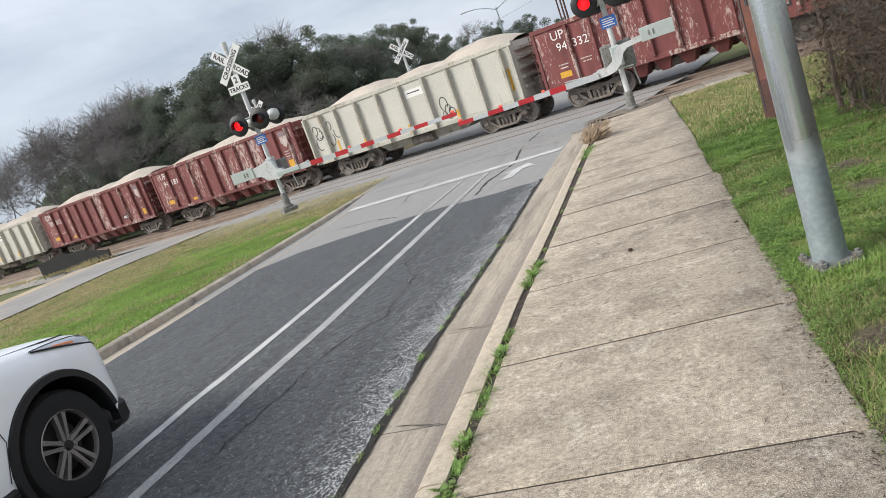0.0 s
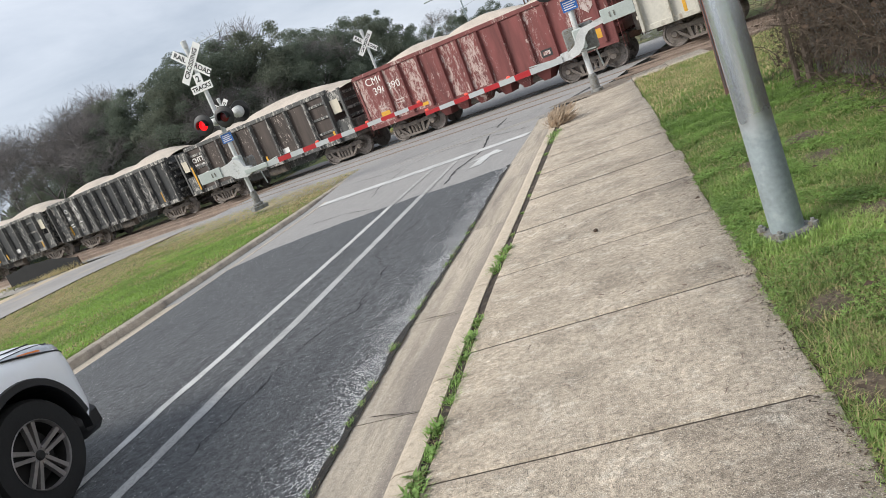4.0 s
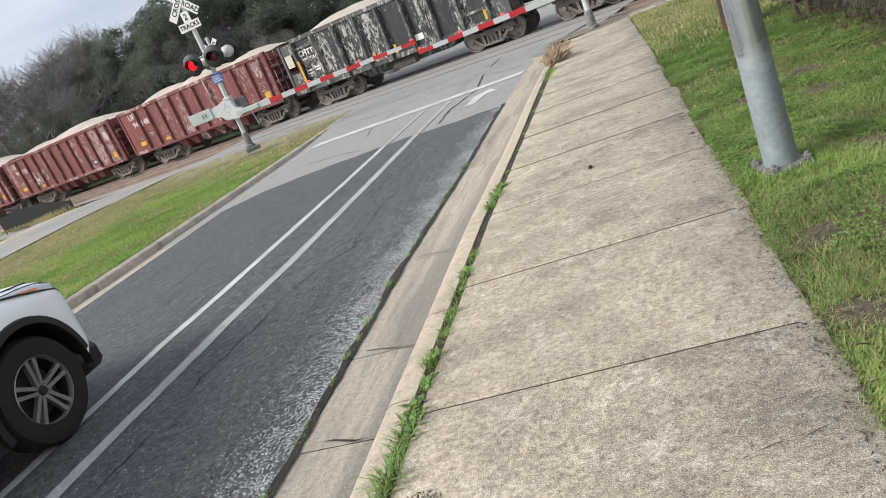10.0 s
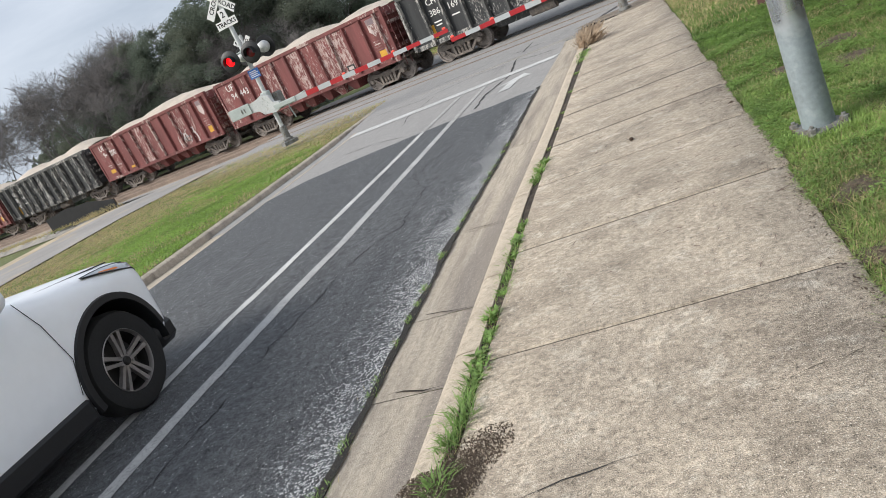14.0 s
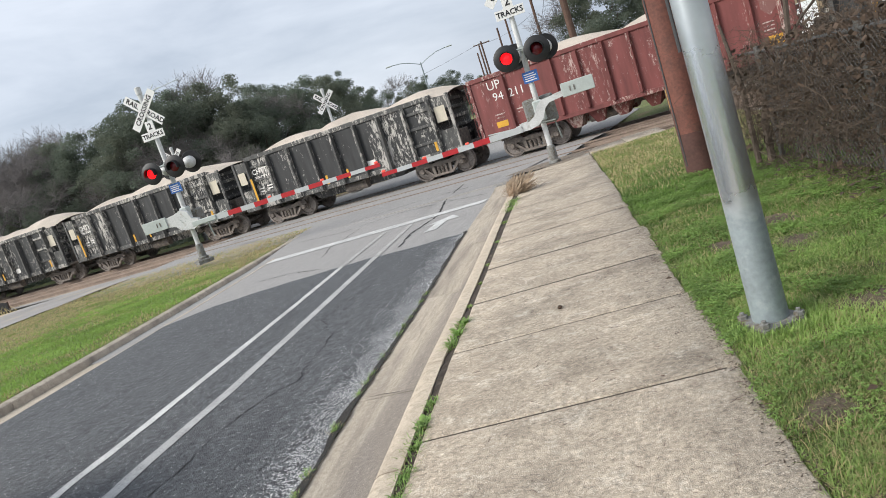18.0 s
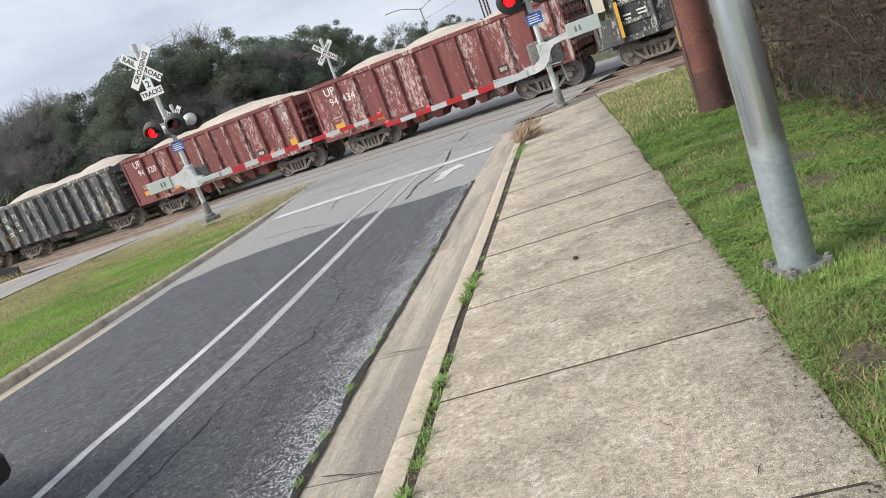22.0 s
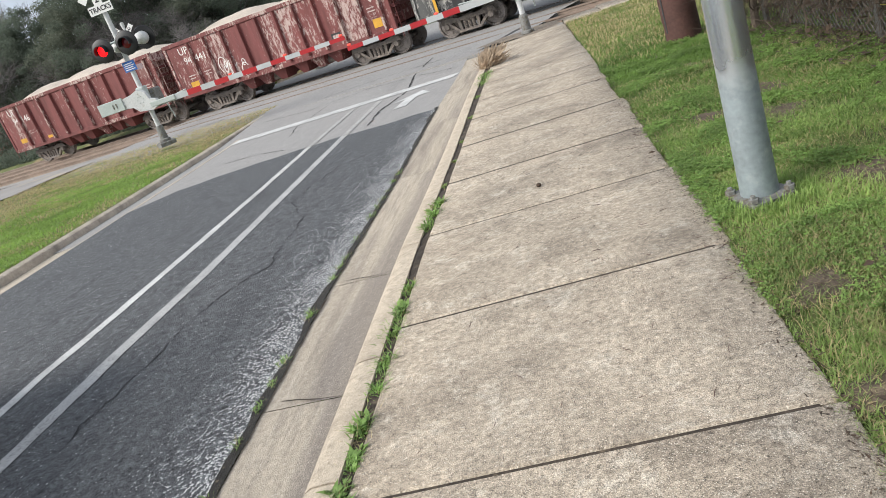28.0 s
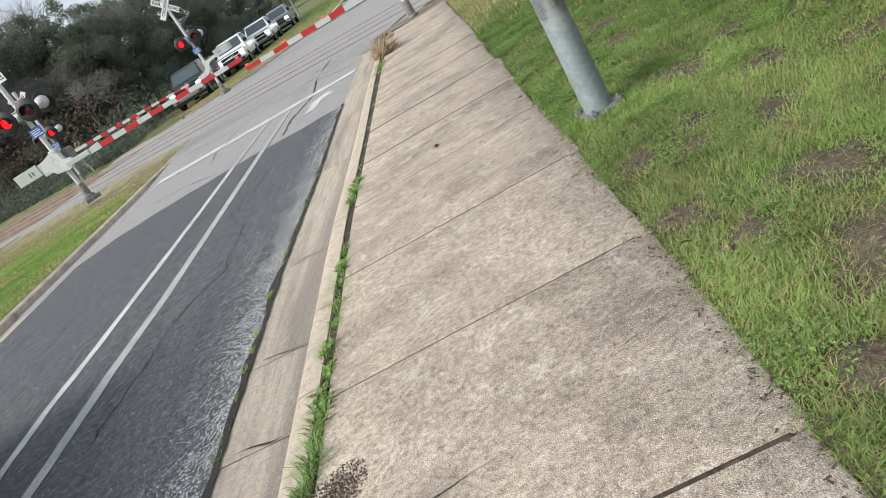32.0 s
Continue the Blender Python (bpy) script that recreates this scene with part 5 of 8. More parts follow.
proto = {
    "red": hopper_car("car_red", "car_red_rib", "oxide-red ribbed hopper car with chalky streaks, loaded with stone"),
    "rust": hopper_car("car_rust", "car_red_rib", "brick-red ribbed hopper car with peeling paint, loaded with stone"),
    "black": gondola_car("car_black", "car_black_rib", "peeling black gondola car with yellow marks, loaded with stone"),
    "ribbed": gondola_car("car_black", "car_black_rib", "faded black ribbed gondola car, loaded with pale stone", False),
    "brown": gondola_car("car_brown", "car_black_rib", "rusty brown-black gondola car, loaded with stone"),
    "grey": gondola_car("car_grey", "car_black_rib", "weathered grey gondola car with chalky panels, loaded with stone", False),
    "cream": gondola_car("car_cream", "car_cream_rib_shaded", "cream gondola car with rust stains, loaded with stone", False, [X0 + 0.06, 0.6] + [1.42 + 1.14 * k for k in range(8)] + [X1 - 0.06]),
}

# order of the train: kind, reporting mark, number, how it is lettered
TRAIN = [
    ("red", "UP", "94275", "hopper"), ("red", "UP", "94332", "hopper"), ("cream", "", "", "plain"), ("red", "UP", "94181", "hopper"), ("red", "CMC", "396313", "hopper"),
    ("cream", "HROX", "103", "plain"), ("red", "CMC", "396390", "hopper"), ("brown", "CHTT", "386405", "gondola"), ("ribbed", "CHTT", "386126", "ribbed"),
    ("black", "CHTT", "386484", "gondola"), ("rust", "CMC", "396443", "hopper"), ("ribbed", "CHTT", "386280", "ribbed"), ("black", "CHTT", "386487", "gondola"),
    ("black", "CHTT", "386544", "gondola"), ("red", "UP", "94148", "hopper"), ("red", "UP", "94118", "hopper"), ("red", "CMC", "396454", "hopper"),
    ("ribbed", "CHTT", "386169", "ribbed"), ("red", "UP", "94443", "hopper"), ("red", "UP", "94200", "hopper"), ("ribbed", "CHTT", "386140", "ribbed"),
    ("red", "UP", "94211", "hopper"), ("black", "CHTT", "386710", "gondola"), ("black", "CHTT", "386421", "gondola"), ("black", "CHTT", "386640", "gondola"),
    ("black", "CHTT", "386822", "gondola"), ("red", "UP", "94434", "hopper"), ("red", "UP", "94320", "hopper"), ("grey", "CHTT", "386151", "ribbed"),
    ("red", "UP", "94151", "hopper"), ("black", "CHTT", "386795", "gondola"), ("rust", "CMC", "396010", "hopper"), ("black", "CHTT", "386580", "gondola"),
    ("red", "UP", "94441", "hopper"), ("red", "UP", "94146", "hopper"),
]
CARS = []
used = set()
for k, (kind, owner, number, style) in enumerate(TRAIN):
    if kind in used:
        car = copy_thing(proto[kind], Matrix())
        for o in list(car.children):
            if o.name.split(".")[0] in ("lettering", "data_line", "yellow_patch", "service_panel", "emblem", "emblem_band", "yellow_stripe", "cream_panel", "yellow_mark", "notice", "load", "graffiti"):
                bpy.data.objects.remove(o)
    else:
        car = proto[kind]
        used.add(kind)
    heap(car, HUMPS[k % 4 if kind != "cream" else 0])
    marks(car, owner, number, style)
    CARS.append(car)
scrawl(CARS[2], 0.6, 2.0, "letter_black", 3, 7, 0.42)
scrawl(CARS[2], 6.4, 1.5, "letter_black", 5, 5, 0.35)
scrawl(CARS[17], 6.6, 1.6, "letter_white", 8, 20, 0.9)
scrawl(CARS[15], 2.4, 1.6, "letter_white", 9, 12, 0.45)
scrawl(CARS[19], 7.5, 1.45, "letter_white", 21, 14, 0.5)
scrawl(CARS[33], 2.7, 1.5, "letter_white", 12, 12, 0.4)
scrawl(CARS[32], 3.4, 1.9, "yellow", 14, 16, 0.8)
scrawl(CARS[28], 9.0, 2.0, "letter_black", 15, 8, 0.4)

# the train's advance along the railway, in metres, by seconds
PACE = [(0, -1.63), (3, 34.9), (7, 84.33), (11, 132.97), (14.5, 175.9), (18, 219.67), (21, 256.0), (24, 291.51), (27.5, 333.86), (29.5, 357.3), (32, 387.0)]
PITCH = 11.04


# ---- crossing signals ----
def crossbuck(parent, at, mirror=False, y=-0.09):
    for ang, words in ((45, ("CROSSING",)), (-45, ("RAIL", "ROAD"))):
        m = at @ pose(0, y if ang < 0 else y - 0.012, 0, 0, -ang, 0)
        bl = part("crossbuck_blade", Geo().cbox(-0.61, -0.004, -0.115, 0.61, 0.004, 0.115, 0.002), "sign_white", parent, "white retroreflective blade", at=m)
        if mirror:
            continue
        if len(words) == 1:
            part("lettering", letters("CROSSING", 0.19, "black", 0.002, 0.004), "black", bl, at=pose(0, -0.007, 0))
        else:
            part("lettering", letters("RAIL", 0.19, "black", 0.002, 0.004), "black", bl, at=pose(-0.36, -0.007, 0))
            part("lettering", letters("ROAD", 0.19, "black", 0.002, 0.004), "black", bl, at=pose(0.36, -0.007, 0))


def flasher(parent, x, z, lit, y=-0.28, back=True):
    g = Geo().lathe([(0.0, 0.03), (0.29, 0.03), (0.305, 0.0), (0.29, -0.012), (0.12, -0.014)], 28, "y", (x, y, z))
    disc = part("target_disc", g, "black", parent, "round black background disc", smooth=True)
    hood = Geo()
    n = 14
    for i in range(n + 1):
        t = math.pi * (-0.12 + 1.24 * i / n)
        c, s = math.cos(t), math.sin(t)
        for yy, r in ((-0.014, 0.165), (-0.17, 0.155), (-0.17, 0.147), (-0.014, 0.157)):
            hood.v.append((x + r * c, y + yy, z + r * s))
    for i in range(n):
        for k in range(4):
            a, b = i * 4 + k, i * 4 + (k + 1) % 4
            hood.f.append((a, a + 4, b + 4, b))
    part("hood", hood, "black", disc)
    part("lens", Geo().lathe([(0.0, -0.055), (0.08, -0.048), (0.135, -0.02), (0.14, -0.01)], 20, "y", (x, y, z)), "red_lit" if lit else "red_dark", disc, "lit red lens" if lit else "dark red lens", smooth=True)
    part("housing", Geo().lathe([(0.14, 0.03), (0.16, 0.06), (0.15, 0.2), (0.08, 0.26), (0.0, 0.27)], 16, "y", (x, y, z)), "grey_paint", disc, smooth=True)
    if back:
        # the pair that faces the other way
        yb = -y
        part("rear_housing", Geo().lathe([(0.0, -0.27), (0.08, -0.26), (0.15, -0.2), (0.17, -0.05), (0.16, 0.0)], 16, "y", (x + 0.16, yb + 0.05, z + 0.01)), "white_paint", parent, smooth=True)
        part("rear_disc", Geo().lathe([(0.0, 0.02), (0.29, 0.0), (0.305, 0.02), (0.29, 0.05), (0.0, 0.05)], 24, "y", (x + 0.16, yb + 0.08, z + 0.01)), "black", parent, smooth=True)


def signal(name, x, y, rz, arm, arm_len, lit, label, zoff=0.0, box_side=-1, mirror=False, tracks=True, arm_up=0.0):
    """A railway crossing signal with crossbuck, flashers, gate mechanism, counterweights and a lowered arm. arm: +1 to the right, -1 to the left."""
    s = thing(name, pose(x, y, H(x, y) + zoff, 0, 0, rz), label, "railway signal", "crossing signals")
    part("foundation", Geo().lathe([(0.3, -0.1), (0.3, 0.0), (0.26, 0.02), (0.0, 0.02)], 4, "z"), "dull_steel", s, "concrete foot in gravel")
    part("base", Geo().lathe([(0.15, 0.03), (0.15, 0.08), (0.105, 0.1), (0.1, 0.42), (0.08, 0.46), (0.0, 0.46)], 14, "z"), "dull_steel", s, smooth=True)
    part("post", Geo().lathe([(0.065, 0.4), (0.065, 4.75), (0.085, 4.76), (0.085, 4.95), (0.0, 4.98)], 14, "z"), "white_paint", s, smooth=True)
    crossbuck(s, pose(0, 0, 4.32), mirror)
    if tracks:
        t = part("track_sign", Geo().cbox(-0.34, -0.108, 3.52, 0.34, -0.1, 3.74, 0.002).cbox(-0.12, -0.108, 3.74, 0.12, -0.1, 4.02, 0.002), "sign_white", s, "white track-count sign")
        if not mirror:
            part("lettering", letters("TRACKS", 0.17, "black", 0.002, 0.003), "black", t, at=pose(0, -0.112, 3.63))
            part("lettering", letters("2", 0.24, "black", 0.002, 0.004), "black", t, at=pose(0, -0.112, 3.87))
    part("crossarm", Geo().tube((-0.42, -0.1, 2.78), (0.42, -0.1, 2.78), 0.03).tube((0, 0, 2.78), (0, -0.12, 2.78), 0.06), "grey_paint", s)
    flasher(s, -0.36, 2.66, lit < 0)
    flasher(s, 0.36, 2.66, lit > 0)
    b = part("emergency_sign", Geo().cbox(-0.15, -0.082, 1.98, 0.21, -0.074, 2.24, 0.002), "blue_sign", s, "blue emergency notice sign")
    for i in range(4):
        part("sign_line", Geo().box(-0.11, -0.086, 2.02 + 0.05 * i, 0.17 - 0.04 * (i % 2), -0.0825, 2.042 + 0.05 * i), "sign_white", b)
    # gate mechanism and arm
    zc = 1.28
    part("mechanism", Geo().cbox(-0.22, 0.08, 0.92, 0.26, 0.5, 1.42, 0.04) if box_side < 0 else Geo().cbox(-0.36, 0.08, 0.95, 0.36, 0.62, 1.62, 0.04), "dull_steel", s, "gate mechanism box")
    part("clamp", Geo().cbox(-0.12, -0.1, 1.05, 0.12, 0.12, 1.55, 0.03), "grey_paint", s)
    c = box_side
    if c < 0:
        part("gear_case", Geo().prism([(-0.5, 1.14), (-0.28, 1.1), (-0.16, 0.96), (0.22, 0.9), (0.42, 0.98), (0.42, 1.14), (0.24, 1.2), (0.18, 1.4), (-0.02, 1.5), (-0.2, 1.44), (-0.5, 1.4)], -0.26, -0.13), "white_paint", s, "weathered white gear case")
        for k in range(6):
            a = math.pi * k / 3
            part("case_bolt", Geo().lathe([(0.0, -0.275), (0.014, -0.275), (0.014, -0.255)], 6, "y", (0.09 * math.cos(a), 0, 1.24 + 0.09 * math.sin(a))), "grey_paint", s)
        part("arm_bracket", Geo().cbox(min(0.2 * arm, 0.95 * arm), -0.27, 0.96, max(0.2 * arm, 0.95 * arm), -0.2, 1.1, 0.015), "grey_paint", s)
    for yy in () if c < 0 else (-0.2, 0.72):
        g = Geo().prism([(-c * 0.62, 0.95), (-c * 0.62, 1.11), (-c * 0.3, 1.13), (-c * 0.14, 1.22), (-c * 0.02, 1.43), (c * 0.1, 1.53), (c * 0.8, 1.6), (c * 0.8, 1.48), (c * 0.28, 1.42), (c * 0.17, 1.34), (c * 0.06, 1.12), (-c * 0.1, 0.99), (-c * 0.3, 0.95)], yy - 0.012, yy + 0.012)
        part("support_arm", g, "white_paint", s, "white cranked gate support arm")
    cz, ca = (1.13, 0.5) if c < 0 else (1.42, 0.62)
    cw = part("counterweight", Geo().cbox(min(c * ca, c * (ca + 0.75)), -0.29, cz, max(c * ca, c * (ca + 0.75)), -0.235, cz + 0.32, 0.01), "grey_paint", s, "pale green-grey counterweight plate")
    for dx in (0.2, 0.3):
        part("clamp_bolt", Geo().cbox(c * (ca + dx) - 0.018, -0.3, cz + 0.1, c * (ca + dx) + 0.018, -0.288, cz + 0.22, 0.003), "dull_steel", cw)
    if c > 0:
        part("counterweight", Geo().cbox(min(c * ca, c * (ca + 0.7)), 0.74, cz, max(c * ca, c * (ca + 0.7)), 0.78, cz + 0.29, 0.01), "grey_paint", s)
    z0, z1 = 1.02 + arm_up, 1.0 + arm_up - 0.02 * arm_len * (arm_up > 0)
    n = max(4, int(arm_len / 0.42))
    for i in range(n if arm_len else 0):
        a, bq = 0.5 + (arm_len - 0.5) * i / n, 0.5 + (arm_len - 0.5) * (i + 1) / n
        za, zb = z0 + (z1 - z0) * i / n, z0 + (z1 - z0) * (i + 1) / n
        h = 0.075 - 0.03 * i / n
        white = i < 2
        g = Geo().hexa([(arm * a, -0.24, za - h), (arm * bq, -0.24, zb - h), (arm * bq, -0.19, zb - h), (arm * a, -0.19, za - h), (arm * a, -0.24, za + h), (arm * bq, -0.24, zb + h), (arm * bq, -0.19, zb + h), (arm * a, -0.19, za + h)])
        part("arm_band", g, "white_band" if white or i % 2 else "red_band", s, "" if i else "red and white striped gate arm")
    for f in (0.45, 0.72, 0.985) if arm_len else ():
        xx, zz = arm * arm_len * f, z0 + (z1 - z0) * f
        part("arm_lamp", Geo().cbox(xx - 0.05, -0.25, zz + 0.05, xx + 0.05, -0.18, zz + 0.11, 0.02), "red_core", s, "small red gate lamp")
    part("brace", Geo().tube((0.3, -0.1, 1.0), (arm * 1.3, -0.22, 1.12), 0.015), "grey_paint", s)
    part("conduit", Geo().tube((0.2, 0.45, 1.4), (0.3, 0.5, 0.5), 0.02), "grey_paint", s)
    return s


sig_l = signal("crossing_signal", -9.42, 18.86, -2, 1, 5.8, -1, "white crossing signal with lit red flasher on the grass median", zoff=0.2)
sig_r = signal("crossing_signal", 0.66, 17.6, -3, -1, 4.1, -1, "white crossing signal with lit red flasher beside the sidewalk", box_side=1)
sig_f = signal("crossing_signal", -9.0, 34.0, 4, 1, 0.0, -1, "crossing signal behind the tracks beside the waiting trucks", zoff=0.1, box_side=1, tracks=False)
sig_w = signal("crossing_signal", -17.3, 34.2, 2, 1, 7.0, 1, "crossing signal of the oncoming lanes with its arm lowered", zoff=-0.2, box_side=-1, tracks=False, arm_up=0.42)
for sg, xx in ((sig_l, 1),):
    g = Geo().tube((0.05, 0, 4.7), (0.55, 0.1, 4.78), 0.012, n=6).tube((0.2, 0, 4.72), (1.15, 0.2, 4.82), 0.01, n=6).tube((0.1, 0.05, 4.6), (0.42, 0.1, 4.9), 0.01, n=6)
    part("antenna", g, "grey_paint", sg)


# ---- poles by the sidewalk ----
def steel_pole(x, y):
    z = H(x, y)
    p = thing("signal_pole", pose(x, y, z), "galvanised steel traffic pole on a bolted flange in the grass", "pole")
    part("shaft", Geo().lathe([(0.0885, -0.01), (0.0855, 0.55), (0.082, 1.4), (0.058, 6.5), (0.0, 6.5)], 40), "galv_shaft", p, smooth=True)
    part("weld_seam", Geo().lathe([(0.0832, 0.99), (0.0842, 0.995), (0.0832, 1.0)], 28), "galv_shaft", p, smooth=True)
    turned = pose(0, 0, 0, 0, 0, 18)
    part("flange", Geo().cbox(-0.12, -0.12, -0.02, 0.12, 0.12, 0.018, 0.012), "dull_steel", p, at=turned)
    part("grout_pad", Geo().cbox(-0.135, -0.14, -0.1, 0.135, 0.13, -0.018, 0.012), "dull_steel", p, "rough grey grout pad", at=pose(0, 0, 0, 0, 0, 21))
    for k in range(4):
        a = radians(45 + 90 * k + 18)
        at = (0.135 * math.cos(a), 0.135 * math.sin(a), 0)
        part("anchor_bolt", Geo().lathe([(0.026, 0.016), (0.026, 0.036), (0.012, 0.038), (0.012, 0.052), (0.0, 0.053)], 6, "z", at), "dull_steel", p)
    s = part("sign_plate", Geo().cbox(-0.24, -0.135, 2.03, 0.2, -0.128, 2.75, 0.002), "sign_white", p, "white sign with a black border, seen at its lower edge")
    g = Geo()
    for a, b, c, d in ((-0.22, 2.05, 0.18, 2.07), (-0.22, 2.71, 0.18, 2.73), (-0.22, 2.05, -0.2, 2.73), (0.16, 2.05, 0.18, 2.73)):
        g.box(a, -0.138, b, c, -0.1355, d)
    part("sign_border", g, "black", s)
    part("cable", Geo().tube((-0.09, 0.02, 1.4), (-0.075, 0.02, 6.0), 0.008, n=6), "wire", p)


steel_pole(1.765, 3.45)

brown = thing("utility_pole", pose(2.57, 9.35, H(2.57, 9.35)), "rust-brown faceted steel utility pole in the grass", "pole")
part("shaft", Geo().lathe([(0.21, -0.1), (0.2, 0.5)], 28), "rust_foot", brown, "darker brown foot", smooth=True)
part("shaft", Geo().lathe([(0.2, 0.5), (0.16, 7.5), (0.155, 7.52), (0.0, 7.52)], 28), "rust_pole", brown, smooth=True)
part("ground_wire", Geo().tube((-0.19, -0.08, 0.1), (-0.17, -0.06, 5), 0.01, n=6), "wire", brown)
mk = thing("cable_marker", pose(2.66, 11.25, H(2.66, 11.25)), "thin dark cable marker post with a faded yellow strip", "post")
part("post", Geo().cbox(-0.03, -0.02, 0, 0.03, 0.02, 0.75, 0.005), "wood_pole", mk)
part("cap", Geo().cbox(-0.045, -0.03, 0.7, 0.045, 0.03, 1.08, 0.005), "wood_pole", mk, "dark sleeve")
part("label_strip", Geo().cbox(-0.04, -0.034, 0.74, 0.04, -0.0305, 1.04, 0.001), "dull_yellow", mk, "faded yellow warning strip")
pk = thing("stake", pose(3.2, 11.8, H(3.2, 11.8)), "short dark stake in the grass", "stake")
part("stick", Geo().tube((0, 0, -0.05), (0.02, 0, 0.42), 0.02, 0.018, 6), "wood_pole", pk)


# ---- vine-covered chain-link fence ----
def fence():
    f = thing("fence", label="chain-link fence buried in dry brown vines", category="fence")
    def fx(y):
        return 3.5 - 0.055 * (y - 4)
    top = 1.2
    for y in (1.2, 3.6, 6.0, 8.4):
        x, z = fx(y), H(fx(y), y)
        part("fence_post", Geo().tube((x, y, z - 0.1), (x, y, z + top + 0.05), 0.03, n=10), "fence_wire", f)
    part("top_rail", Geo().tube((fx(0.5), 0.5, top), (fx(9), 9.0, H(3, 9) + top), 0.02, n=8), "fence_wire", f)
    g = Geo()
    y = 0.6
    while y < 9.0:
        for s in (-1, 1):
            a, b = y, y + s * 1.15
            if 0.5 < b < 9.1:
                pa, pb = (fx(a), a, H(3, a) + 0.03), (fx(b), b, H(3, b) + top)
                g.tube(pa, pb, 0.0035, n=3, caps=False)
        y += 0.075
    ob = part("mesh_wire", g, "fence_wire", f, "rusty chain-link wire")
    ob["kind"] = "stuff"
    rnd = random.Random(4)
    for name, count, zlo, zhi, depth, rad in (("vine_tangle", 6500, 0.25, 1.24, 0.42, 0.0023), ("vine_thatch", 420, 0.02, 0.9, 0.3, 0.006)):
        g = Geo()
        for _ in range(count):
            y = rnd.uniform(0.3, 9.1)
            x = fx(y) + rnd.gauss(0.08, depth * 0.45)
            z = rnd.uniform(zlo, zhi + 0.12 * math.sin(y * 2.2)) if name == "vine_tangle" else rnd.uniform(zlo, 0.3)
            p = Vector((x, y, H(x, y) + z))
            d = Vector((rnd.gauss(0, 0.5), rnd.gauss(0, 1), rnd.gauss(-0.1, 0.6) if name == "vine_tangle" else rnd.uniform(0.6, 1.4))).normalized()
            r = rad * rnd.uniform(0.5, 1.4)
            L = rnd.uniform(0.08, 0.22)
            for k in range(rnd.randint(3, 6)):
                q = p + d * L
                g.tube(p, q, r, r * 0.85, 3, False)
                p, r = q, r * 0.85
                d = (d + Vector((rnd.gauss(0, 0.4), rnd.gauss(0, 0.45), rnd.gauss(-0.12, 0.35)))).normalized()
                if p.z > H(x, y) + 1.42:
                    d.z = -abs(d.z)
        ob = part(name, g, "vine", f, "tangled leafless vine stems")
        ob["kind"] = "stuff"
    g = Geo()
    for _ in range(11000):
        y = rnd.uniform(0.3, 9.1)
        x = fx(y) + rnd.gauss(0.12, 0.2)
        z = H(x, y) + 1.22 * rnd.random() ** 0.6 + 0.05
        s = rnd.uniform(0.015, 0.045)
        a, b = Vector((rnd.gauss(0, 1), rnd.gauss(0, 1), rnd.gauss(0, 1))).normalized(), Vector((rnd.gauss(0, 1), rnd.gauss(0, 1), rnd.gauss(0, 1))).normalized()
        p = Vector((x, y, z))
        g.add([p, p + a * s, p + a * s + b * s, p + b * s], [(0, 1, 2, 3)])
    ob = part("dry_leaves", g, "litter", f, "shrivelled brown leaves")
    ob["kind"] = "stuff"
    # thicket behind the fence
    g = Geo()
    for _ in range(9000):
        y = rnd.uniform(0.0, 9.4)
        x = fx(y) + 0.35 + rnd.random() * 1.4
        z = H(x, y) + rnd.random() ** 0.7 * (1.15 + 0.25 * math.sin(y * 1.3 + x))
        s = rnd.uniform(0.03, 0.09)
        a, b = Vector((rnd.gauss(0, 1), rnd.gauss(0, 1), rnd.gauss(0, 1))).normalized(), Vector((rnd.gauss(0, 1), rnd.gauss(0, 1), rnd.gauss(0, 1))).normalized()
        p = Vector((x, y, z))
        g.add([p, p + a * s, p + a * s + b * s * 0.5, p + b * s * 0.5], [(0, 1, 2, 3)])
    solid("thicket", g, "litter", "dense dry brown brush behind the fence", "brush", kind="stuff")
    g = Geo()
    for _ in range(1500):
        y = rnd.uniform(2.5, 8.5)
        x = fx(y) - abs(rnd.gauss(0, 0.22)) + 0.1
        z = H(x, y) + rnd.uniform(0, 0.03)
        t = rnd.uniform(0, 6.3)
        L, w = rnd.uniform(0.02, 0.11), rnd.uniform(0.006, 0.02)
        c, s = math.cos(t), math.sin(t)
        g.add([(x - s * w, y + c * w, z), (x + s * w, y - c * w, z), (x + c * L, y + s * L, z + rnd.uniform(-0.01, 0.03))], [(0, 1, 2)])
    solid("leaf_litter", g, "litter", "dead twigs and leaves under the fence", "litter", kind="stuff")
    sh = thing("seedling", pose(3.1, 4.75, H(3.1, 4.75)), "small shrub with yellow-green leaves by the fence", "shrub")
    part("stem", Geo().tube((0, 0, 0), (0.05, 0.02, 0.42), 0.006, 0.003, 5), "vine", sh)
    g = Geo()
    for _ in range(26):
        p = Vector((rnd.gauss(0.03, 0.09), rnd.gauss(0, 0.12), rnd.uniform(0.12, 0.46)))
        a = Vector((rnd.gauss(0, 1), rnd.gauss(0, 1), rnd.gauss(0, 0.4))).normalized()
        b = a.cross(Vector((0, 0, 1))).normalized()
        g.add([p, p + a * 0.05 + b * 0.025, p + a * 0.1, p + a * 0.05 - b * 0.025], [(0, 1, 2, 3)])
    part("leaves", g, "yellow_leaf", sh)


fence()


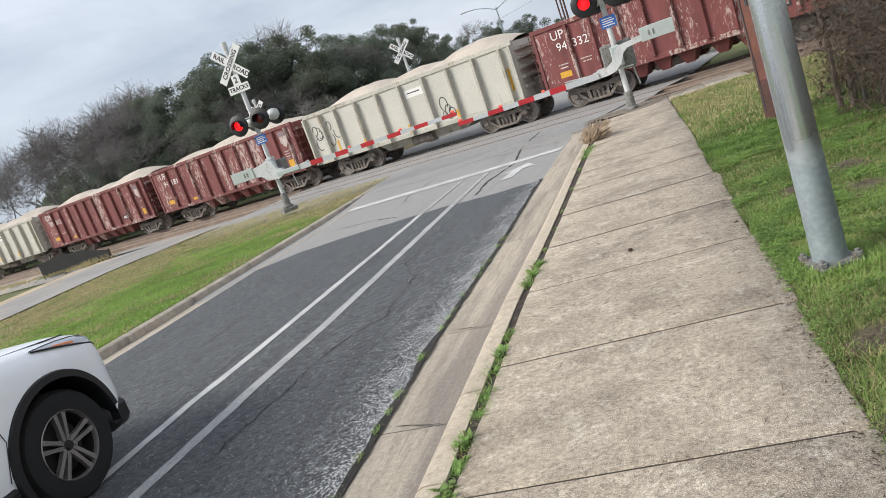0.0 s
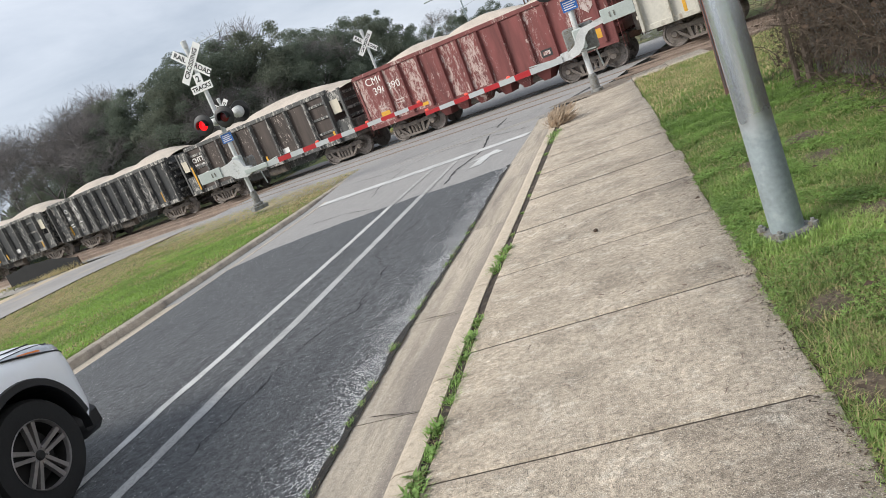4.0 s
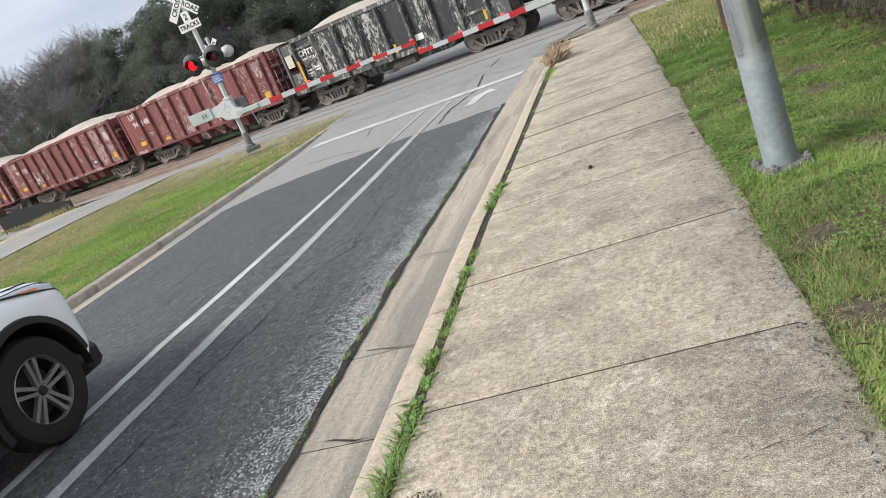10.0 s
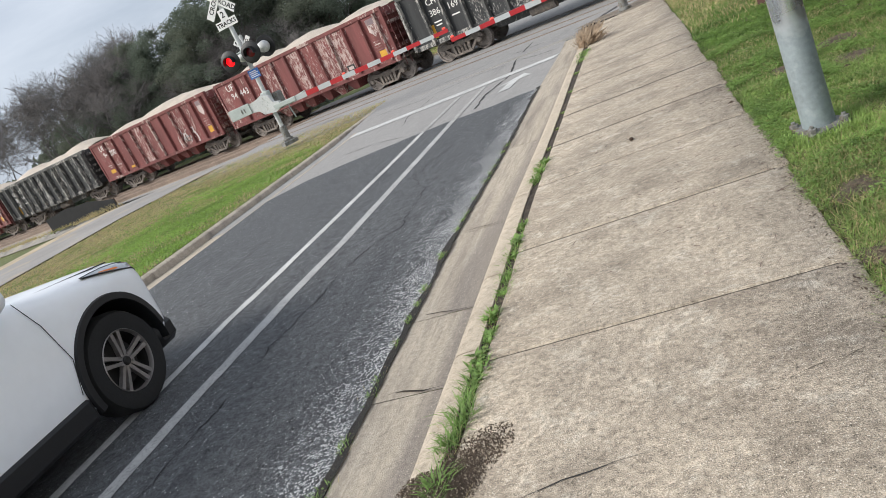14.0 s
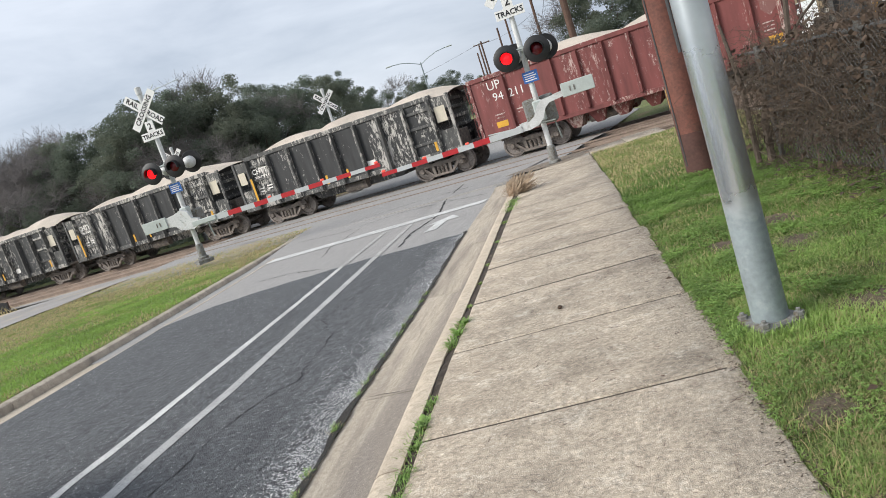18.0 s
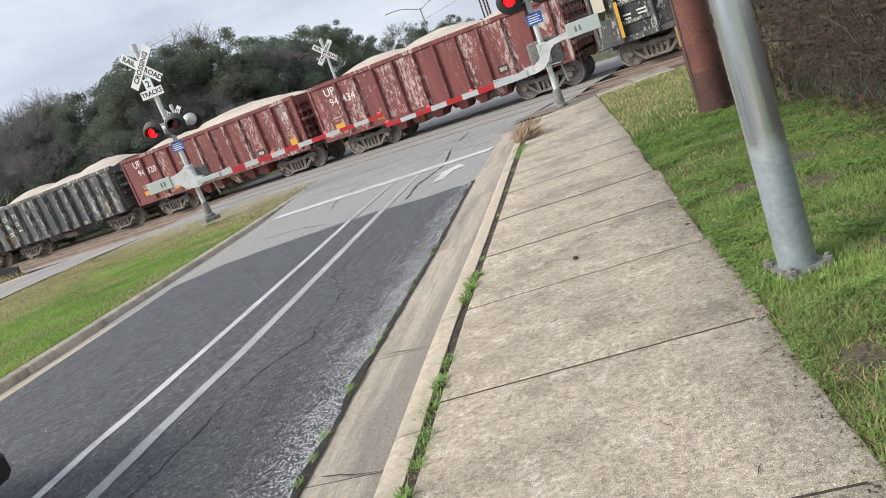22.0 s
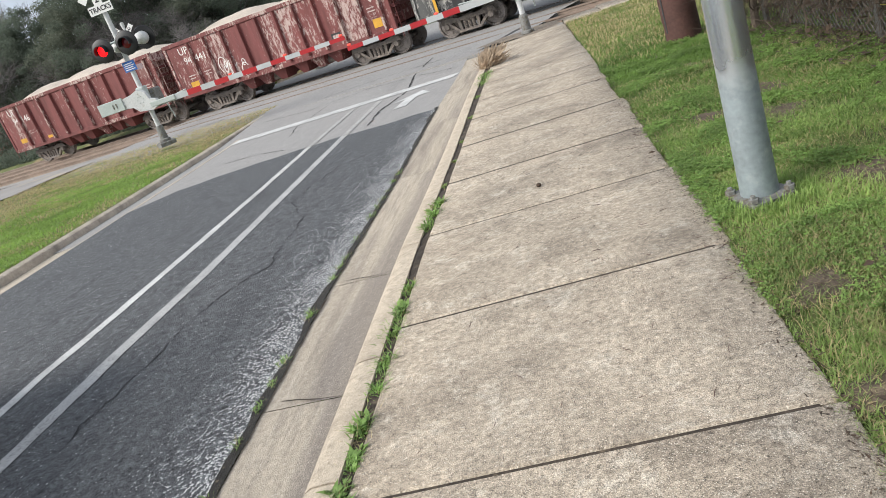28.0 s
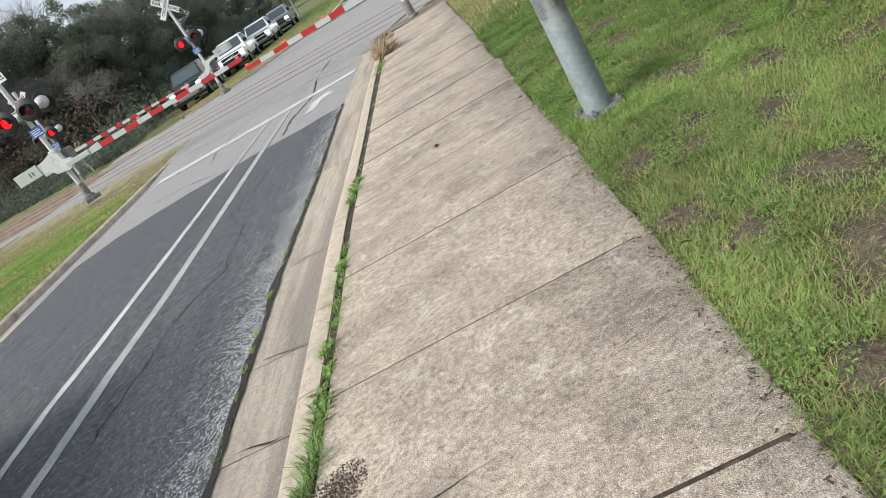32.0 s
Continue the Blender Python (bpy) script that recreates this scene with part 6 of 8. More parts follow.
# ---- trees ----
def limbs(g, p, d, L, r, depth, rnd, droop=0.0, spread=0.55, segs=3, tips=None, n=5):
    """Branches that fork and thin out."""
    for k in range(segs):
        q = p + d * (L / segs)
        g.tube(p, q, r, r * 0.86, n if depth > 1 else 3, False)
        p, r = q, r * 0.86
        d = (d + Vector((rnd.gauss(0, 0.13), rnd.gauss(0, 0.13), rnd.gauss(0.02 - droop, 0.1)))).normalized()
    if depth == 0:
        if tips is not None:
            tips.append(p)
        return
    for k in range(rnd.choice((2, 3)) if depth > 1 else 3):
        e = (d + Vector((rnd.gauss(0, spread), rnd.gauss(0, spread), rnd.gauss(0.05, spread * 0.6)))).normalized()
        limbs(g, p, e, L * rnd.uniform(0.6, 0.85), r * 0.72, depth - 1, rnd, droop, spread, segs, tips, n)


def leaf_cloud(centres, per, spread, size, rnd):
    g = Geo()
    for c, s in centres:
        for _ in range(int(per * s * s)):
            v = Vector((rnd.gauss(0, 1), rnd.gauss(0, 1), rnd.gauss(0, 1))).normalized() * s * spread * rnd.random() ** 0.45
            v.z *= 0.72
            p = c + v
            a = Vector((rnd.gauss(0, 1), rnd.gauss(0, 1), rnd.gauss(0, 0.6))).normalized() * size * rnd.uniform(0.6, 1.3)
            b = a.cross(Vector((rnd.gauss(0, 1), rnd.gauss(0, 1), rnd.gauss(0, 1)))).normalized() * size * rnd.uniform(0.4, 0.8)
            g.add([p - a, p - b * 0.8, p + a, p + b], [(0, 1, 2, 3)])
    return g


def evergreen(seed, h, w, leaf, label, size=0.062, per=1500):
    rnd = random.Random(seed)
    t = thing("oak_tree", None, label, "tree", "trees behind the railway")
    g, tips = Geo(), []
    limbs(g, Vector((0, 0, -0.2)), Vector((0, 0, 1)), h * 0.3, h * 0.03, 3, rnd, 0, 0.7, 3, tips, 7)
    part("trunk", g, "bark", t)
    cs = []
    for k in range(58):
        a, rr = rnd.uniform(0, 6.3), rnd.random() ** 0.6
        z = h * (0.16 + 0.74 * rnd.random())
        lim = w * (1.0 - 0.55 * ((z / h - 0.45) / 0.55) ** 2)
        cs.append((Vector((math.cos(a) * rr * lim, math.sin(a) * rr * lim, z)), rnd.uniform(0.35, 0.95) * h / 8))
    for k in range(9):
        a = rnd.uniform(0, 6.3)
        cs.append((Vector((math.cos(a) * w * 0.4, math.sin(a) * w * 0.4, h * rnd.uniform(0.86, 0.99))), rnd.uniform(0.25, 0.6) * h / 8))
    part("crown", leaf_cloud(cs, per, 1.15, size, rnd), leaf, t, "dense dull-green foliage")
    return t


def bare_tree(seed, h, label):
    rnd = random.Random(seed)
    t = thing("bare_tree", None, label, "tree", "trees behind the railway")
    g, g2 = Geo(), Geo()
    tips = []
    limbs(g, Vector((0, 0, -0.2)), Vector((rnd.gauss(0, 0.06), rnd.gauss(0, 0.06), 1)).normalized(), h * 0.3, h * 0.018, 4, rnd, 0, 0.5, 3, tips, 6)
    part("trunk", g, "bark_grey", t)
    for p in tips:
        for _ in range(10):
            limbs(g2, p, Vector((rnd.gauss(0, 0.7), rnd.gauss(0, 0.7), rnd.gauss(0.4, 0.5))).normalized(), h * 0.1, h * 0.0015, 1, rnd, 0, 0.6, 2, None, 3)
    ob = part("twig_crown", g2, "bark_grey", t, "fine leafless twigs")
    ob["kind"] = "stuff"
    return t


E1 = [evergreen(11, 8.0, 3.3, "leaf_dark", "dark green live oak behind the railway"), evergreen(12, 8.0, 2.8, "leaf_mid", "dull green cedar behind the railway"), evergreen(13, 8.0, 3.8, "leaf_dark", "broad dark live oak behind the railway")]
B1 = [bare_tree(21, 9.5, "leafless grey tree behind the railway"), bare_tree(22, 9.5, "bare winter tree with fine twigs"), bare_tree(23, 9.5, "leafless tree with grey limbs")]
placed = set()


def plant(pool, k, x, y, h, base):
    src = pool[k % len(pool)]
    m = pose(x, y, ground_z(x, y), 0, 0, (x * 77 + y * 31) % 360)
    if src in placed:
        ob = copy_thing(src, m)
    else:
        ob = src
        placed.add(ob)
        ob.matrix_basis = m
    s = h / base
    ob.scale = (s, s, s)


for k, (x, y, h) in enumerate([(-29.9, 47, 8.4), (-26.4, 45, 8.2), (-23.2, 44, 8.9), (-21.4, 47, 9.0), (-18.9, 45.5, 8.5), (-16.9, 46, 6.9), (-16.6, 52, 7.7), (-15.6, 57, 7.7), (-16.8, 63, 8.4), (-15.6, 69, 7.0), (-33.6, 49, 8.5), (-32.0, 45.5, 6.9), (-28.0, 49.5, 9.4), (-36.5, 52, 9.0), (-25, 50, 9.6), (-19.5, 55, 8.6), (-41, 56, 9.0), (-46.5, 60, 8.2), (-52, 63, 7.5), (-57, 66, 8.0), (-22.5, 58, 9.0), (-30, 57, 9.6), (-63, 70, 8.0)]):
    plant(E1, k, x, y, h, 8.0)
for k, (x, y, h) in enumerate([(-36.5, 48, 9.6), (-40.5, 50, 10.5), (-44.5, 51.5, 10.0), (-48.5, 53, 9.4), (-53, 55, 9.6), (-58, 57, 9.0), (-63, 58, 9.0), (-20.2, 43.2, 6.2), (-24.8, 43.4, 6.5), (-17.4, 48, 7.4), (-27.5, 44.2, 6.0), (-14.3, 76, 7.6), (-69, 60, 9), (-76, 63, 9.5), (-22.3, 48, 10.2), (-38.5, 54, 11.0), (-84, 66, 9), (-18.4, 42.4, 5.4), (-22.0, 42.6, 5.8), (-30.2, 44.4, 7.0), (-33.5, 44.9, 8.0), (-35.2, 46.2, 8.6), (-42.5, 49.0, 9.6), (-46.6, 50.5, 9.2)]):
    plant(B1, k, x, y, h, 9.5)
# trees to the right and beyond
for k, (x, y, h) in enumerate([(4.6, 57, 7.2), (7.2, 58, 9.2), (10.2, 60, 8.8), (13.0, 62, 7.0), (8.6, 57, 7.6), (11.6, 58.5, 7.0), (-24, 125, 8.0), (-19, 122, 9.2), (-14, 124, 8.6), (-9.5, 128, 6.4), (-29, 120, 9.0), (17, 75, 9.0), (24, 85, 9.0), (2, 130, 6.5), (9, 125, 8.0), (-4, 150, 7.0)]):
    plant(E1, k + 1, x, y, h, 8.0)
plant(B1, 1, 6.0, 61, 9.0, 9.5)


def brush_belt():
    """Undergrowth at the foot of the trees."""
    rnd = random.Random(31)
    for name, material, label, n, pick in (("undergrowth", "leaf_dark", "dark undergrowth at the foot of the trees", 80000, 0), ("russet_brush", "leaf_red", "russet winter brush among the trees", 16000, 1)):
        g = Geo()
        for _ in range(n):
            if pick == 0:
                u = rnd.uniform(-95, -14.5)
                w = -3.2 - 7.5 * rnd.random() ** 1.2
                hh = (0.5 - 0.28 * (w + 3.2)) * rnd.random() ** 1.2 * (0.6 + 0.4 * math.sin(u * 0.7) ** 2)
            else:
                u = rnd.choice((-24, -28, -33, -38, -55, -62, -70)) + rnd.gauss(0, 2.2)
                w = rnd.uniform(-11, -6.0)
                hh = 3.2 * rnd.random()
            p = C0 + TD * u + TN * w
            if p.x > -14.6:
                continue
            p = Vector((p.x, p.y, ground_z(p.x, p.y) + hh))
            s = rnd.uniform(0.05, 0.12)
            a, b = Vector((rnd.gauss(0, 1), rnd.gauss(0, 1), rnd.gauss(0, 1))).normalized() * s, Vector((rnd.gauss(0, 1), rnd.gauss(0, 1), rnd.gauss(0, 1))).normalized() * s * 0.6
            g.add([p - a, p - b, p + a, p + b], [(0, 1, 2, 3)])
        solid(name, g, material, label, "brush", kind="stuff")
    # far woods that close the horizon
    g = Geo()
    for _ in range(30000):
        a = rnd.uniform(-1.35, 1.35)
        r = rnd.uniform(170, 230)
        x, y = r * math.sin(a), r * math.cos(a)
        if -12 < x < 10 and y > 0:
            continue
        z = -1 - 0.0095 * max(-300, min(300, x)) + 8.5 * rnd.random() ** 0.8 * (0.75 + 0.25 * math.sin(a * 23) * math.sin(a * 57))
        s = rnd.uniform(0.5, 1.1)
        p = Vector((x, y, z))
        d, b = Vector((rnd.gauss(0, 1), rnd.gauss(0, 1), rnd.gauss(0, 1))).normalized() * s, Vector((rnd.gauss(0, 1), rnd.gauss(0, 1), rnd.gauss(0, 1))).normalized() * s * 0.7
        g.add([p - d, p - b, p + d, p + b], [(0, 1, 2, 3)])
    solid("far_woods", g, "leaf_mid", "distant grey-green woods", "woods", kind="stuff")


brush_belt()

# overhanging leafless tree by the fence
ov = thing("bare_tree", pose(4.25, 8.0, H(4.25, 8)), "leafless tree leaning over the vine-covered fence", "tree")
rnd0 = random.Random(77)
g = Geo()
limbs(g, Vector((0, 0, -0.1)), Vector((0.1, -0.05, 1)).normalized(), 2.2, 0.06, 4, rnd0, 0.02, 0.6, 4, None, 6)
limbs(g, Vector((0.1, -0.3, 1.4)), Vector((0.2, -0.9, 0.5)).normalized(), 1.6, 0.035, 3, rnd0, 0.05, 0.5, 4, None, 5)
part("trunk", g, "bark", ov)
st2 = thing("bare_tree", pose(3.15, 8.45, H(3.15, 8.45)), "thin leafless tree arching up at the end of the fence", "tree")
g = Geo()
rnd1 = random.Random(78)
stem = [(0, 0, -0.1), (0.03, 0.02, 0.45), (0.2, 0.08, 0.8), (0.5, 0.14, 1.2), (0.6, 0.14, 1.95), (0.95, 0.0, 2.6), (1.5, -0.3, 2.95)]
for k, (p, q) in enumerate(zip(stem, stem[1:])):
    g.tube(p, q, 0.045 - 0.005 * k, 0.04 - 0.005 * k, 7)
for k in (3, 4, 5, 6):
    limbs(g, Vector(stem[k]), Vector((rnd1.gauss(0.3, 0.5), rnd1.gauss(-0.3, 0.4), 0.6)).normalized(), 0.9, 0.018, 2, rnd1, 0.05, 0.5, 3, None, 4)
part("trunk", g, "bark", st2)
sp = thing("sapling", pose(3.05, 8.6, H(3.05, 8.6)), "thin dark trunk at the end of the fence", "tree")
part("trunk", Geo().tube((0, 0, -0.1), (0.02, 0.02, 0.9), 0.035, 0.028, 7).tube((0.02, 0.02, 0.9), (-0.05, 0.05, 1.6), 0.028, 0.015, 6), "bark", sp)


# ---- grass, weeds and small debris ----
def blades(name, n, area, material, label, height, width, density=None, seed=1, lean=0.5):
    """Loose blades over an area: (x0, x1, y0, y1)."""
    r = np.random.default_rng(seed)
    v, f = [], []
    x0, x1, y0, y1 = area
    count = 0
    while count < n:
        x, y = float(r.uniform(x0, x1)), float(y0 + (y1 - y0) * r.random() ** 1.35)
        if density is not None and r.random() > density(x, y):
            continue
        count += 1
        z = H(x, y) - 0.03
        h, w = float(height * r.uniform(0.45, 1.25)), float(width * r.uniform(0.6, 1.3))
        t = float(r.uniform(0, 6.283))
        c, s = math.cos(t), math.sin(t)
        l = h * lean * float(r.uniform(0.3, 1.4))
        k = len(v)
        v += [(x - s * w, y + c * w, z), (x + s * w, y - c * w, z), (x + c * l * 0.4 - s * w * 0.7, y + s * l * 0.4 + c * w * 0.7, z + h * 0.65), (x + c * l * 0.4 + s * w * 0.7, y + s * l * 0.4 - c * w * 0.7, z + h * 0.65), (x + c * l, y + s * l, z + h)]
        f += [(k, k + 1, k + 3, k + 2), (k + 2, k + 3, k + 4)]
    me = bpy.data.meshes.new(name)
    me.from_pydata(v, [], f)
    me.materials.append(M[material])
    return solid(name, me, material, label, "grass", kind="stuff")


SPOTS = [(2.3, 4.84, 0.2), (2.28, 3.43, 0.18), (1.7, 2.48, 0.13), (1.91, 5.24, 0.13), (1.65, 1.78, 0.14), (2.04, 2.6, 0.12), (2.75, 1.9, 0.2), (3.05, 2.5, 0.18), (2.5, 0.75, 0.22), (1.72, 0.6, 0.12), (2.95, 1.2, 0.16), (2.35, 5.6, 0.2), (2.3, 2.3, 0.14), (2.2, 1.55, 0.2), (1.8, 1.45, 0.12), (2.05, 1.05, 0.2), (2.7, 3.6, 0.14), (2.55, 2.9, 0.16), (1.95, 2.35, 0.1)]


def lawn(x, y):
    edge = 1.485 + 0.03 * noise.noise((y * 2.1, 0.0, 5.0)) + 0.03 * noise.noise((y * 9.0, 0.0, 7.0))
    if x < edge or (abs(x - 1.765) < 0.13 and abs(y - 3.45) < 0.13):
        return 0.0
    b = noise.noise((x * 1.7, y * 1.7, 3.0)) + 0.6 * noise.noise((x * 5.5, y * 5.5, 6.0))
    d = max(0.12, min(1.0, 0.8 + 1.0 * b))
    d *= 1 - 0.7 * smooth_step(8.5, 13.0, y)
    for cx, cy, r in SPOTS:
        q = ((x - cx) ** 2 + ((y - cy) / 1.3) ** 2) / (r * r)
        d *= 1 - 0.9 * math.exp(-q * 1.6)
    return d


def round_pole(x, y):
    d = math.hypot(x - 1.765, y - 3.45)
    return 1.0 if 0.13 < d < 0.25 and x > 1.5 else 0.0


def dry_verge(x, y):
    return 0.0 if x < 1.52 else smooth_step(8.0, 12.5, y)


blades("lawn", 200000, (1.42, 3.5, -0.4, 5.0), "blade", "short green lawn with clover and bare spots", 0.036, 0.0021, lawn, 2, 1.1)
blades("lawn", 120000, (1.42, 3.9, 4.2, 14.0), "blade_lush", "lush short verge grass", 0.032, 0.0034, lawn, 3, 0.9)
blades("lawn", 1500, (1.49, 2.04, 3.15, 3.75), "blade", "longer grass round the foot of the pole", 0.055, 0.0026, round_pole, 22, 0.7)
blades("dry_grass", 55000, (1.4, 3.6, -0.5, 7.5), "blade_dry", "straw-coloured dry blades in the lawn", 0.034, 0.0018, lawn, 14, 1.8)
blades("dry_grass", 26000, (1.5, 3.6, -0.8, 3.0), "blade_dry", "straw and brown thatch in the near lawn", 0.03, 0.002, lawn, 15, 1.8)
blades("dry_grass", 26000, (1.45, 4.8, 8.0, 17.5), "blade_dry", "straw-coloured dry grass", 0.055, 0.005, dry_verge, 4, 0.9)
blades("verge_grass", 22000, (1.45, 4.8, 8.5, 17.5), "blade_lush", "green grass between the straw", 0.05, 0.005, dry_verge, 24, 0.9)


def median_here(x, y):
    u, w = track_uw(x, y)
    return far_lane_near(y) + 0.1 < x < kerb_left(y) - 0.14 and w > nose(u) + 0.05 and y < 25


def median_green(x, y):
    if not median_here(x, y):
        return 0.0
    wild = 1.2 * noise.noise((x * 0.5, y * 0.5, 4.0))
    return min(1.0, max(0.25, 0.72 + 1.1 * noise.noise((x * 0.8, y * 0.8, 14.0)))) * smooth_step(11.2, 14.2, track_uw(x, y)[1] + wild) * smooth_step(6.2, 3.2, kerb_left(y) - x + wild) + 0.03


def median_dry(x, y):
    if not median_here(x, y):
        return 0.0
    return 1.02 - median_green(x, y)


blades("median_grass", 60000, (-22, -6.0, 4.0, 24.0), "blade_bright", "bright green grass on the median", 0.045, 0.008, median_green, 5, 1.2)
blades("median_dry_grass", 60000, (-22, -6.0, 6.0, 24.0), "blade_dry", "straw-coloured dry grass on the median", 0.042, 0.007, median_dry, 6, 1.2)


def clover(seed, n, area, size):
    r = random.Random(seed)
    g = Geo()
    for _ in range(n):
        x, y = r.uniform(area[0], area[1]), r.uniform(area[2], area[3])
        if r.random() > lawn(x, y) or noise.noise((x * 2.3, y * 2.3, 17)) < 0.05:
            continue
        z = H(x, y) + r.uniform(-0.015, 0.02)
        for k in range(3):
            t = r.uniform(0, 6.3) + 2.1 * k
            c, s, L = math.cos(t), math.sin(t), size * r.uniform(0.004, 0.011)
            g.add([(x, y, z), (x + c * L - s * L * 0.5, y + s * L + c * L * 0.5, z + 0.006), (x + c * L * 1.5, y + s * L * 1.5, z + 0.002), (x + c * L + s * L * 0.5, y + s * L - c * L * 0.5, z + 0.006)], [(0, 1, 2, 3)])
    solid("clover", g, "clover", "low clover leaves among the lawn", "grass", kind="stuff")


clover(8, 34000, (1.48, 3.4, -0.6, 5.0), 1.0)
clover(28, 52000, (1.48, 3.7, 3.0, 9.5), 1.5)


def weed_clump(x, y, r, h, n, seed, broad=False, low=0.0):
    rnd = random.Random(seed)
    z = H(x, y) - 0.02 - low
    t = thing("weed", pose(x, y, z), "tuft of green weeds in the kerb joint", "weed", "weeds along the kerb")
    g = Geo()
    for _ in range(n):
        a = rnd.uniform(0, 6.3)
        d = rnd.random() * r
        bx, by = math.cos(a) * d * 0.4, math.sin(a) * d
        t2 = rnd.uniform(0, 6.3)
        c, s = math.cos(t2), math.sin(t2)
        L = (0.55 if broad else 0.8) * h * rnd.uniform(0.3, 1.2)
        out = L * rnd.uniform(0.4, 1.5)
        w = (0.0085 if broad and rnd.random() < 0.4 else 0.0026) * rnd.uniform(0.6, 1.4)
        g.add([(bx - s * w * 0.5, by + c * w * 0.5, 0), (bx + s * w * 0.5, by - c * w * 0.5, 0), (bx + c * out * 0.5 + s * w, by + s * out * 0.5 - c * w, L * 0.6), (bx + c * out * 0.5 - s * w, by + s * out * 0.5 + c * w, L * 0.6), (bx + c * out, by + s * out, L * 0.75)], [(0, 1, 2, 3), (3, 2, 4)])
    part("leaves", g, "weed", t)
    g = Geo()
    for _ in range(n // 4):
        bx, by, a = rnd.gauss(0, r * 0.3), rnd.gauss(0, r * 0.6), rnd.uniform(0, 6.3)
        L, c, s = h * rnd.uniform(0.4, 1.0), math.cos(a), math.sin(a)
        g.add([(bx - s * 0.002, by + c * 0.002, 0.0), (bx + s * 0.002, by - c * 0.002, 0.0), (bx + c * L, by + s * L, 0.02 + L * rnd.uniform(0.0, 0.5))], [(0, 1, 2)])
    ob = part("dry_straw", g, "blade_dry", t, "dry straw wisps")
    ob["kind"] = "stuff"


rw = random.Random(6)
for k, (y, r, h, broad) in enumerate([(0.15, 0.12, 0.1, False), (0.42, 0.1, 0.09, True), (0.72, 0.13, 0.13, False), (0.98, 0.08, 0.1, False), (1.22, 0.1, 0.09, False), (1.36, 0.12, 0.11, False), (1.55, 0.1, 0.08, False), (1.72, 0.12, 0.1, True), (1.85, 0.09, 0.08, True), (2.05, 0.08, 0.07, True), (2.25, 0.09, 0.1, True), (2.5, 0.1, 0.05, False), (2.72, 0.14, 0.06, False), (3.0, 0.16, 0.06, False), (3.22, 0.1, 0.08, True), (3.5, 0.1, 0.05, False), (4.5, 0.12, 0.08, False), (4.75, 0.12, 0.09, True), (5.0, 0.13, 0.1, True), (5.5, 0.06, 0.03, False), (6.3, 0.04, 0.03, False), (7.1, 0.08, 0.03, False), (8.4, 0.1, 0.04, False), (9.9, 0.12, 0.05, False), (11.2, 0.3, 0.08, False), (11.7, 0.35, 0.1, False), (12.2, 0.3, 0.1, False)]):
    weed_clump(-0.07 + rw.uniform(-0.02, 0.02), y, r, h, 150, 100 + k, broad)
for k in range(24):
    weed_clump(GUT - 0.025, 0.4 + 0.3 * k + rw.uniform(-0.2, 0.2), rw.uniform(0.04, 0.13), rw.uniform(0.03, 0.055), 34, 300 + k, False, 0.115)

tuft = thing("bunchgrass", pose(-0.1, 13.3, H(-0.1, 13.3) - 0.03), "dead russet bunchgrass at the end of the kerb", "grass clump")
rt = random.Random(9)
g = Geo()
for _ in range(620):
    a, d = rt.uniform(0, 6.3), rt.random() ** 0.7 * 0.16
    bx, by = math.cos(a) * d * 0.8, math.sin(a) * d * 1.3
    L, t = 0.8 * rt.uniform(0.12, 0.5) * rt.random() ** 0.3, rt.uniform(0, 6.3)
    ox, oy = bx * 0.6 + rt.gauss(0.07, 0.1), by * 0.6 + rt.gauss(0, 0.09)
    w = 0.003
    g.add([(bx - w, by, 0), (bx + w, by, 0), (bx + ox * 0.5 + w, by + oy * 0.5, L * 0.7), (bx + ox + 0.05, by + oy, L)], [(0, 1, 2), (0, 2, 3)])
part("foliage", g, "tuft", tuft)

# soil in the joint between kerb and slabs, and along the asphalt's edge
g, g2 = Geo(), Geo()
for i in range(240):
    y = -4 + 0.08 * i
    for dx in (kerb_right(y) + 0.145, -0.038):
        g.v.append((dx + rw.uniform(-0.008, 0.008), y, H(0, y) - 0.012 + rw.uniform(-0.006, 0.006)))
    wide = 0.016 + 0.05 * max(0.0, 0.4 + noise.noise((y * 1.9, 2.0, 9.0)))
    for dx in (-wide, 0.014):
        g2.v.append((gut(y) + dx + rw.uniform(-0.009, 0.008), y, H(0, y) + road_drop(y) + 0.012 + rw.uniform(0, 0.006)))
g.f = [(2 * i, 2 * i + 1, 2 * i + 3, 2 * i + 2) for i in range(239)]
g2.f = [(2 * i, 2 * i + 1, 2 * i + 3, 2 * i + 2) for i in range(190)]
solid("joint_soil", g, "joint_dirt", "dark soil in the kerb joint", "soil", kind="stuff")
solid("edge_soil", g2, "black_grit", "dark grit along the edge of the asphalt", "soil", kind="stuff")


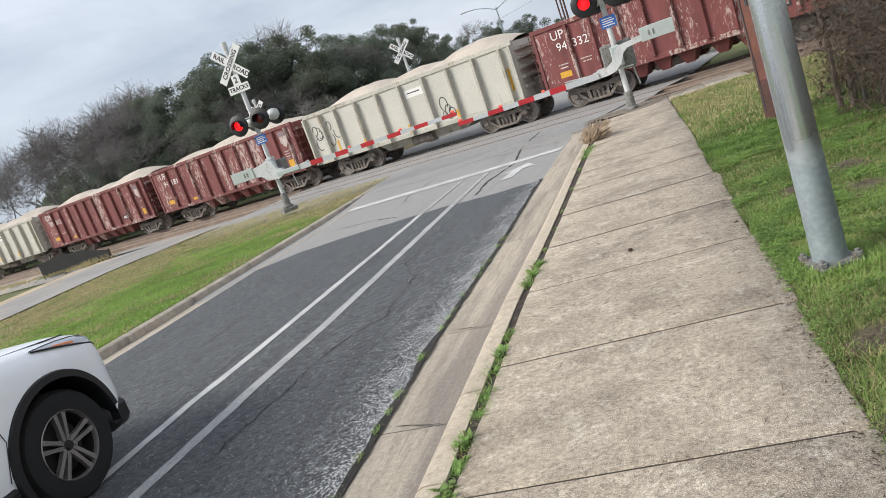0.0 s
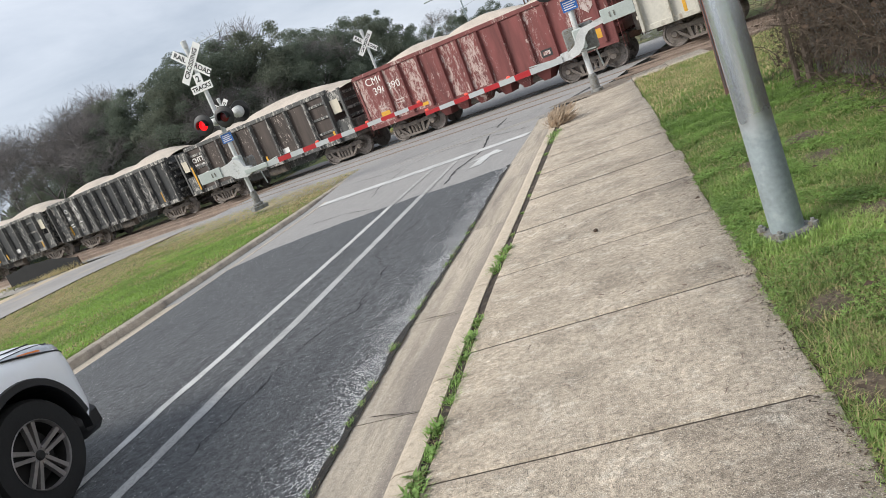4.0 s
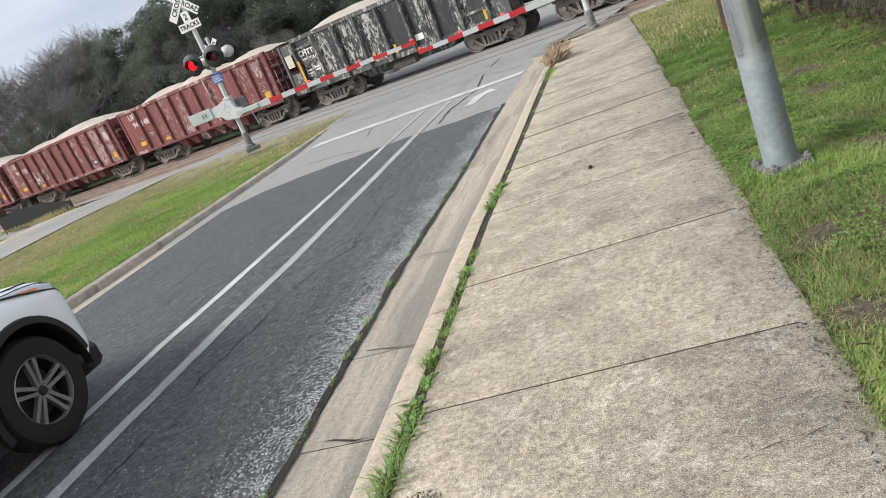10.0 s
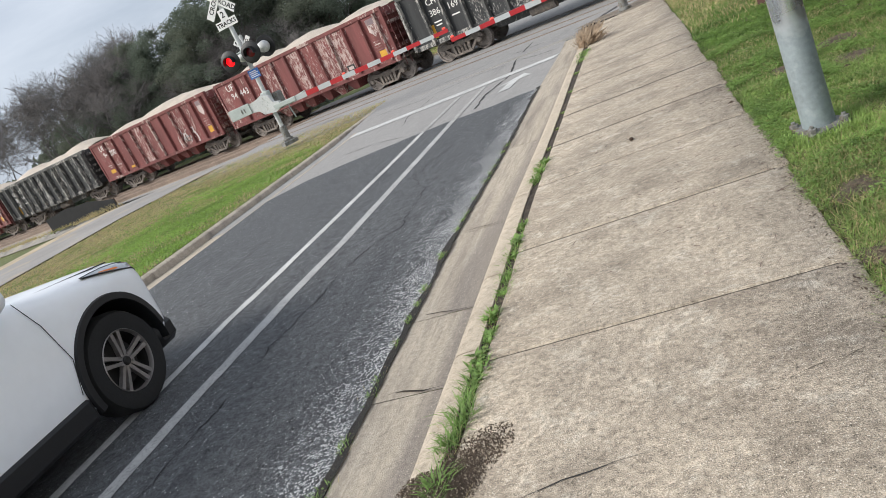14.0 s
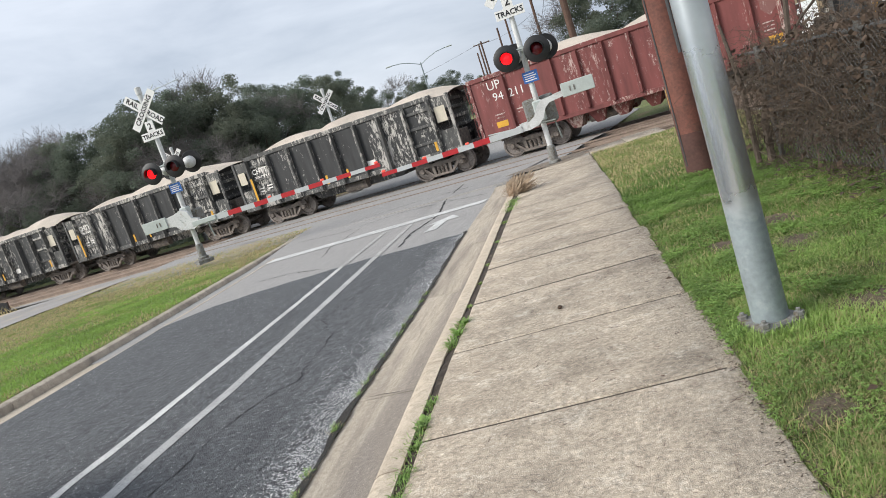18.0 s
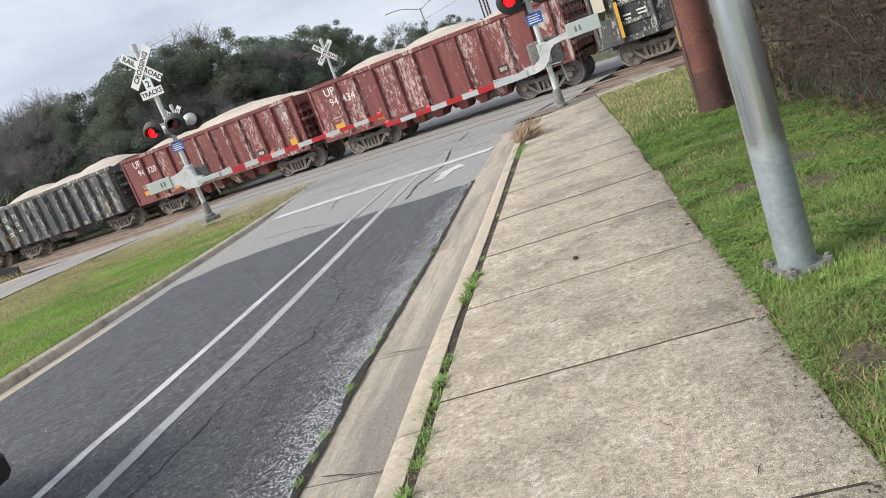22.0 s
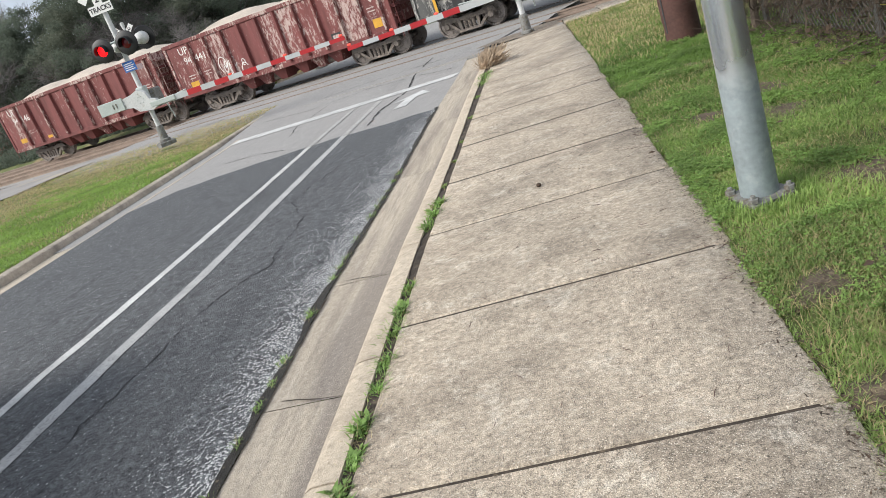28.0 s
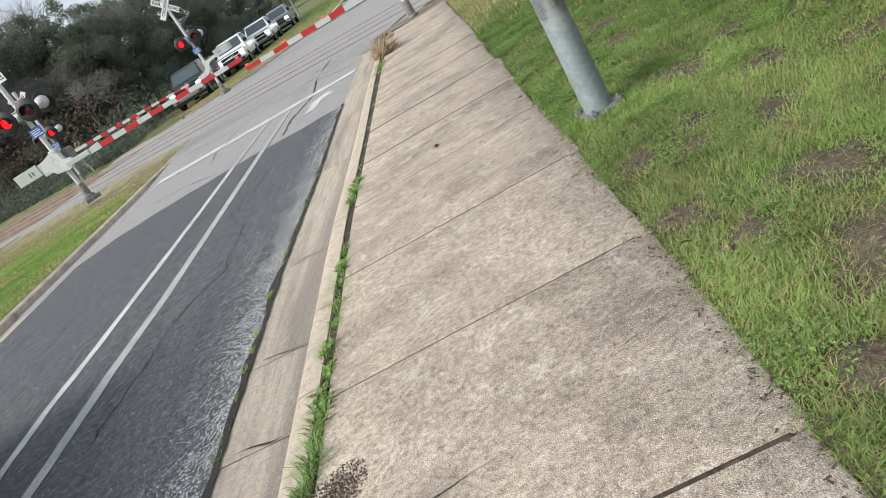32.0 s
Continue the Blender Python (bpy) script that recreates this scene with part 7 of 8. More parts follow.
def mound(name, cx, cy, rx, ry, h, material, label, rot=0.0, seed=1, lift=0):
    rnd = random.Random(seed)
    g = Geo()
    n, m = 28, 9
    for j in range(m + 1):
        for i in range(n):
            a = 2 * math.pi * i / n
            q = j / m * (1 + 0.18 * math.sin(3 * a + seed) + 0.1 * math.sin(7 * a))
            px, py = rx * q * math.cos(a), ry * q * math.sin(a)
            x, y = cx + px * math.cos(rot) - py * math.sin(rot), cy + px * math.sin(rot) + py * math.cos(rot)
            g.v.append((x, y, H(x, y) + 0.002 + h * (1 - (j / m) ** 2) - lift * (j / m) ** 2 * 0.012 - lift * 0.014 + rnd.uniform(-0.002, 0.003) * (j < m)))
    for j in range(m):
        for i in range(n):
            g.f.append((j * n + i, j * n + (i + 1) % n, (j + 1) * n + (i + 1) % n, (j + 1) * n + i))
    return solid(name, g, material, label, "soil", kind="stuff", smooth=True)


def crumbs(name, count, blobs, size, material, label, seed):
    """Loose grains, thick in the middle of each blob and thinning out: x, y, spread along and across, turn, share."""
    r = random.Random(seed)
    g = Geo()
    for _ in range(count):
        cx, cy, sa, sb, rot = r.choice(blobs)
        a, b = r.gauss(0, sa), r.gauss(0, sb)
        if (a / sa) ** 2 + (b / sb) ** 2 > 4.5:
            continue
        x, y = cx + a * math.cos(rot) - b * math.sin(rot), cy + a * math.sin(rot) + b * math.cos(rot)
        k = size * r.uniform(0.5, 1.5)
        z = H(x, y) + (0.012 if -0.1 < x < -0.04 else 0.001) + 0.012 * math.exp(-(a / sa) ** 2 - (b / sb) ** 2) * r.random()
        t = r.uniform(0, 2)
        p = [(x + k * math.cos(t + q), y + k * math.sin(t + q), z) for q in (0, 2.1, 4.2)] + [(x, y, z + 1.3 * k)]
        g.add(p, [(0, 1, 3), (1, 2, 3), (2, 0, 3)])
    solid(name, g, material, label, "soil", kind="stuff")


ANTS = [(0.03, 1.1, 0.1, 0.06, 0.9), (-0.01, 0.95, 0.06, 0.045, 0.6), (-0.15, 0.98, 0.045, 0.045, 0.0), (-0.02, 0.86, 0.05, 0.04, 0.5)]
crumbs("ant_soil", 9000, ANTS, 0.0035, "dirt_dark", "dark crumbly ant soil spread over the kerb and slab", 3)
mound("bare_patch", 0.6, 18.2, 1.0, 0.95, 0.03, "verge_soil", "bare gravelly earth at the foot of the signal", 0.2, 6)
for k, (x, y, r) in enumerate(SPOTS):
    mound("bare_spot", x, y, r, r * 1.3, 0.006, "bare_soil", "bare brown spot in the lawn", k, 20 + k, 1)

# grit on the soil, twigs on the sidewalk, one dark pebble
crumbs("grit", 900, ANTS, 0.0036, "kerb", "pale grit grains on the ant soil", 4)
twig_me = [Geo().tube((0, 0, 0.004), (0.05, 0.004, 0.004), 0.0028, 0.0024, 5).tube((0.05, 0.004, 0.004), (0.09, -0.003, 0.006), 0.0024, 0.0014, 5).mesh("twig", "rust_foot"), Geo().tube((0, 0, 0.003), (0.06, 0.01, 0.004), 0.0026, 0.0014, 5).mesh("twig", "rust_foot")]
for k in range(280):
    near_edge = k % 5 == 0
    x = 1.5 - 0.45 * rw.random() ** 1.8 if near_edge else 1.45 - 1.3 * rw.random() ** 1.6
    y = 1.9 + 6.5 * rw.random()
    tagged(solid("twig", twig_me[k % 2], "vine", at=pose(x, y, H(x, y) + 0.003, 0, 0, rw.uniform(0, 360)) @ Matrix.Scale(rw.uniform(0.25, 0.6), 4)), "thin dry twig lying on the sidewalk", "twig", "twigs on the sidewalk")
solid("pebble", Geo().lathe([(0, 0), (0.014, 0.003), (0.019, 0.013), (0.012, 0.023), (0, 0.026)], 9), "litter", "dark seed pod lying on the sidewalk", "pebble", at=pose(0.69, 4.66, H(0.69, 4.66)), smooth=True)
lf = Geo().add([(0, 0, 0), (0.02, 0.012, 0.006), (0.05, 0, 0.002), (0.02, -0.014, 0.008)], [(0, 1, 2, 3)]).mesh("leaf", "litter")
for k in range(24):
    x, y = rw.uniform(1.45, 3.2), 0.2 + 6 * rw.random()
    tagged(solid("fallen_leaf", lf, "litter", at=pose(x, y, H(x, y) + 0.03, rw.uniform(-30, 30), 0, rw.uniform(0, 360))), "dry brown fallen leaf on the grass", "leaf", "fallen leaves")


def crack(name, line, width, material, label, dz, seed, grow=0.25, wander=1.0):
    """A wandering crack as a thin dark ribbon, with its edges frayed."""
    r = random.Random(seed)
    g = Geo()
    pts = []
    for (xa, ya), (xb, yb) in zip(line, line[1:]):
        n = max(2, int(math.hypot(xb - xa, yb - ya) / 0.05))
        for i in range(n):
            f = i / n
            x, y = xa + (xb - xa) * f, ya + (yb - ya) * f
            o = wander * (0.03 * noise.noise((x * 4, y * 4, seed)) + 0.018 * noise.noise((x * 15, y * 15, seed)))
            d = Vector((yb - ya, xa - xb)).normalized()
            pts.append((x + d.x * o, y + d.y * o, d))
    for k, (x, y, d) in enumerate(pts):
        w = width * r.uniform(0.2, 1.2) * max(0.0, min(1.0, 0.3 + grow + 1.6 * noise.noise((x * 2.2, y * 2.2, seed + 5)))) * min(1.0, (k + 1) / 6, (len(pts) - k) / 6)
        for q in (-0.5, 0.5):
            X, Y = x + d.x * w * q, y + d.y * w * q
            g.v.append((X, Y, H(X, Y) + dz(Y)))
    g.f = [(2 * i, 2 * i + 1, 2 * i + 3, 2 * i + 2) for i in range(len(pts) - 1)]
    solid(name, g, material, label, "crack", kind="structure")


def on_road(y):
    return road_drop(y) + 0.016


rc = random.Random(12)
crack("road_crack", [(-1.95, 0.4), (-2.07, 1.6), (-1.98, 2.6), (-1.96, 3.33), (-1.88, 3.69), (-1.85, 4.34), (-1.72, 4.9), (-1.5, 5.13), (-1.6, 5.5), (-1.61, 5.9), (-1.65, 6.43), (-1.82, 6.8), (-2.05, 7.28), (-1.98, 8.06), (-1.8, 8.9)], 0.017, "crack", "wandering dark crack along the asphalt lane", on_road, 1, 0.6, 1.7)
for k in range(16):
    x, y = rc.choice((-1.9, -1.35, -1.6, -4.2)) + rc.uniform(-0.2, 0.2), 1.0 + 9 * rc.random()
    L, a = rc.uniform(0.25, 0.7), rc.uniform(-0.9, 0.9)
    crack("road_crack", [(x, y), (x + 0.5 * L * math.sin(a) + rc.uniform(-0.05, 0.05), y + 0.5 * L * math.cos(a)), (x + L * math.sin(a), y + L * math.cos(a))], 0.006, "crack", "short branching crack in the asphalt", on_road, 10 + k)
for k, (pts, wd) in enumerate([([(-2.1, 11.6), (-2.2, 13.2), (-1.95, 15.0), (-2.15, 17.6), (-2.0, 20.6)], 0.07), ([(-2.2, 17.4), (-3.4, 17.9), (-4.9, 17.5), (-6.4, 18.2)], 0.035), ([(-0.95, 16.5), (-1.6, 16.9), (-2.1, 17.4)], 0.045), ([(-3.6, 11.9), (-4.4, 12.6), (-5.4, 12.9)], 0.03), ([(-4.2, 13.8), (-4.5, 15.2), (-4.3, 17.4)], 0.025), ([(-1.1, 18.9), (-3.0, 19.4), (-5.2, 19.2)], 0.04)]):
    crack("road_crack", pts, wd, "crack", "tar-dark crack in the pale worn paving", lambda y: road_drop(y) + 0.007, 40 + k, 0.85)
for k, y in enumerate(gj[2:9]):
    crack("gutter_crack", [(gut(y) + 0.01, y + 0.07), (-0.58, y + 0.05), (-0.45, y + 0.01), (kerb_right(y) - 0.005, y - 0.015)], 0.016, "joint_dirt", "dark broken joint across the gutter", lambda y: road_drop(y) + 0.003, 70 + k, 0.8)
crack("slab_crack", [(1.1, 1.12), (1.2, 1.14), (1.3, 1.164), (1.4, 1.2), (1.48, 1.25)], 0.012, "joint_dirt", "hairline crack at the slab's corner", lambda y: 0.004, 63, 0.6)
crack("slab_crack", [(0.02, 0.73), (0.19, 0.783), (0.345, 0.836), (0.517, 0.872), (0.7, 0.93), (0.95, 0.98)], 0.012, "crack", "hairline crack across a slab", lambda y: 0.004, 60)
crack("slab_crack", [(0.95, 3.5), (1.2, 3.55), (1.46, 3.5)], 0.006, "crack", "hairline crack at the slab's edge", lambda y: 0.006, 61)

g = Geo()
re_ = random.Random(31)
for _ in range(1300):
    y = 0.2 + 10 * re_.random() ** 1.2
    x = 1.5 + re_.gauss(0.0, 0.03) - 0.05 * max(0.0, noise.noise((y * 1.6, 3.0, 1.0)))
    z, t = H(x, y) + re_.uniform(0.001, 0.008), re_.uniform(0, 6.3)
    L, w = re_.uniform(0.006, 0.03), re_.uniform(0.0015, 0.005)
    c, s = math.cos(t), math.sin(t)
    g.add([(x - s * w, y + c * w, z), (x + s * w, y - c * w, z), (x + c * L, y + s * L, z + re_.uniform(-0.002, 0.006))], [(0, 1, 2)])
solid("edge_litter", g, "litter", "dead leaf bits and soil along the sidewalk's edge", "litter", kind="stuff")


# ---- white SUV on the road ----
def cut(me, cutters):
    """The mesh with the cutters' solids taken out."""
    ob = new("blank", me)
    tools = []
    for c in cutters:
        t = new("tool", c)
        md = ob.modifiers.new("cut", "BOOLEAN")
        md.operation, md.object, md.solver = "DIFFERENCE", t, "EXACT"
        tools.append(t)
    out = bpy.data.meshes.new_from_object(ob.evaluated_get(bpy.context.evaluated_depsgraph_get()))
    for o in (ob, *tools):
        bpy.data.objects.remove(o)
    return out


def road_wheel(parent, x, y, z, r, side, name="wheel"):
    """A tyre with an alloy of five double spokes; side: +1 faces +x."""
    w = new(name)
    w.parent = parent
    w.matrix_basis = pose(x, y, z, 0, 0, 0 if side > 0 else 180)
    rr = r * 0.62
    part("tyre", Geo().lathe([(rr, -0.2), (r * 0.93, -0.21), (r, -0.17), (r, -0.03), (r * 0.94, 0.005), (r * 0.8, 0.012), (rr, 0.0), (rr * 0.97, -0.02)], 40, "x"), "tyre", w, smooth=True)
    part("rim", Geo().lathe([(rr * 1.0, 0.002), (rr * 0.98, 0.008), (rr * 0.955, -0.004), (rr * 0.945, -0.03)], 40, "x"), "alloy", w, "grey alloy rim", smooth=True)
    # dark barrel colour stands for the shade deep behind the spokes
    part("rim_barrel", Geo().lathe([(rr * 0.945, -0.03), (rr * 0.9, -0.15), (0.0, -0.155)], 40, "x"), "alloy_dark", w, smooth=True)
    part("brake_disc", Geo().lathe([(0.0, -0.085), (rr * 0.75, -0.085), (rr * 0.75, -0.1)], 28, "x"), "alloy_dark", w)
    for k in range(5):
        for d in (-1, 1):
            a = 2 * math.pi * k / 5 + 0.2
            g = Geo()
            ca, sa = math.cos(a), math.sin(a)
            pts = []
            for rad, off, wd, xo in ((rr * 0.1, 0.014, 0.014, -0.02), (rr * 0.55, 0.024, 0.012, -0.01), (rr * 0.95, 0.033, 0.0155, -0.004)):
                for e in (-1, 1):
                    t = d * off + e * wd
                    for dx in (0.0, -0.035):
                        pts.append((xo + dx, ca * rad - sa * t, sa * rad + ca * t))
            g.v = pts
            for q in range(2):
                o = q * 4
                g.f += [(o, o + 2, o + 6, o + 4), (o + 1, o + 5, o + 7, o + 3), (o, o + 4, o + 5, o + 1), (o + 2, o + 3, o + 7, o + 6)]
            part("spoke", g, "alloy", w)
    part("hub", Geo().lathe([(0.0, -0.002), (0.024, -0.002), (0.03, -0.01), (0.034, -0.02), (0.04, -0.06)], 20, "x"), "alloy_dark", w, smooth=True)
    for k in range(5):
        a = 2 * math.pi * (k + 0.5) / 5 + 0.2
        part("lug_nut", Geo().lathe([(0.009, -0.03), (0.009, -0.008), (0.0, -0.006)], 6, "x", (0, 0.052 * math.cos(a), 0.052 * math.sin(a))), "alloy", w)
    return w


def suv():
    # front end at y = 0, the tail at y = -4.65; z from the road
    t = thing("suv", pose(-3.7, 3.52, H(-3.7, 2.8) - 0.128), "white compact SUV with black wheel-arch cladding stopped on the road", "car")
    st = [  # s, half width, lowest, side foot, side middle, shoulder, belt, edge, top
        (0.00, 0.56, 0.42, 0.46, 0.56, 0.66, 0.74, 0.78, 0.8),
        (0.08, 0.76, 0.30, 0.40, 0.58, 0.74, 0.83, 0.87, 0.89),
        (0.22, 0.87, 0.26, 0.36, 0.60, 0.80, 0.90, 0.945, 0.975),
        (0.42, 0.905, 0.25, 0.36, 0.62, 0.84, 0.93, 0.985, 1.01),
        (0.70, 0.935, 0.25, 0.36, 0.62, 0.86, 0.965, 1.025, 1.06),
        (1.05, 0.94, 0.25, 0.36, 0.62, 0.88, 1.02, 1.075, 1.115),
        (1.30, 0.94, 0.25, 0.36, 0.62, 0.9, 1.08, 1.13, 1.16),
        (1.62, 0.94, 0.25, 0.36, 0.62, 0.92, 1.11, 1.3, 1.36),
        (2.05, 0.94, 0.25, 0.36, 0.62, 0.93, 1.125, 1.52, 1.6),
        (2.50, 0.94, 0.25, 0.36, 0.62, 0.94, 1.135, 1.6, 1.67),
        (3.40, 0.94, 0.25, 0.36, 0.62, 0.94, 1.145, 1.6, 1.68),
        (4.10, 0.92, 0.27, 0.36, 0.62, 0.92, 1.09, 1.52, 1.62),
        (4.50, 0.88, 0.32, 0.40, 0.62, 0.92, 1.10, 1.36, 1.44),
        (4.65, 0.80, 0.42, 0.46, 0.62, 0.90, 1.04, 1.12, 1.16),
    ]
    g = Geo()
    rows_ = []
    for s, w, z0, z1, z2, z3, z4, z5, z6 in st:
        cab = smooth_step(1.3, 2.0, s)
        half = [(w * 0.55, z0), (w * 0.93, z0), (w * 0.985, z1), (w * 1.0, z2), (w * 1.0, z3), (w * 0.965, z4), (w * (0.84 - 0.12 * cab), z5), (w * 0.42, z6), ]
        ring = [(x, z) for x, z in half] + [(-x, z) for x, z in half[::-1]]
        rows_.append(len(g.v))
        g.v += [(x, -s, z) for x, z in ring]
    n = 16
    for a, b in zip(rows_, rows_[1:]):
        for i in range(n):
            j = (i + 1) % n
            g.f.append((a + i, a + j, b + j, b + i))
    g.f += [tuple(range(n)), tuple(range(rows_[-1], rows_[-1] + n))[::-1]]
    me = g.mesh("body", "car_white")
    bm = bmesh.new()
    bm.from_mesh(me)
    bmesh.ops.subdivide_edges(bm, edges=bm.edges[:], cuts=2, use_grid_fill=True, smooth=0.5)
    bm.to_mesh(me)
    bm.free()
    axles = (0.74, 3.44)
    tools = []
    for s in axles:
        tools.append(Geo().tube((0.5, -s, 0.36), (1.3, -s, 0.36), 0.435, n=40).mesh("tool", "plastic"))
        tools.append(Geo().tube((-0.5, -s, 0.36), (-1.3, -s, 0.36), 0.435, n=40).mesh("tool", "plastic"))
    me = cut(me, tools)
    me.materials.clear()
    me.materials.append(M["car_white"])
    me.polygons.foreach_set("use_smooth", [True] * len(me.polygons))
    me.set_sharp_from_angle(angle=radians(38))
    part("body", me, "car_white", t, "glossy white body")
    for s in axles:
        for sd in (-1, 1):
            # cladding ring round the arch, thicker to the rear
            g = Geo()
            m = 30
            for i in range(m + 1):
                a = radians(6 + 190 * i / m)
                for r, dx in ((0.42, 0.0), (0.425, 0.02), (0.472, 0.018), (0.478, -0.01)):
                    yy, zz = math.cos(a) * r, math.sin(a) * r
                    w = 0.945 if s > 1 or yy < 0.1 else 0.945 - 0.16 * (yy - 0.1) ** 1.3
                    g.v.append((sd * (w + dx), -s + yy, max(0.2, 0.36 + zz)))
            for i in range(m):
                for k in range(3):
                    o = i * 4 + k
                    g.f.append((o, o + 1, o + 5, o + 4))
            part("arch_cladding", g, "plastic", t, "matt black wheel-arch cladding", smooth=True)
            liner = Geo()
            for i in range(25):
                a = radians(-8 + 196 * i / 24)
                for r, dx in ((0.43, 0.0), (0.43, 0.42), (0.0, 0.42)):
                    liner.v.append((sd * (0.93 - dx), math.cos(a) * r, math.sin(a) * r))
            liner.f = [(3 * i + k, 3 * i + k + 1, 3 * i + k + 4, 3 * i + k + 3) for i in range(24) for k in range(2)]
            part("arch_liner", liner, "plastic", t, at=pose(0, -s, 0.36))
            road_wheel(t, sd * 0.9, -s, 0.36, 0.36, sd)
    for sd in (-1, 1):
        part("rocker_cladding", Geo().cbox(sd * 0.93 - 0.04, -2.98, 0.2, sd * 0.93 + 0.018, -1.2, 0.37, 0.03), "plastic", t, "matt black sill cladding")
        # side glass, trim and pillars
        zt = 1.5
        def gx(z):
            return sd * (0.915 - 0.235 * (z - 1.13) / 0.45)
        for a, b, c, d in ((-1.72, -2.48, -2.42, -1.98), (-2.54, -3.35, -3.3, -2.5)):
            z0, z1 = 1.155, 1.53
            g = Geo().add([(gx(z0) + sd * 0.012, a, z0), (gx(z0) + sd * 0.012, b, z0), (gx(z1) + sd * 0.012, c, z1), (gx(z1) + sd * 0.012, d, z1)], [(0, 1, 2, 3)])
            part("side_window", g, "glass", t, "tinted side window")
            g = Geo().add([(gx(1.125) + sd * 0.008, a + 0.12, 1.125), (gx(1.125) + sd * 0.008, b - 0.03, 1.125), (gx(1.56) + sd * 0.008, c - 0.03, 1.56), (gx(1.56) + sd * 0.008, d + 0.05, 1.56)], [(0, 1, 2, 3)])
            part("window_trim", g, "black", t)
        part("belt_strip", Geo().cbox(sd * 0.935 - 0.012, -3.6, 1.112, sd * 0.935 + 0.012, -1.5, 1.135, 0.004), "black", t)
        # door seams, handle
        for s1, s2 in ((1.28, 1.22), (2.5, 2.52)):
            pts = [(sd * 0.932, -1.3 if s1 < 2 else -2.5, 1.1), (sd * 0.946, -s1 + 0.06, 0.9), (sd * 0.948, -s2 + 0.06, 0.62), (sd * 0.942, -s2 - 0.02, 0.4)]
            g = Geo()
            for p, q in zip(pts, pts[1:]):
                g.tube(p, q, 0.0028, n=5)
            part("door_seam", g, "black", t)
        part("door_handle", Geo().cbox(sd * 0.955 - 0.016, -2.42, 0.9, sd * 0.955 + 0.016, -2.2, 0.935, 0.01), "car_white", t)
        # mirror
        mrr = part("mirror", Geo().lathe([(0.001, -0.06), (0.06, -0.055), (0.088, -0.02), (0.092, 0.03), (0.075, 0.075), (0.04, 0.1), (0.001, 0.108)], 20, "y", (sd * 1.02, -1.52, 1.19)), "car_white", t, "white door mirror", smooth=True)
        part("mirror_foot", Geo().cbox(sd * 0.95 - 0.05, -1.6, 1.09, sd * 0.95 + 0.06, -1.48, 1.16, 0.015), "black", mrr)
        # head lamp that wraps round the corner, lying on the body's surface
        def skin(s0, f):
            """A point of the body's side: f from 0 at the shoulder over 1 at the belt to 2 at the hood's edge."""
            for p, q in zip(st, st[1:]):
                if p[0] <= s0 <= q[0]:
                    v = [a + (b - a) * (s0 - p[0]) / (q[0] - p[0]) for a, b in zip(p, q)]
                    break
            rail = [(v[1], v[5]), (v[1] * 0.965, v[6]), (v[1] * 0.84, v[7])]
            (xa, za), (xb, zb) = rail[int(f)], rail[int(f) + 1]
            f -= int(f)
            return (sd * (xa + (xb - xa) * f + 0.014), -s0, za + (zb - za) * f + 0.012)
        lamp, marker, outline = Geo(), Geo(), []
        for s0, lo, hi in ((0.1, 0.55, 1.3), (0.2, 0.5, 1.45), (0.32, 0.6, 1.5), (0.46, 0.8, 1.5), (0.58, 1.02, 1.45), (0.7, 1.25, 1.35)):
            fs = [lo + (hi - lo) * k / 4 for k in range(5)]
            lamp.v += [skin(s0, f) for f in fs]
            outline.append((skin(s0, lo), skin(s0, hi)))
        lamp.f = [(5 * i + k, 5 * i + k + 1, 5 * i + k + 6, 5 * i + k + 5) for i in range(5) for k in range(4)]
        hl = part("head_lamp", lamp, "headlamp", t, "clear swept-back head lamp", smooth=True)
        for s0, lo, hi in ((0.36, 0.78, 0.94), (0.45, 0.9, 1.06), (0.54, 1.06, 1.16)):
            marker.v += [tuple(c + (sd * 0.004 if n == 0 else 0) for n, c in enumerate(skin(s0, f))) for f in (lo, hi)]
        marker.f = [(0, 2, 3, 1), (2, 4, 5, 3)]
        part("side_marker", marker, "amber", hl, "amber side marker")
        g = Geo()
        for a, b in zip(outline, outline[1:]):
            g.tube(a[0], b[0], 0.006, n=5).tube(a[1], b[1], 0.004, n=5)
        part("lamp_edge", g, "black", hl)
        part("hood_seam", Geo().tube((sd * 0.76, -0.3, 0.975), (sd * 0.79, -1.25, 1.095), 0.005, n=5), "black", t)
        # tail lamp and the lower bumper corner
        part("tail_lamp", Geo().cbox(sd * 0.86 - 0.06, -4.6, 0.95, sd * 0.86 + 0.04, -4.3, 1.12, 0.02), "red_dark", t)
        part("bumper_corner", Geo().cbox(sd * 0.76 - 0.12, -0.36, 0.22, sd * 0.76 + 0.1, -0.1, 0.42, 0.05), "plastic", t, "black lower bumper corner", smooth=True)
    part("grille", Geo().cbox(-0.45, -0.06, 0.5, 0.45, 0.012, 0.72, 0.02), "black", t)
    part("number_plate", Geo().cbox(-0.15, 0.0, 0.4, 0.15, 0.02, 0.5, 0.004), "sign_white", t)
    ws = Geo().add([(-0.72, -1.4, 1.14), (0.72, -1.4, 1.14), (0.6, -2.02, 1.565), (-0.6, -2.02, 1.565)], [(0, 1, 2, 3)])
    part("windscreen", ws, "glass", t, "windscreen")
    part("floor_pan", Geo().cbox(-0.8, -4.4, 0.2, 0.8, -0.3, 0.28, 0.02), "plastic", t)


suv()


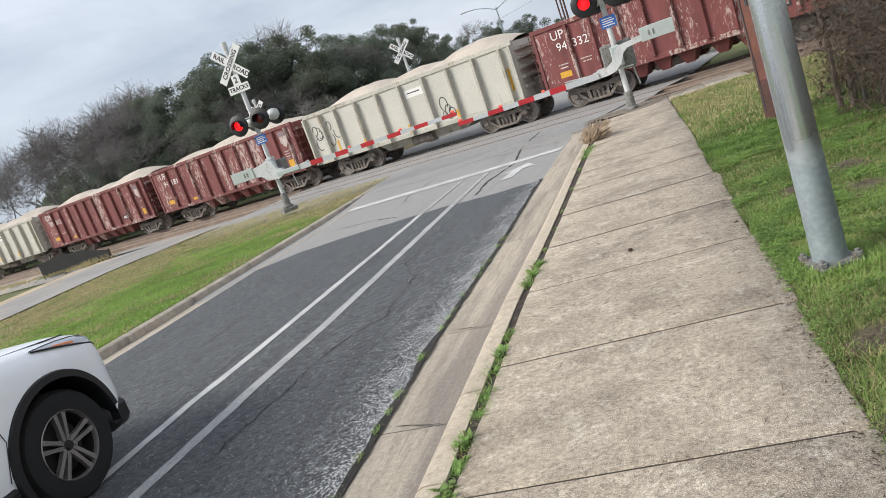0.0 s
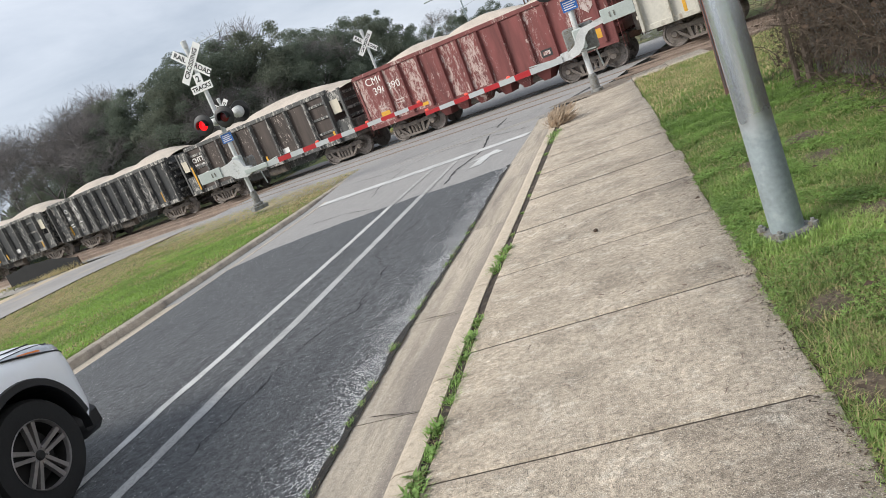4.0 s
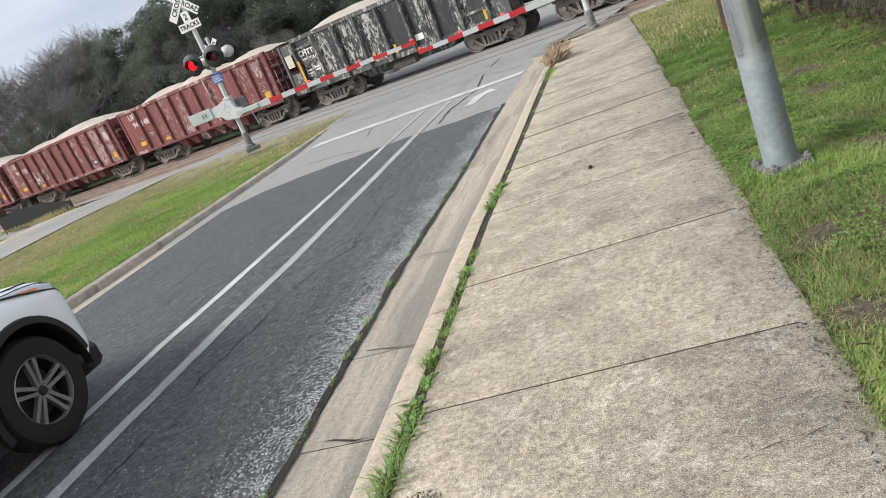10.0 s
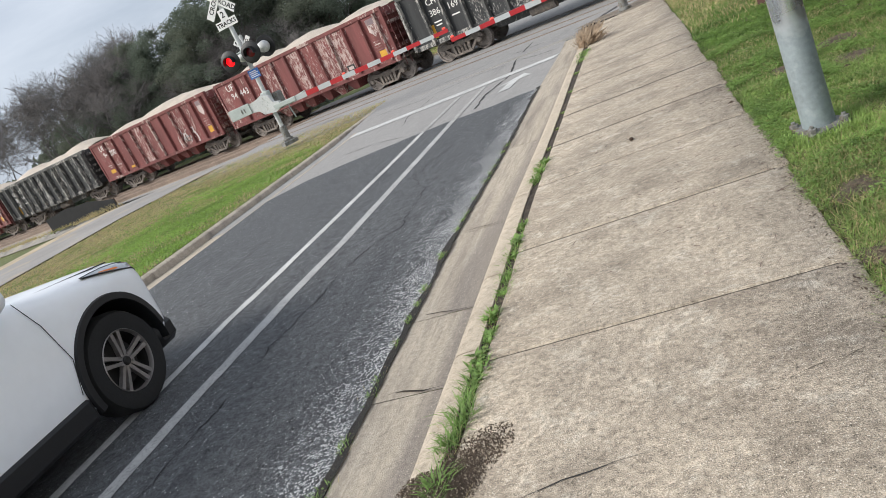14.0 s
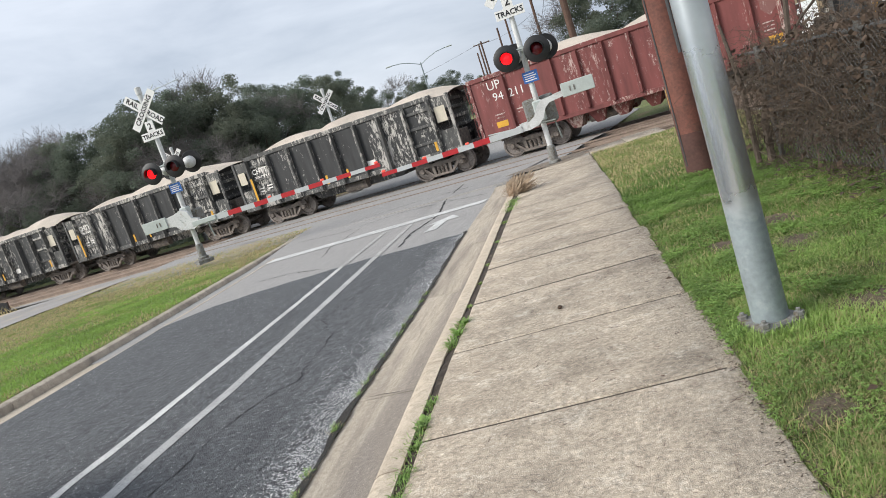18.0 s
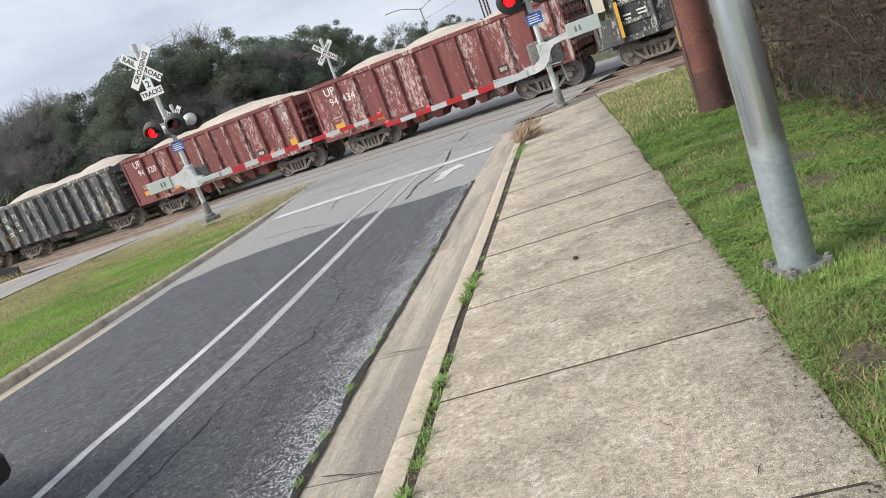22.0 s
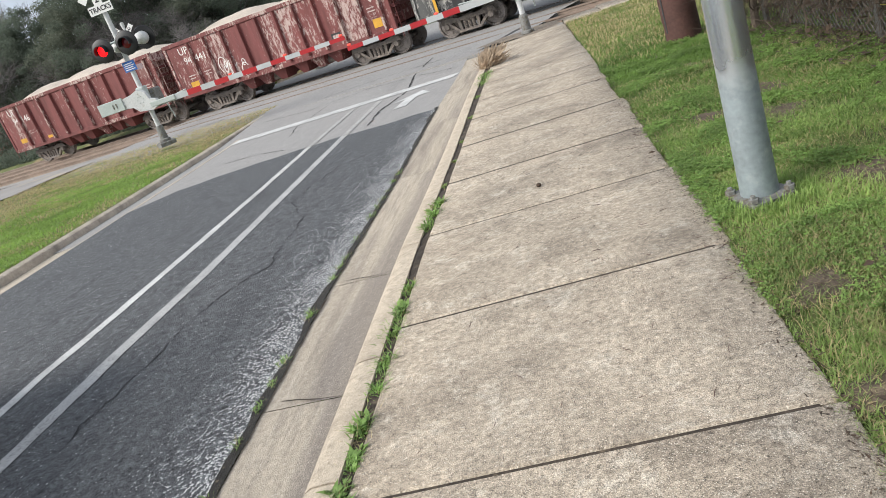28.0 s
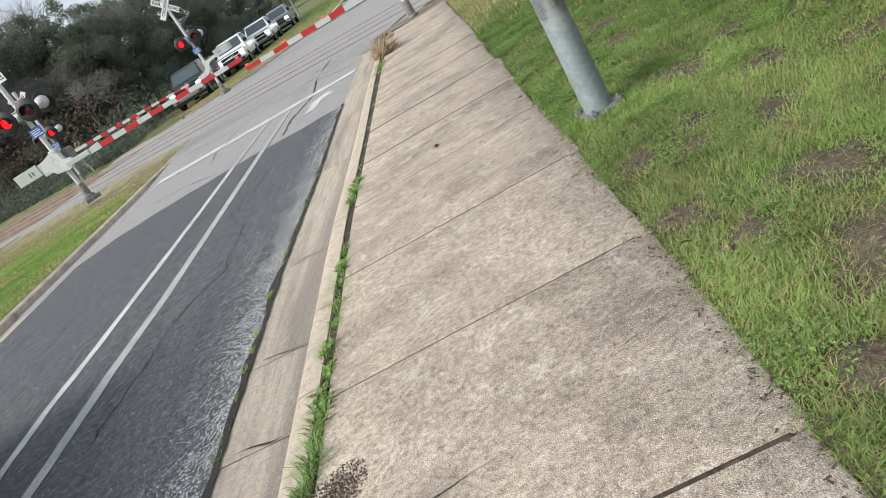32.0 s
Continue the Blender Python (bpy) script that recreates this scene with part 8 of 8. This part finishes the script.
# ---- trucks waiting behind the railway ----
def pickup(x, y, rz, paint, label, lit=True, bed=True):
    t = thing("pickup_truck", pose(x, y, H(x, y) - 0.03, 0, 0, rz), label, "truck", "vehicles waiting behind the tracks")
    # nose at y = 0 towards -y, the tail at y = 5.6
    side = [(0.0, 0.5), (0.02, 1.0), (0.12, 1.1), (1.3, 1.2), (2.05, 1.82), (2.3, 1.88), (3.3, 1.88), (3.7, 1.25), (5.6, 1.25), (5.6, 0.5)] if bed else [(0.0, 0.5), (0.02, 0.95), (0.15, 1.05), (1.3, 1.15), (2.0, 1.7), (2.3, 1.76), (4.3, 1.74), (4.8, 1.2), (4.8, 0.5)]
    g = Geo()
    n = len(side)
    for s in (-1, 1):
        for yy, z in side:
            w = 0.98 if z < 1.3 else 0.98 - 0.22 * (z - 1.3) / 0.6
            g.v.append((s * w, yy, z))
    g.f = [tuple(range(n)), tuple(range(n, 2 * n))[::-1]] + [(i, (i + 1) % n, n + (i + 1) % n, n + i) for i in range(n)]
    part("body", g, paint, t)
    part("windscreen", Geo().add([(-0.82, 1.36, 1.27), (0.82, 1.36, 1.27), (0.74, 1.98, 1.78), (-0.74, 1.98, 1.78)], [(0, 1, 2, 3)]), "glass", t)
    for s in (-1, 1):
        part("side_window", Geo().add([(s * 0.985, 1.7, 1.28), (s * 0.985, 3.3, 1.28), (s * 0.81, 3.15, 1.8), (s * 0.81, 2.12, 1.8)], [(0, 1, 2, 3)]), "glass", t)
        part("head_lamp", Geo().cbox(s * 0.8 - 0.14, -0.03, 0.82, s * 0.8 + 0.14, 0.06, 1.0, 0.02), "lamp_on" if lit else "headlamp", t, "lit head lamp" if lit else "")
        part("mirror", Geo().cbox(s * 1.08 - 0.1, 1.5, 1.25, s * 1.08 + 0.1, 1.62, 1.5, 0.02), "black", t)
        for yy in (0.95, 4.45 if bed else 3.8):
            w = new("wheel")
            w.parent = t
            w.matrix_basis = pose(s * 0.9, yy, 0.39)
            part("tyre", Geo().lathe([(0.24, s * 0.1), (0.38, s * 0.1), (0.39, s * 0.06), (0.39, -s * 0.14), (0.24, -s * 0.14)], 24, "x"), "tyre", w)
            part("rim", Geo().lathe([(0.0, s * 0.06), (0.18, s * 0.09), (0.25, s * 0.095)], 16, "x"), "alloy", w)
    part("grille", Geo().cbox(-0.62, -0.045, 0.66, 0.62, 0.05, 1.04, 0.02), "black", t)
    part("grille_bar", Geo().cbox(-0.6, -0.06, 0.83, 0.6, -0.04, 0.88, 0.008), paint, t)
    part("air_dam", Geo().cbox(-0.9, -0.05, 0.3, 0.9, 0.1, 0.46, 0.03), "plastic", t)
    part("hood_line", Geo().cbox(-0.93, 0.1, 1.075, 0.93, 0.16, 1.12, 0.01), "black", t)
    for s in (-1, 1):
        part("fog_lamp", Geo().cbox(s * 0.7 - 0.1, -0.14, 0.5, s * 0.7 + 0.1, -0.1, 0.6, 0.02), "black", t)
    part("bumper", Geo().cbox(-0.98, -0.12, 0.45, 0.98, 0.08, 0.66, 0.04), "alloy" if bed else "plastic", t)
    if bed:
        part("bed_liner", Geo().cbox(-0.85, 3.8, 1.2, 0.85, 5.5, 1.26, 0.01), "plastic", t)
    part("underbody", Geo().cbox(-0.85, 0.3, 0.3, 0.85, 5.2 if bed else 4.5, 0.52, 0.02), "plastic", t)


pickup(-12.0, 38.5, 4, "car_dark", "dark pickup truck waiting with lit head lamps")
pickup(-10.9, 45.6, 3, "car_white", "white pickup truck waiting with lit head lamps")
pickup(-12.9, 52.0, 3, "car_dark", "dark SUV waiting in the far lane", True, False)
pickup(-10.4, 53.0, 3, "car_white", "white van-like pickup in the queue", True)
pickup(-10.0, 60.5, 2, "silver", "silver pickup truck at the end of the queue", True)
pickup(-13.4, 61.0, 2, "car_dark", "dark pickup farther back in the queue", False)

# far median between the carriageways
sheet("median_far", med_left, lambda y: med_right(y) - 0.16, 33.6, 92.0, "grass_soil", "grassy median behind the tracks", lambda y: 0.07, nx=5, step=0.8, category="ground", thick=0.3)
sheet("kerb_far", lambda y: med_right(y) - 0.155, lambda y: med_right(y) + 0.02, 33.6, 92.0, "kerb", "pale kerb of the far median", lambda y: 0.09, nx=2, step=0.8, category="kerb", thick=0.3)


def strip_grass(name, n, x0, x1, y0, y1, material, label, h, w, lift):
    r = random.Random(len(name) + n)
    g = Geo()
    for _ in range(n):
        y = y0 + (y1 - y0) * r.random() ** 1.5
        x = r.uniform(med_left(y) + 0.05, med_right(y) - 0.2)
        z = H(x, y) + lift
        t, hh = r.uniform(0, 6.3), h * r.uniform(0.5, 1.3)
        c, s = math.cos(t) * w, math.sin(t) * w
        g.v += [(x - s, y + c, z), (x + s, y - c, z), (x + r.gauss(0, hh * 0.4), y + r.gauss(0, hh * 0.4), z + hh)]
        k = len(g.v)
        g.f.append((k - 3, k - 2, k - 1))
    solid(name, g, material, label, "grass", kind="stuff")


strip_grass("far_median_grass", 9000, -7.0, -4.0, 36, 70, "blade", "green grass on the far median", 0.12, 0.025, 0.05)
strip_grass("far_median_dry", 9000, -7.0, -3.9, 33.7, 55, "blade_dry", "dry grass on the far median", 0.12, 0.025, 0.05)

# ---- house, street lamp, utility poles and wires behind the railway ----
h = thing("house", pose(25.2, 64, -0.5), "tan stucco building with a terracotta roof behind the tracks", "building")
part("wall", Geo().box(-8, 0, 0, 8, 0.3, 5.9), "stucco", h)
part("wall", Geo().box(-8, 9.7, 0, 8, 10, 5.9), "stucco", h)
part("wall", Geo().box(-8, 0.3, 0, -7.7, 9.7, 5.9), "stucco", h)
part("wall", Geo().box(7.7, 0.3, 0, 8, 9.7, 5.9), "stucco", h)
part("roof", Geo().prism([(-0.7, 5.75), (5, 7.2), (10.7, 5.75), (10.7, 5.95), (5, 7.45), (-0.7, 5.95)], -8.7, 8.7, "x"), "roof", h, "low-pitched terracotta roof")
part("fascia", Geo().box(-8.7, -0.75, 5.68, 8.7, -0.68, 5.92), "stucco", h)
for x in (-5.2, -1.8, 1.8, 5.2):
    w = part("window", Geo().cbox(x - 0.7, -0.04, 1.6, x + 0.7, 0.04, 3.2, 0.01), "sign_white", h)
    part("pane", Geo().box(x - 0.6, -0.055, 1.7, x + 0.6, -0.045, 3.1), "glass", w)
pv = thing("van", pose(13.4, 41, H(13, 41), 0, 0, 80), "white van parked behind the tracks", "van")
part("body", Geo().prism([(-2.6, 0.4), (2.5, 0.4), (2.55, 1.0), (1.9, 1.25), (1.3, 2.0), (-2.6, 2.05)], -0.95, 0.95), "car_white", pv)
part("windscreen", Geo().add([(1.9, -0.8, 1.28), (1.9, 0.8, 1.28), (1.34, 0.75, 1.95), (1.34, -0.75, 1.95)], [(0, 1, 2, 3)]), "glass", pv, at=pose(0.01, 0, 0.01))
for x in (-1.7, 1.6):
    for s in (-1, 1):
        part("wheel", Geo().lathe([(0.0, s * 0.04), (0.2, s * 0.05), (0.34, s * 0.02), (0.35, -s * 0.15)], 20, "y", (x, s * 0.92, 0.35)), "tyre", pv)

lamp = thing("street_lamp", pose(-11.2, 80, -0.7), "tall grey street lamp with two curved arms", "street lamp")
part("column", Geo().tube((0, 0, 0), (0, 0, 8.3), 0.11, 0.07, 10), "galv", lamp)
for s in (-1, 1):
    g = Geo()
    pts = [(0, 0, 8.1), (s * 1.0, 0, 8.55), (s * 2.0, 0, 8.85), (s * 3.1, 0, 8.95)]
    for p, q in zip(pts, pts[1:]):
        g.tube(p, q, 0.045, 0.04, 8)
    part("arm", g, "galv", lamp)
    part("lamp_head", Geo().cbox(s * 3.4 - 0.35, -0.14, 8.88, s * 3.4 + 0.35, 0.14, 9.0, 0.04), "grey_paint", lamp)


def utility_pole(x, y, h, r, label, arms=1):
    p = thing("power_pole", pose(x, y, -0.8), label, "utility pole", "power poles")
    part("shaft", Geo().tube((0, 0, -0.2), (0, 0, h), r, r * 0.7, 10), "wood_pole", p)
    for k in range(arms):
        z = h - 0.4 - 0.9 * k
        part("crossarm", Geo().cbox(-1.1, -0.06, z, 1.1, 0.06, z + 0.12, 0.01), "wood_pole", p)
        for xx in (-1, -0.4, 0.4, 1):
            part("insulator", Geo().lathe([(0.04, z + 0.12), (0.06, z + 0.2), (0.03, z + 0.3), (0, z + 0.3)], 8, "z", (xx, 0, 0)), "grey_paint", p)
    return p


utility_pole(2.95, 41.2, 12.0, 0.22, "thick brown power pole close behind the tracks", 1)
utility_pole(1.7, 90, 15.5, 0.2, "tall power pole along the far road", 1)
utility_pole(-1.75, 92, 10.8, 0.16, "power pole along the far road", 0)
utility_pole(-3.1, 95, 10.4, 0.16, "power pole along the far road", 0)
utility_pole(-5.7, 98, 9.8, 0.15, "power pole along the far road", 1)
utility_pole(-6.5, 104, 9.8, 0.15, "power pole along the far road", 0)
utility_pole(-7.6, 112, 9.4, 0.15, "power pole along the far road", 0)


def wire_span(a, b, sag, name="power_line"):
    g = Geo()
    a, b = Vector(a), Vector(b)
    pts = [a.lerp(b, i / 14) - Vector((0, 0, sag * 4 * (i / 14) * (1 - i / 14))) for i in range(15)]
    for p, q in zip(pts, pts[1:]):
        g.tube(p, q, 0.018, n=4, caps=False)
    solid(name, g, "wire", "sagging black power line", "power line", "power lines")


for k, dx in enumerate((-1, -0.4, 0.4, 1)):
    wire_span((2.95 + dx, 41.2, 11.1), (1.7 + dx, 90, 14.6), 1.2)
wire_span((2.95, 41.2, 8.5), (1.7, 90, 8.0), 0.9)
wire_span((1.7, 90, 9.5), (-5.7, 98, 8.6), 0.5)
wire_span((-5.7, 98, 8.8), (-40, 140, 9), 0.8)

# small leafy sprays on the thick pole
rl = random.Random(50)
iv = thing("ivy", pose(2.7, 41.0, 9.4), "sprays of leaves hanging on the power pole", "ivy")
g = Geo()
for _ in range(260):
    p = Vector((rl.gauss(-0.5, 0.45), rl.gauss(0, 0.3), rl.gauss(0, 0.9)))
    a = Vector((rl.gauss(0, 1), rl.gauss(0, 1), rl.gauss(-0.8, 0.5))).normalized() * 0.14
    b = a.cross(Vector((rl.gauss(0, 1), rl.gauss(0, 1), 0.2))).normalized() * 0.05
    g.add([p, p + a * 0.5 + b, p + a, p + a * 0.5 - b], [(0, 1, 2, 3)])
part("leaves", g, "leaf_mid", iv)
part("stem", Geo().tube((-0.5, 0, -1.2), (0.2, 0.2, 1.4), 0.02, n=5), "bark", iv)

# black silt fence along the ballast
g = Geo()
sp_pts = [(-28.2, 6.5, 0.6), (-26.4, 6.4, 0.74), (-24.5, 6.3, 0.66), (-22.6, 6.25, 0.34)]
sf = thing("silt_fence", label="low black fabric silt fence along the ballast", category="fence")
for k in range(len(sp_pts) * 2 - 1):
    f = k / 2
    u, w, hh = (np.array(sp_pts[int(f)]) * (1 - f % 1) + np.array(sp_pts[min(int(f) + 1, len(sp_pts) - 1)]) * (f % 1))
    hh -= 0.03 * (k % 2)
    a = C0 + TD * u + TN * w
    za = H(a.x, a.y) - 0.12
    g.v += [(a.x, a.y, za), (a.x, a.y, za + hh + 0.12), (a.x, a.y + 0.02, za + hh + 0.12), (a.x, a.y + 0.02, za)]
    if k:
        o = 4 * k
        g.f += [(o - 4, o, o + 1, o - 3), (o - 3, o + 1, o + 2, o - 2), (o - 2, o + 2, o + 3, o - 1)]
    if k % 2 == 0:
        part("stake", Geo().cbox(a.x - 0.025, a.y + 0.025, za - 0.1, a.x + 0.025, a.y + 0.065, za + hh + 0.16, 0.005), "wood_pole", sf)
part("fabric", g, "black_fabric", sf)


def track_grass(n, seed):
    """Dry tufts along the shoulder and thinly over the ballast's edge."""
    r = random.Random(seed)
    g = Geo()
    for _ in range(n):
        u = r.uniform(-60, -22)
        w = r.gauss(6.7, 0.3)
        if noise.noise((u * 0.8, w, 2.0)) < -0.15:
            continue
        p = C0 + TD * u + TN * w
        z = H(p.x, p.y) - 0.06
        hh = r.uniform(0.08, 0.3) * (0.5 + 0.9 * smooth_step(-28, -20, u) * smooth_step(-12, -18, u))
        t = r.uniform(0, 6.3)
        c, s = math.cos(t) * 0.02, math.sin(t) * 0.02
        g.add([(p.x - s, p.y + c, z), (p.x + s, p.y - c, z), (p.x + r.gauss(0, hh * 0.4), p.y + r.gauss(0, hh * 0.4), z + hh)], [(0, 1, 2)])
    solid("shoulder_grass", g, "blade_dry", "dry grass along the sandy shoulder", "grass", kind="stuff")


track_grass(4500, 5)


def motions():
    for k, car in enumerate(CARS):
        rows = []
        for t, s in PACE:
            u = s - PITCH * (k - 1)
            p = track_point(u, 0.0)
            rows.append((t, pose(p.x, p.y, p.z, 0, 0.52, -16.5)))
        walk(car, rows)
    # every wheel rolls with the train: one turn for each 2.7 m; front and rear wheels of a bogie share their keys
    spins = {}
    for car in CARS:
        for truck in car.children:
            for wheel in truck.children:
                if wheel.name.split(".")[0] != "wheel":
                    continue
                x = round(wheel.location.x, 3)
                if x in spins:
                    keys = wheel.animation_data_create()
                    wheel.rotation_mode = "QUATERNION"
                    keys.action = spins[x].animation_data.action
                    keys.action_slot = spins[x].animation_data.action_slot
                    continue
                rows = []
                for f in range(32 * FPS + 1):
                    t = f / FPS
                    s = np.interp(t, [a for a, b in PACE], [b for a, b in PACE])
                    rows.append((t, pose(x, 0, 0.42, 0, math.degrees(s / 0.43) % 360, 0)))
                walk(wheel, rows)
                spins[x] = wheel


motions()
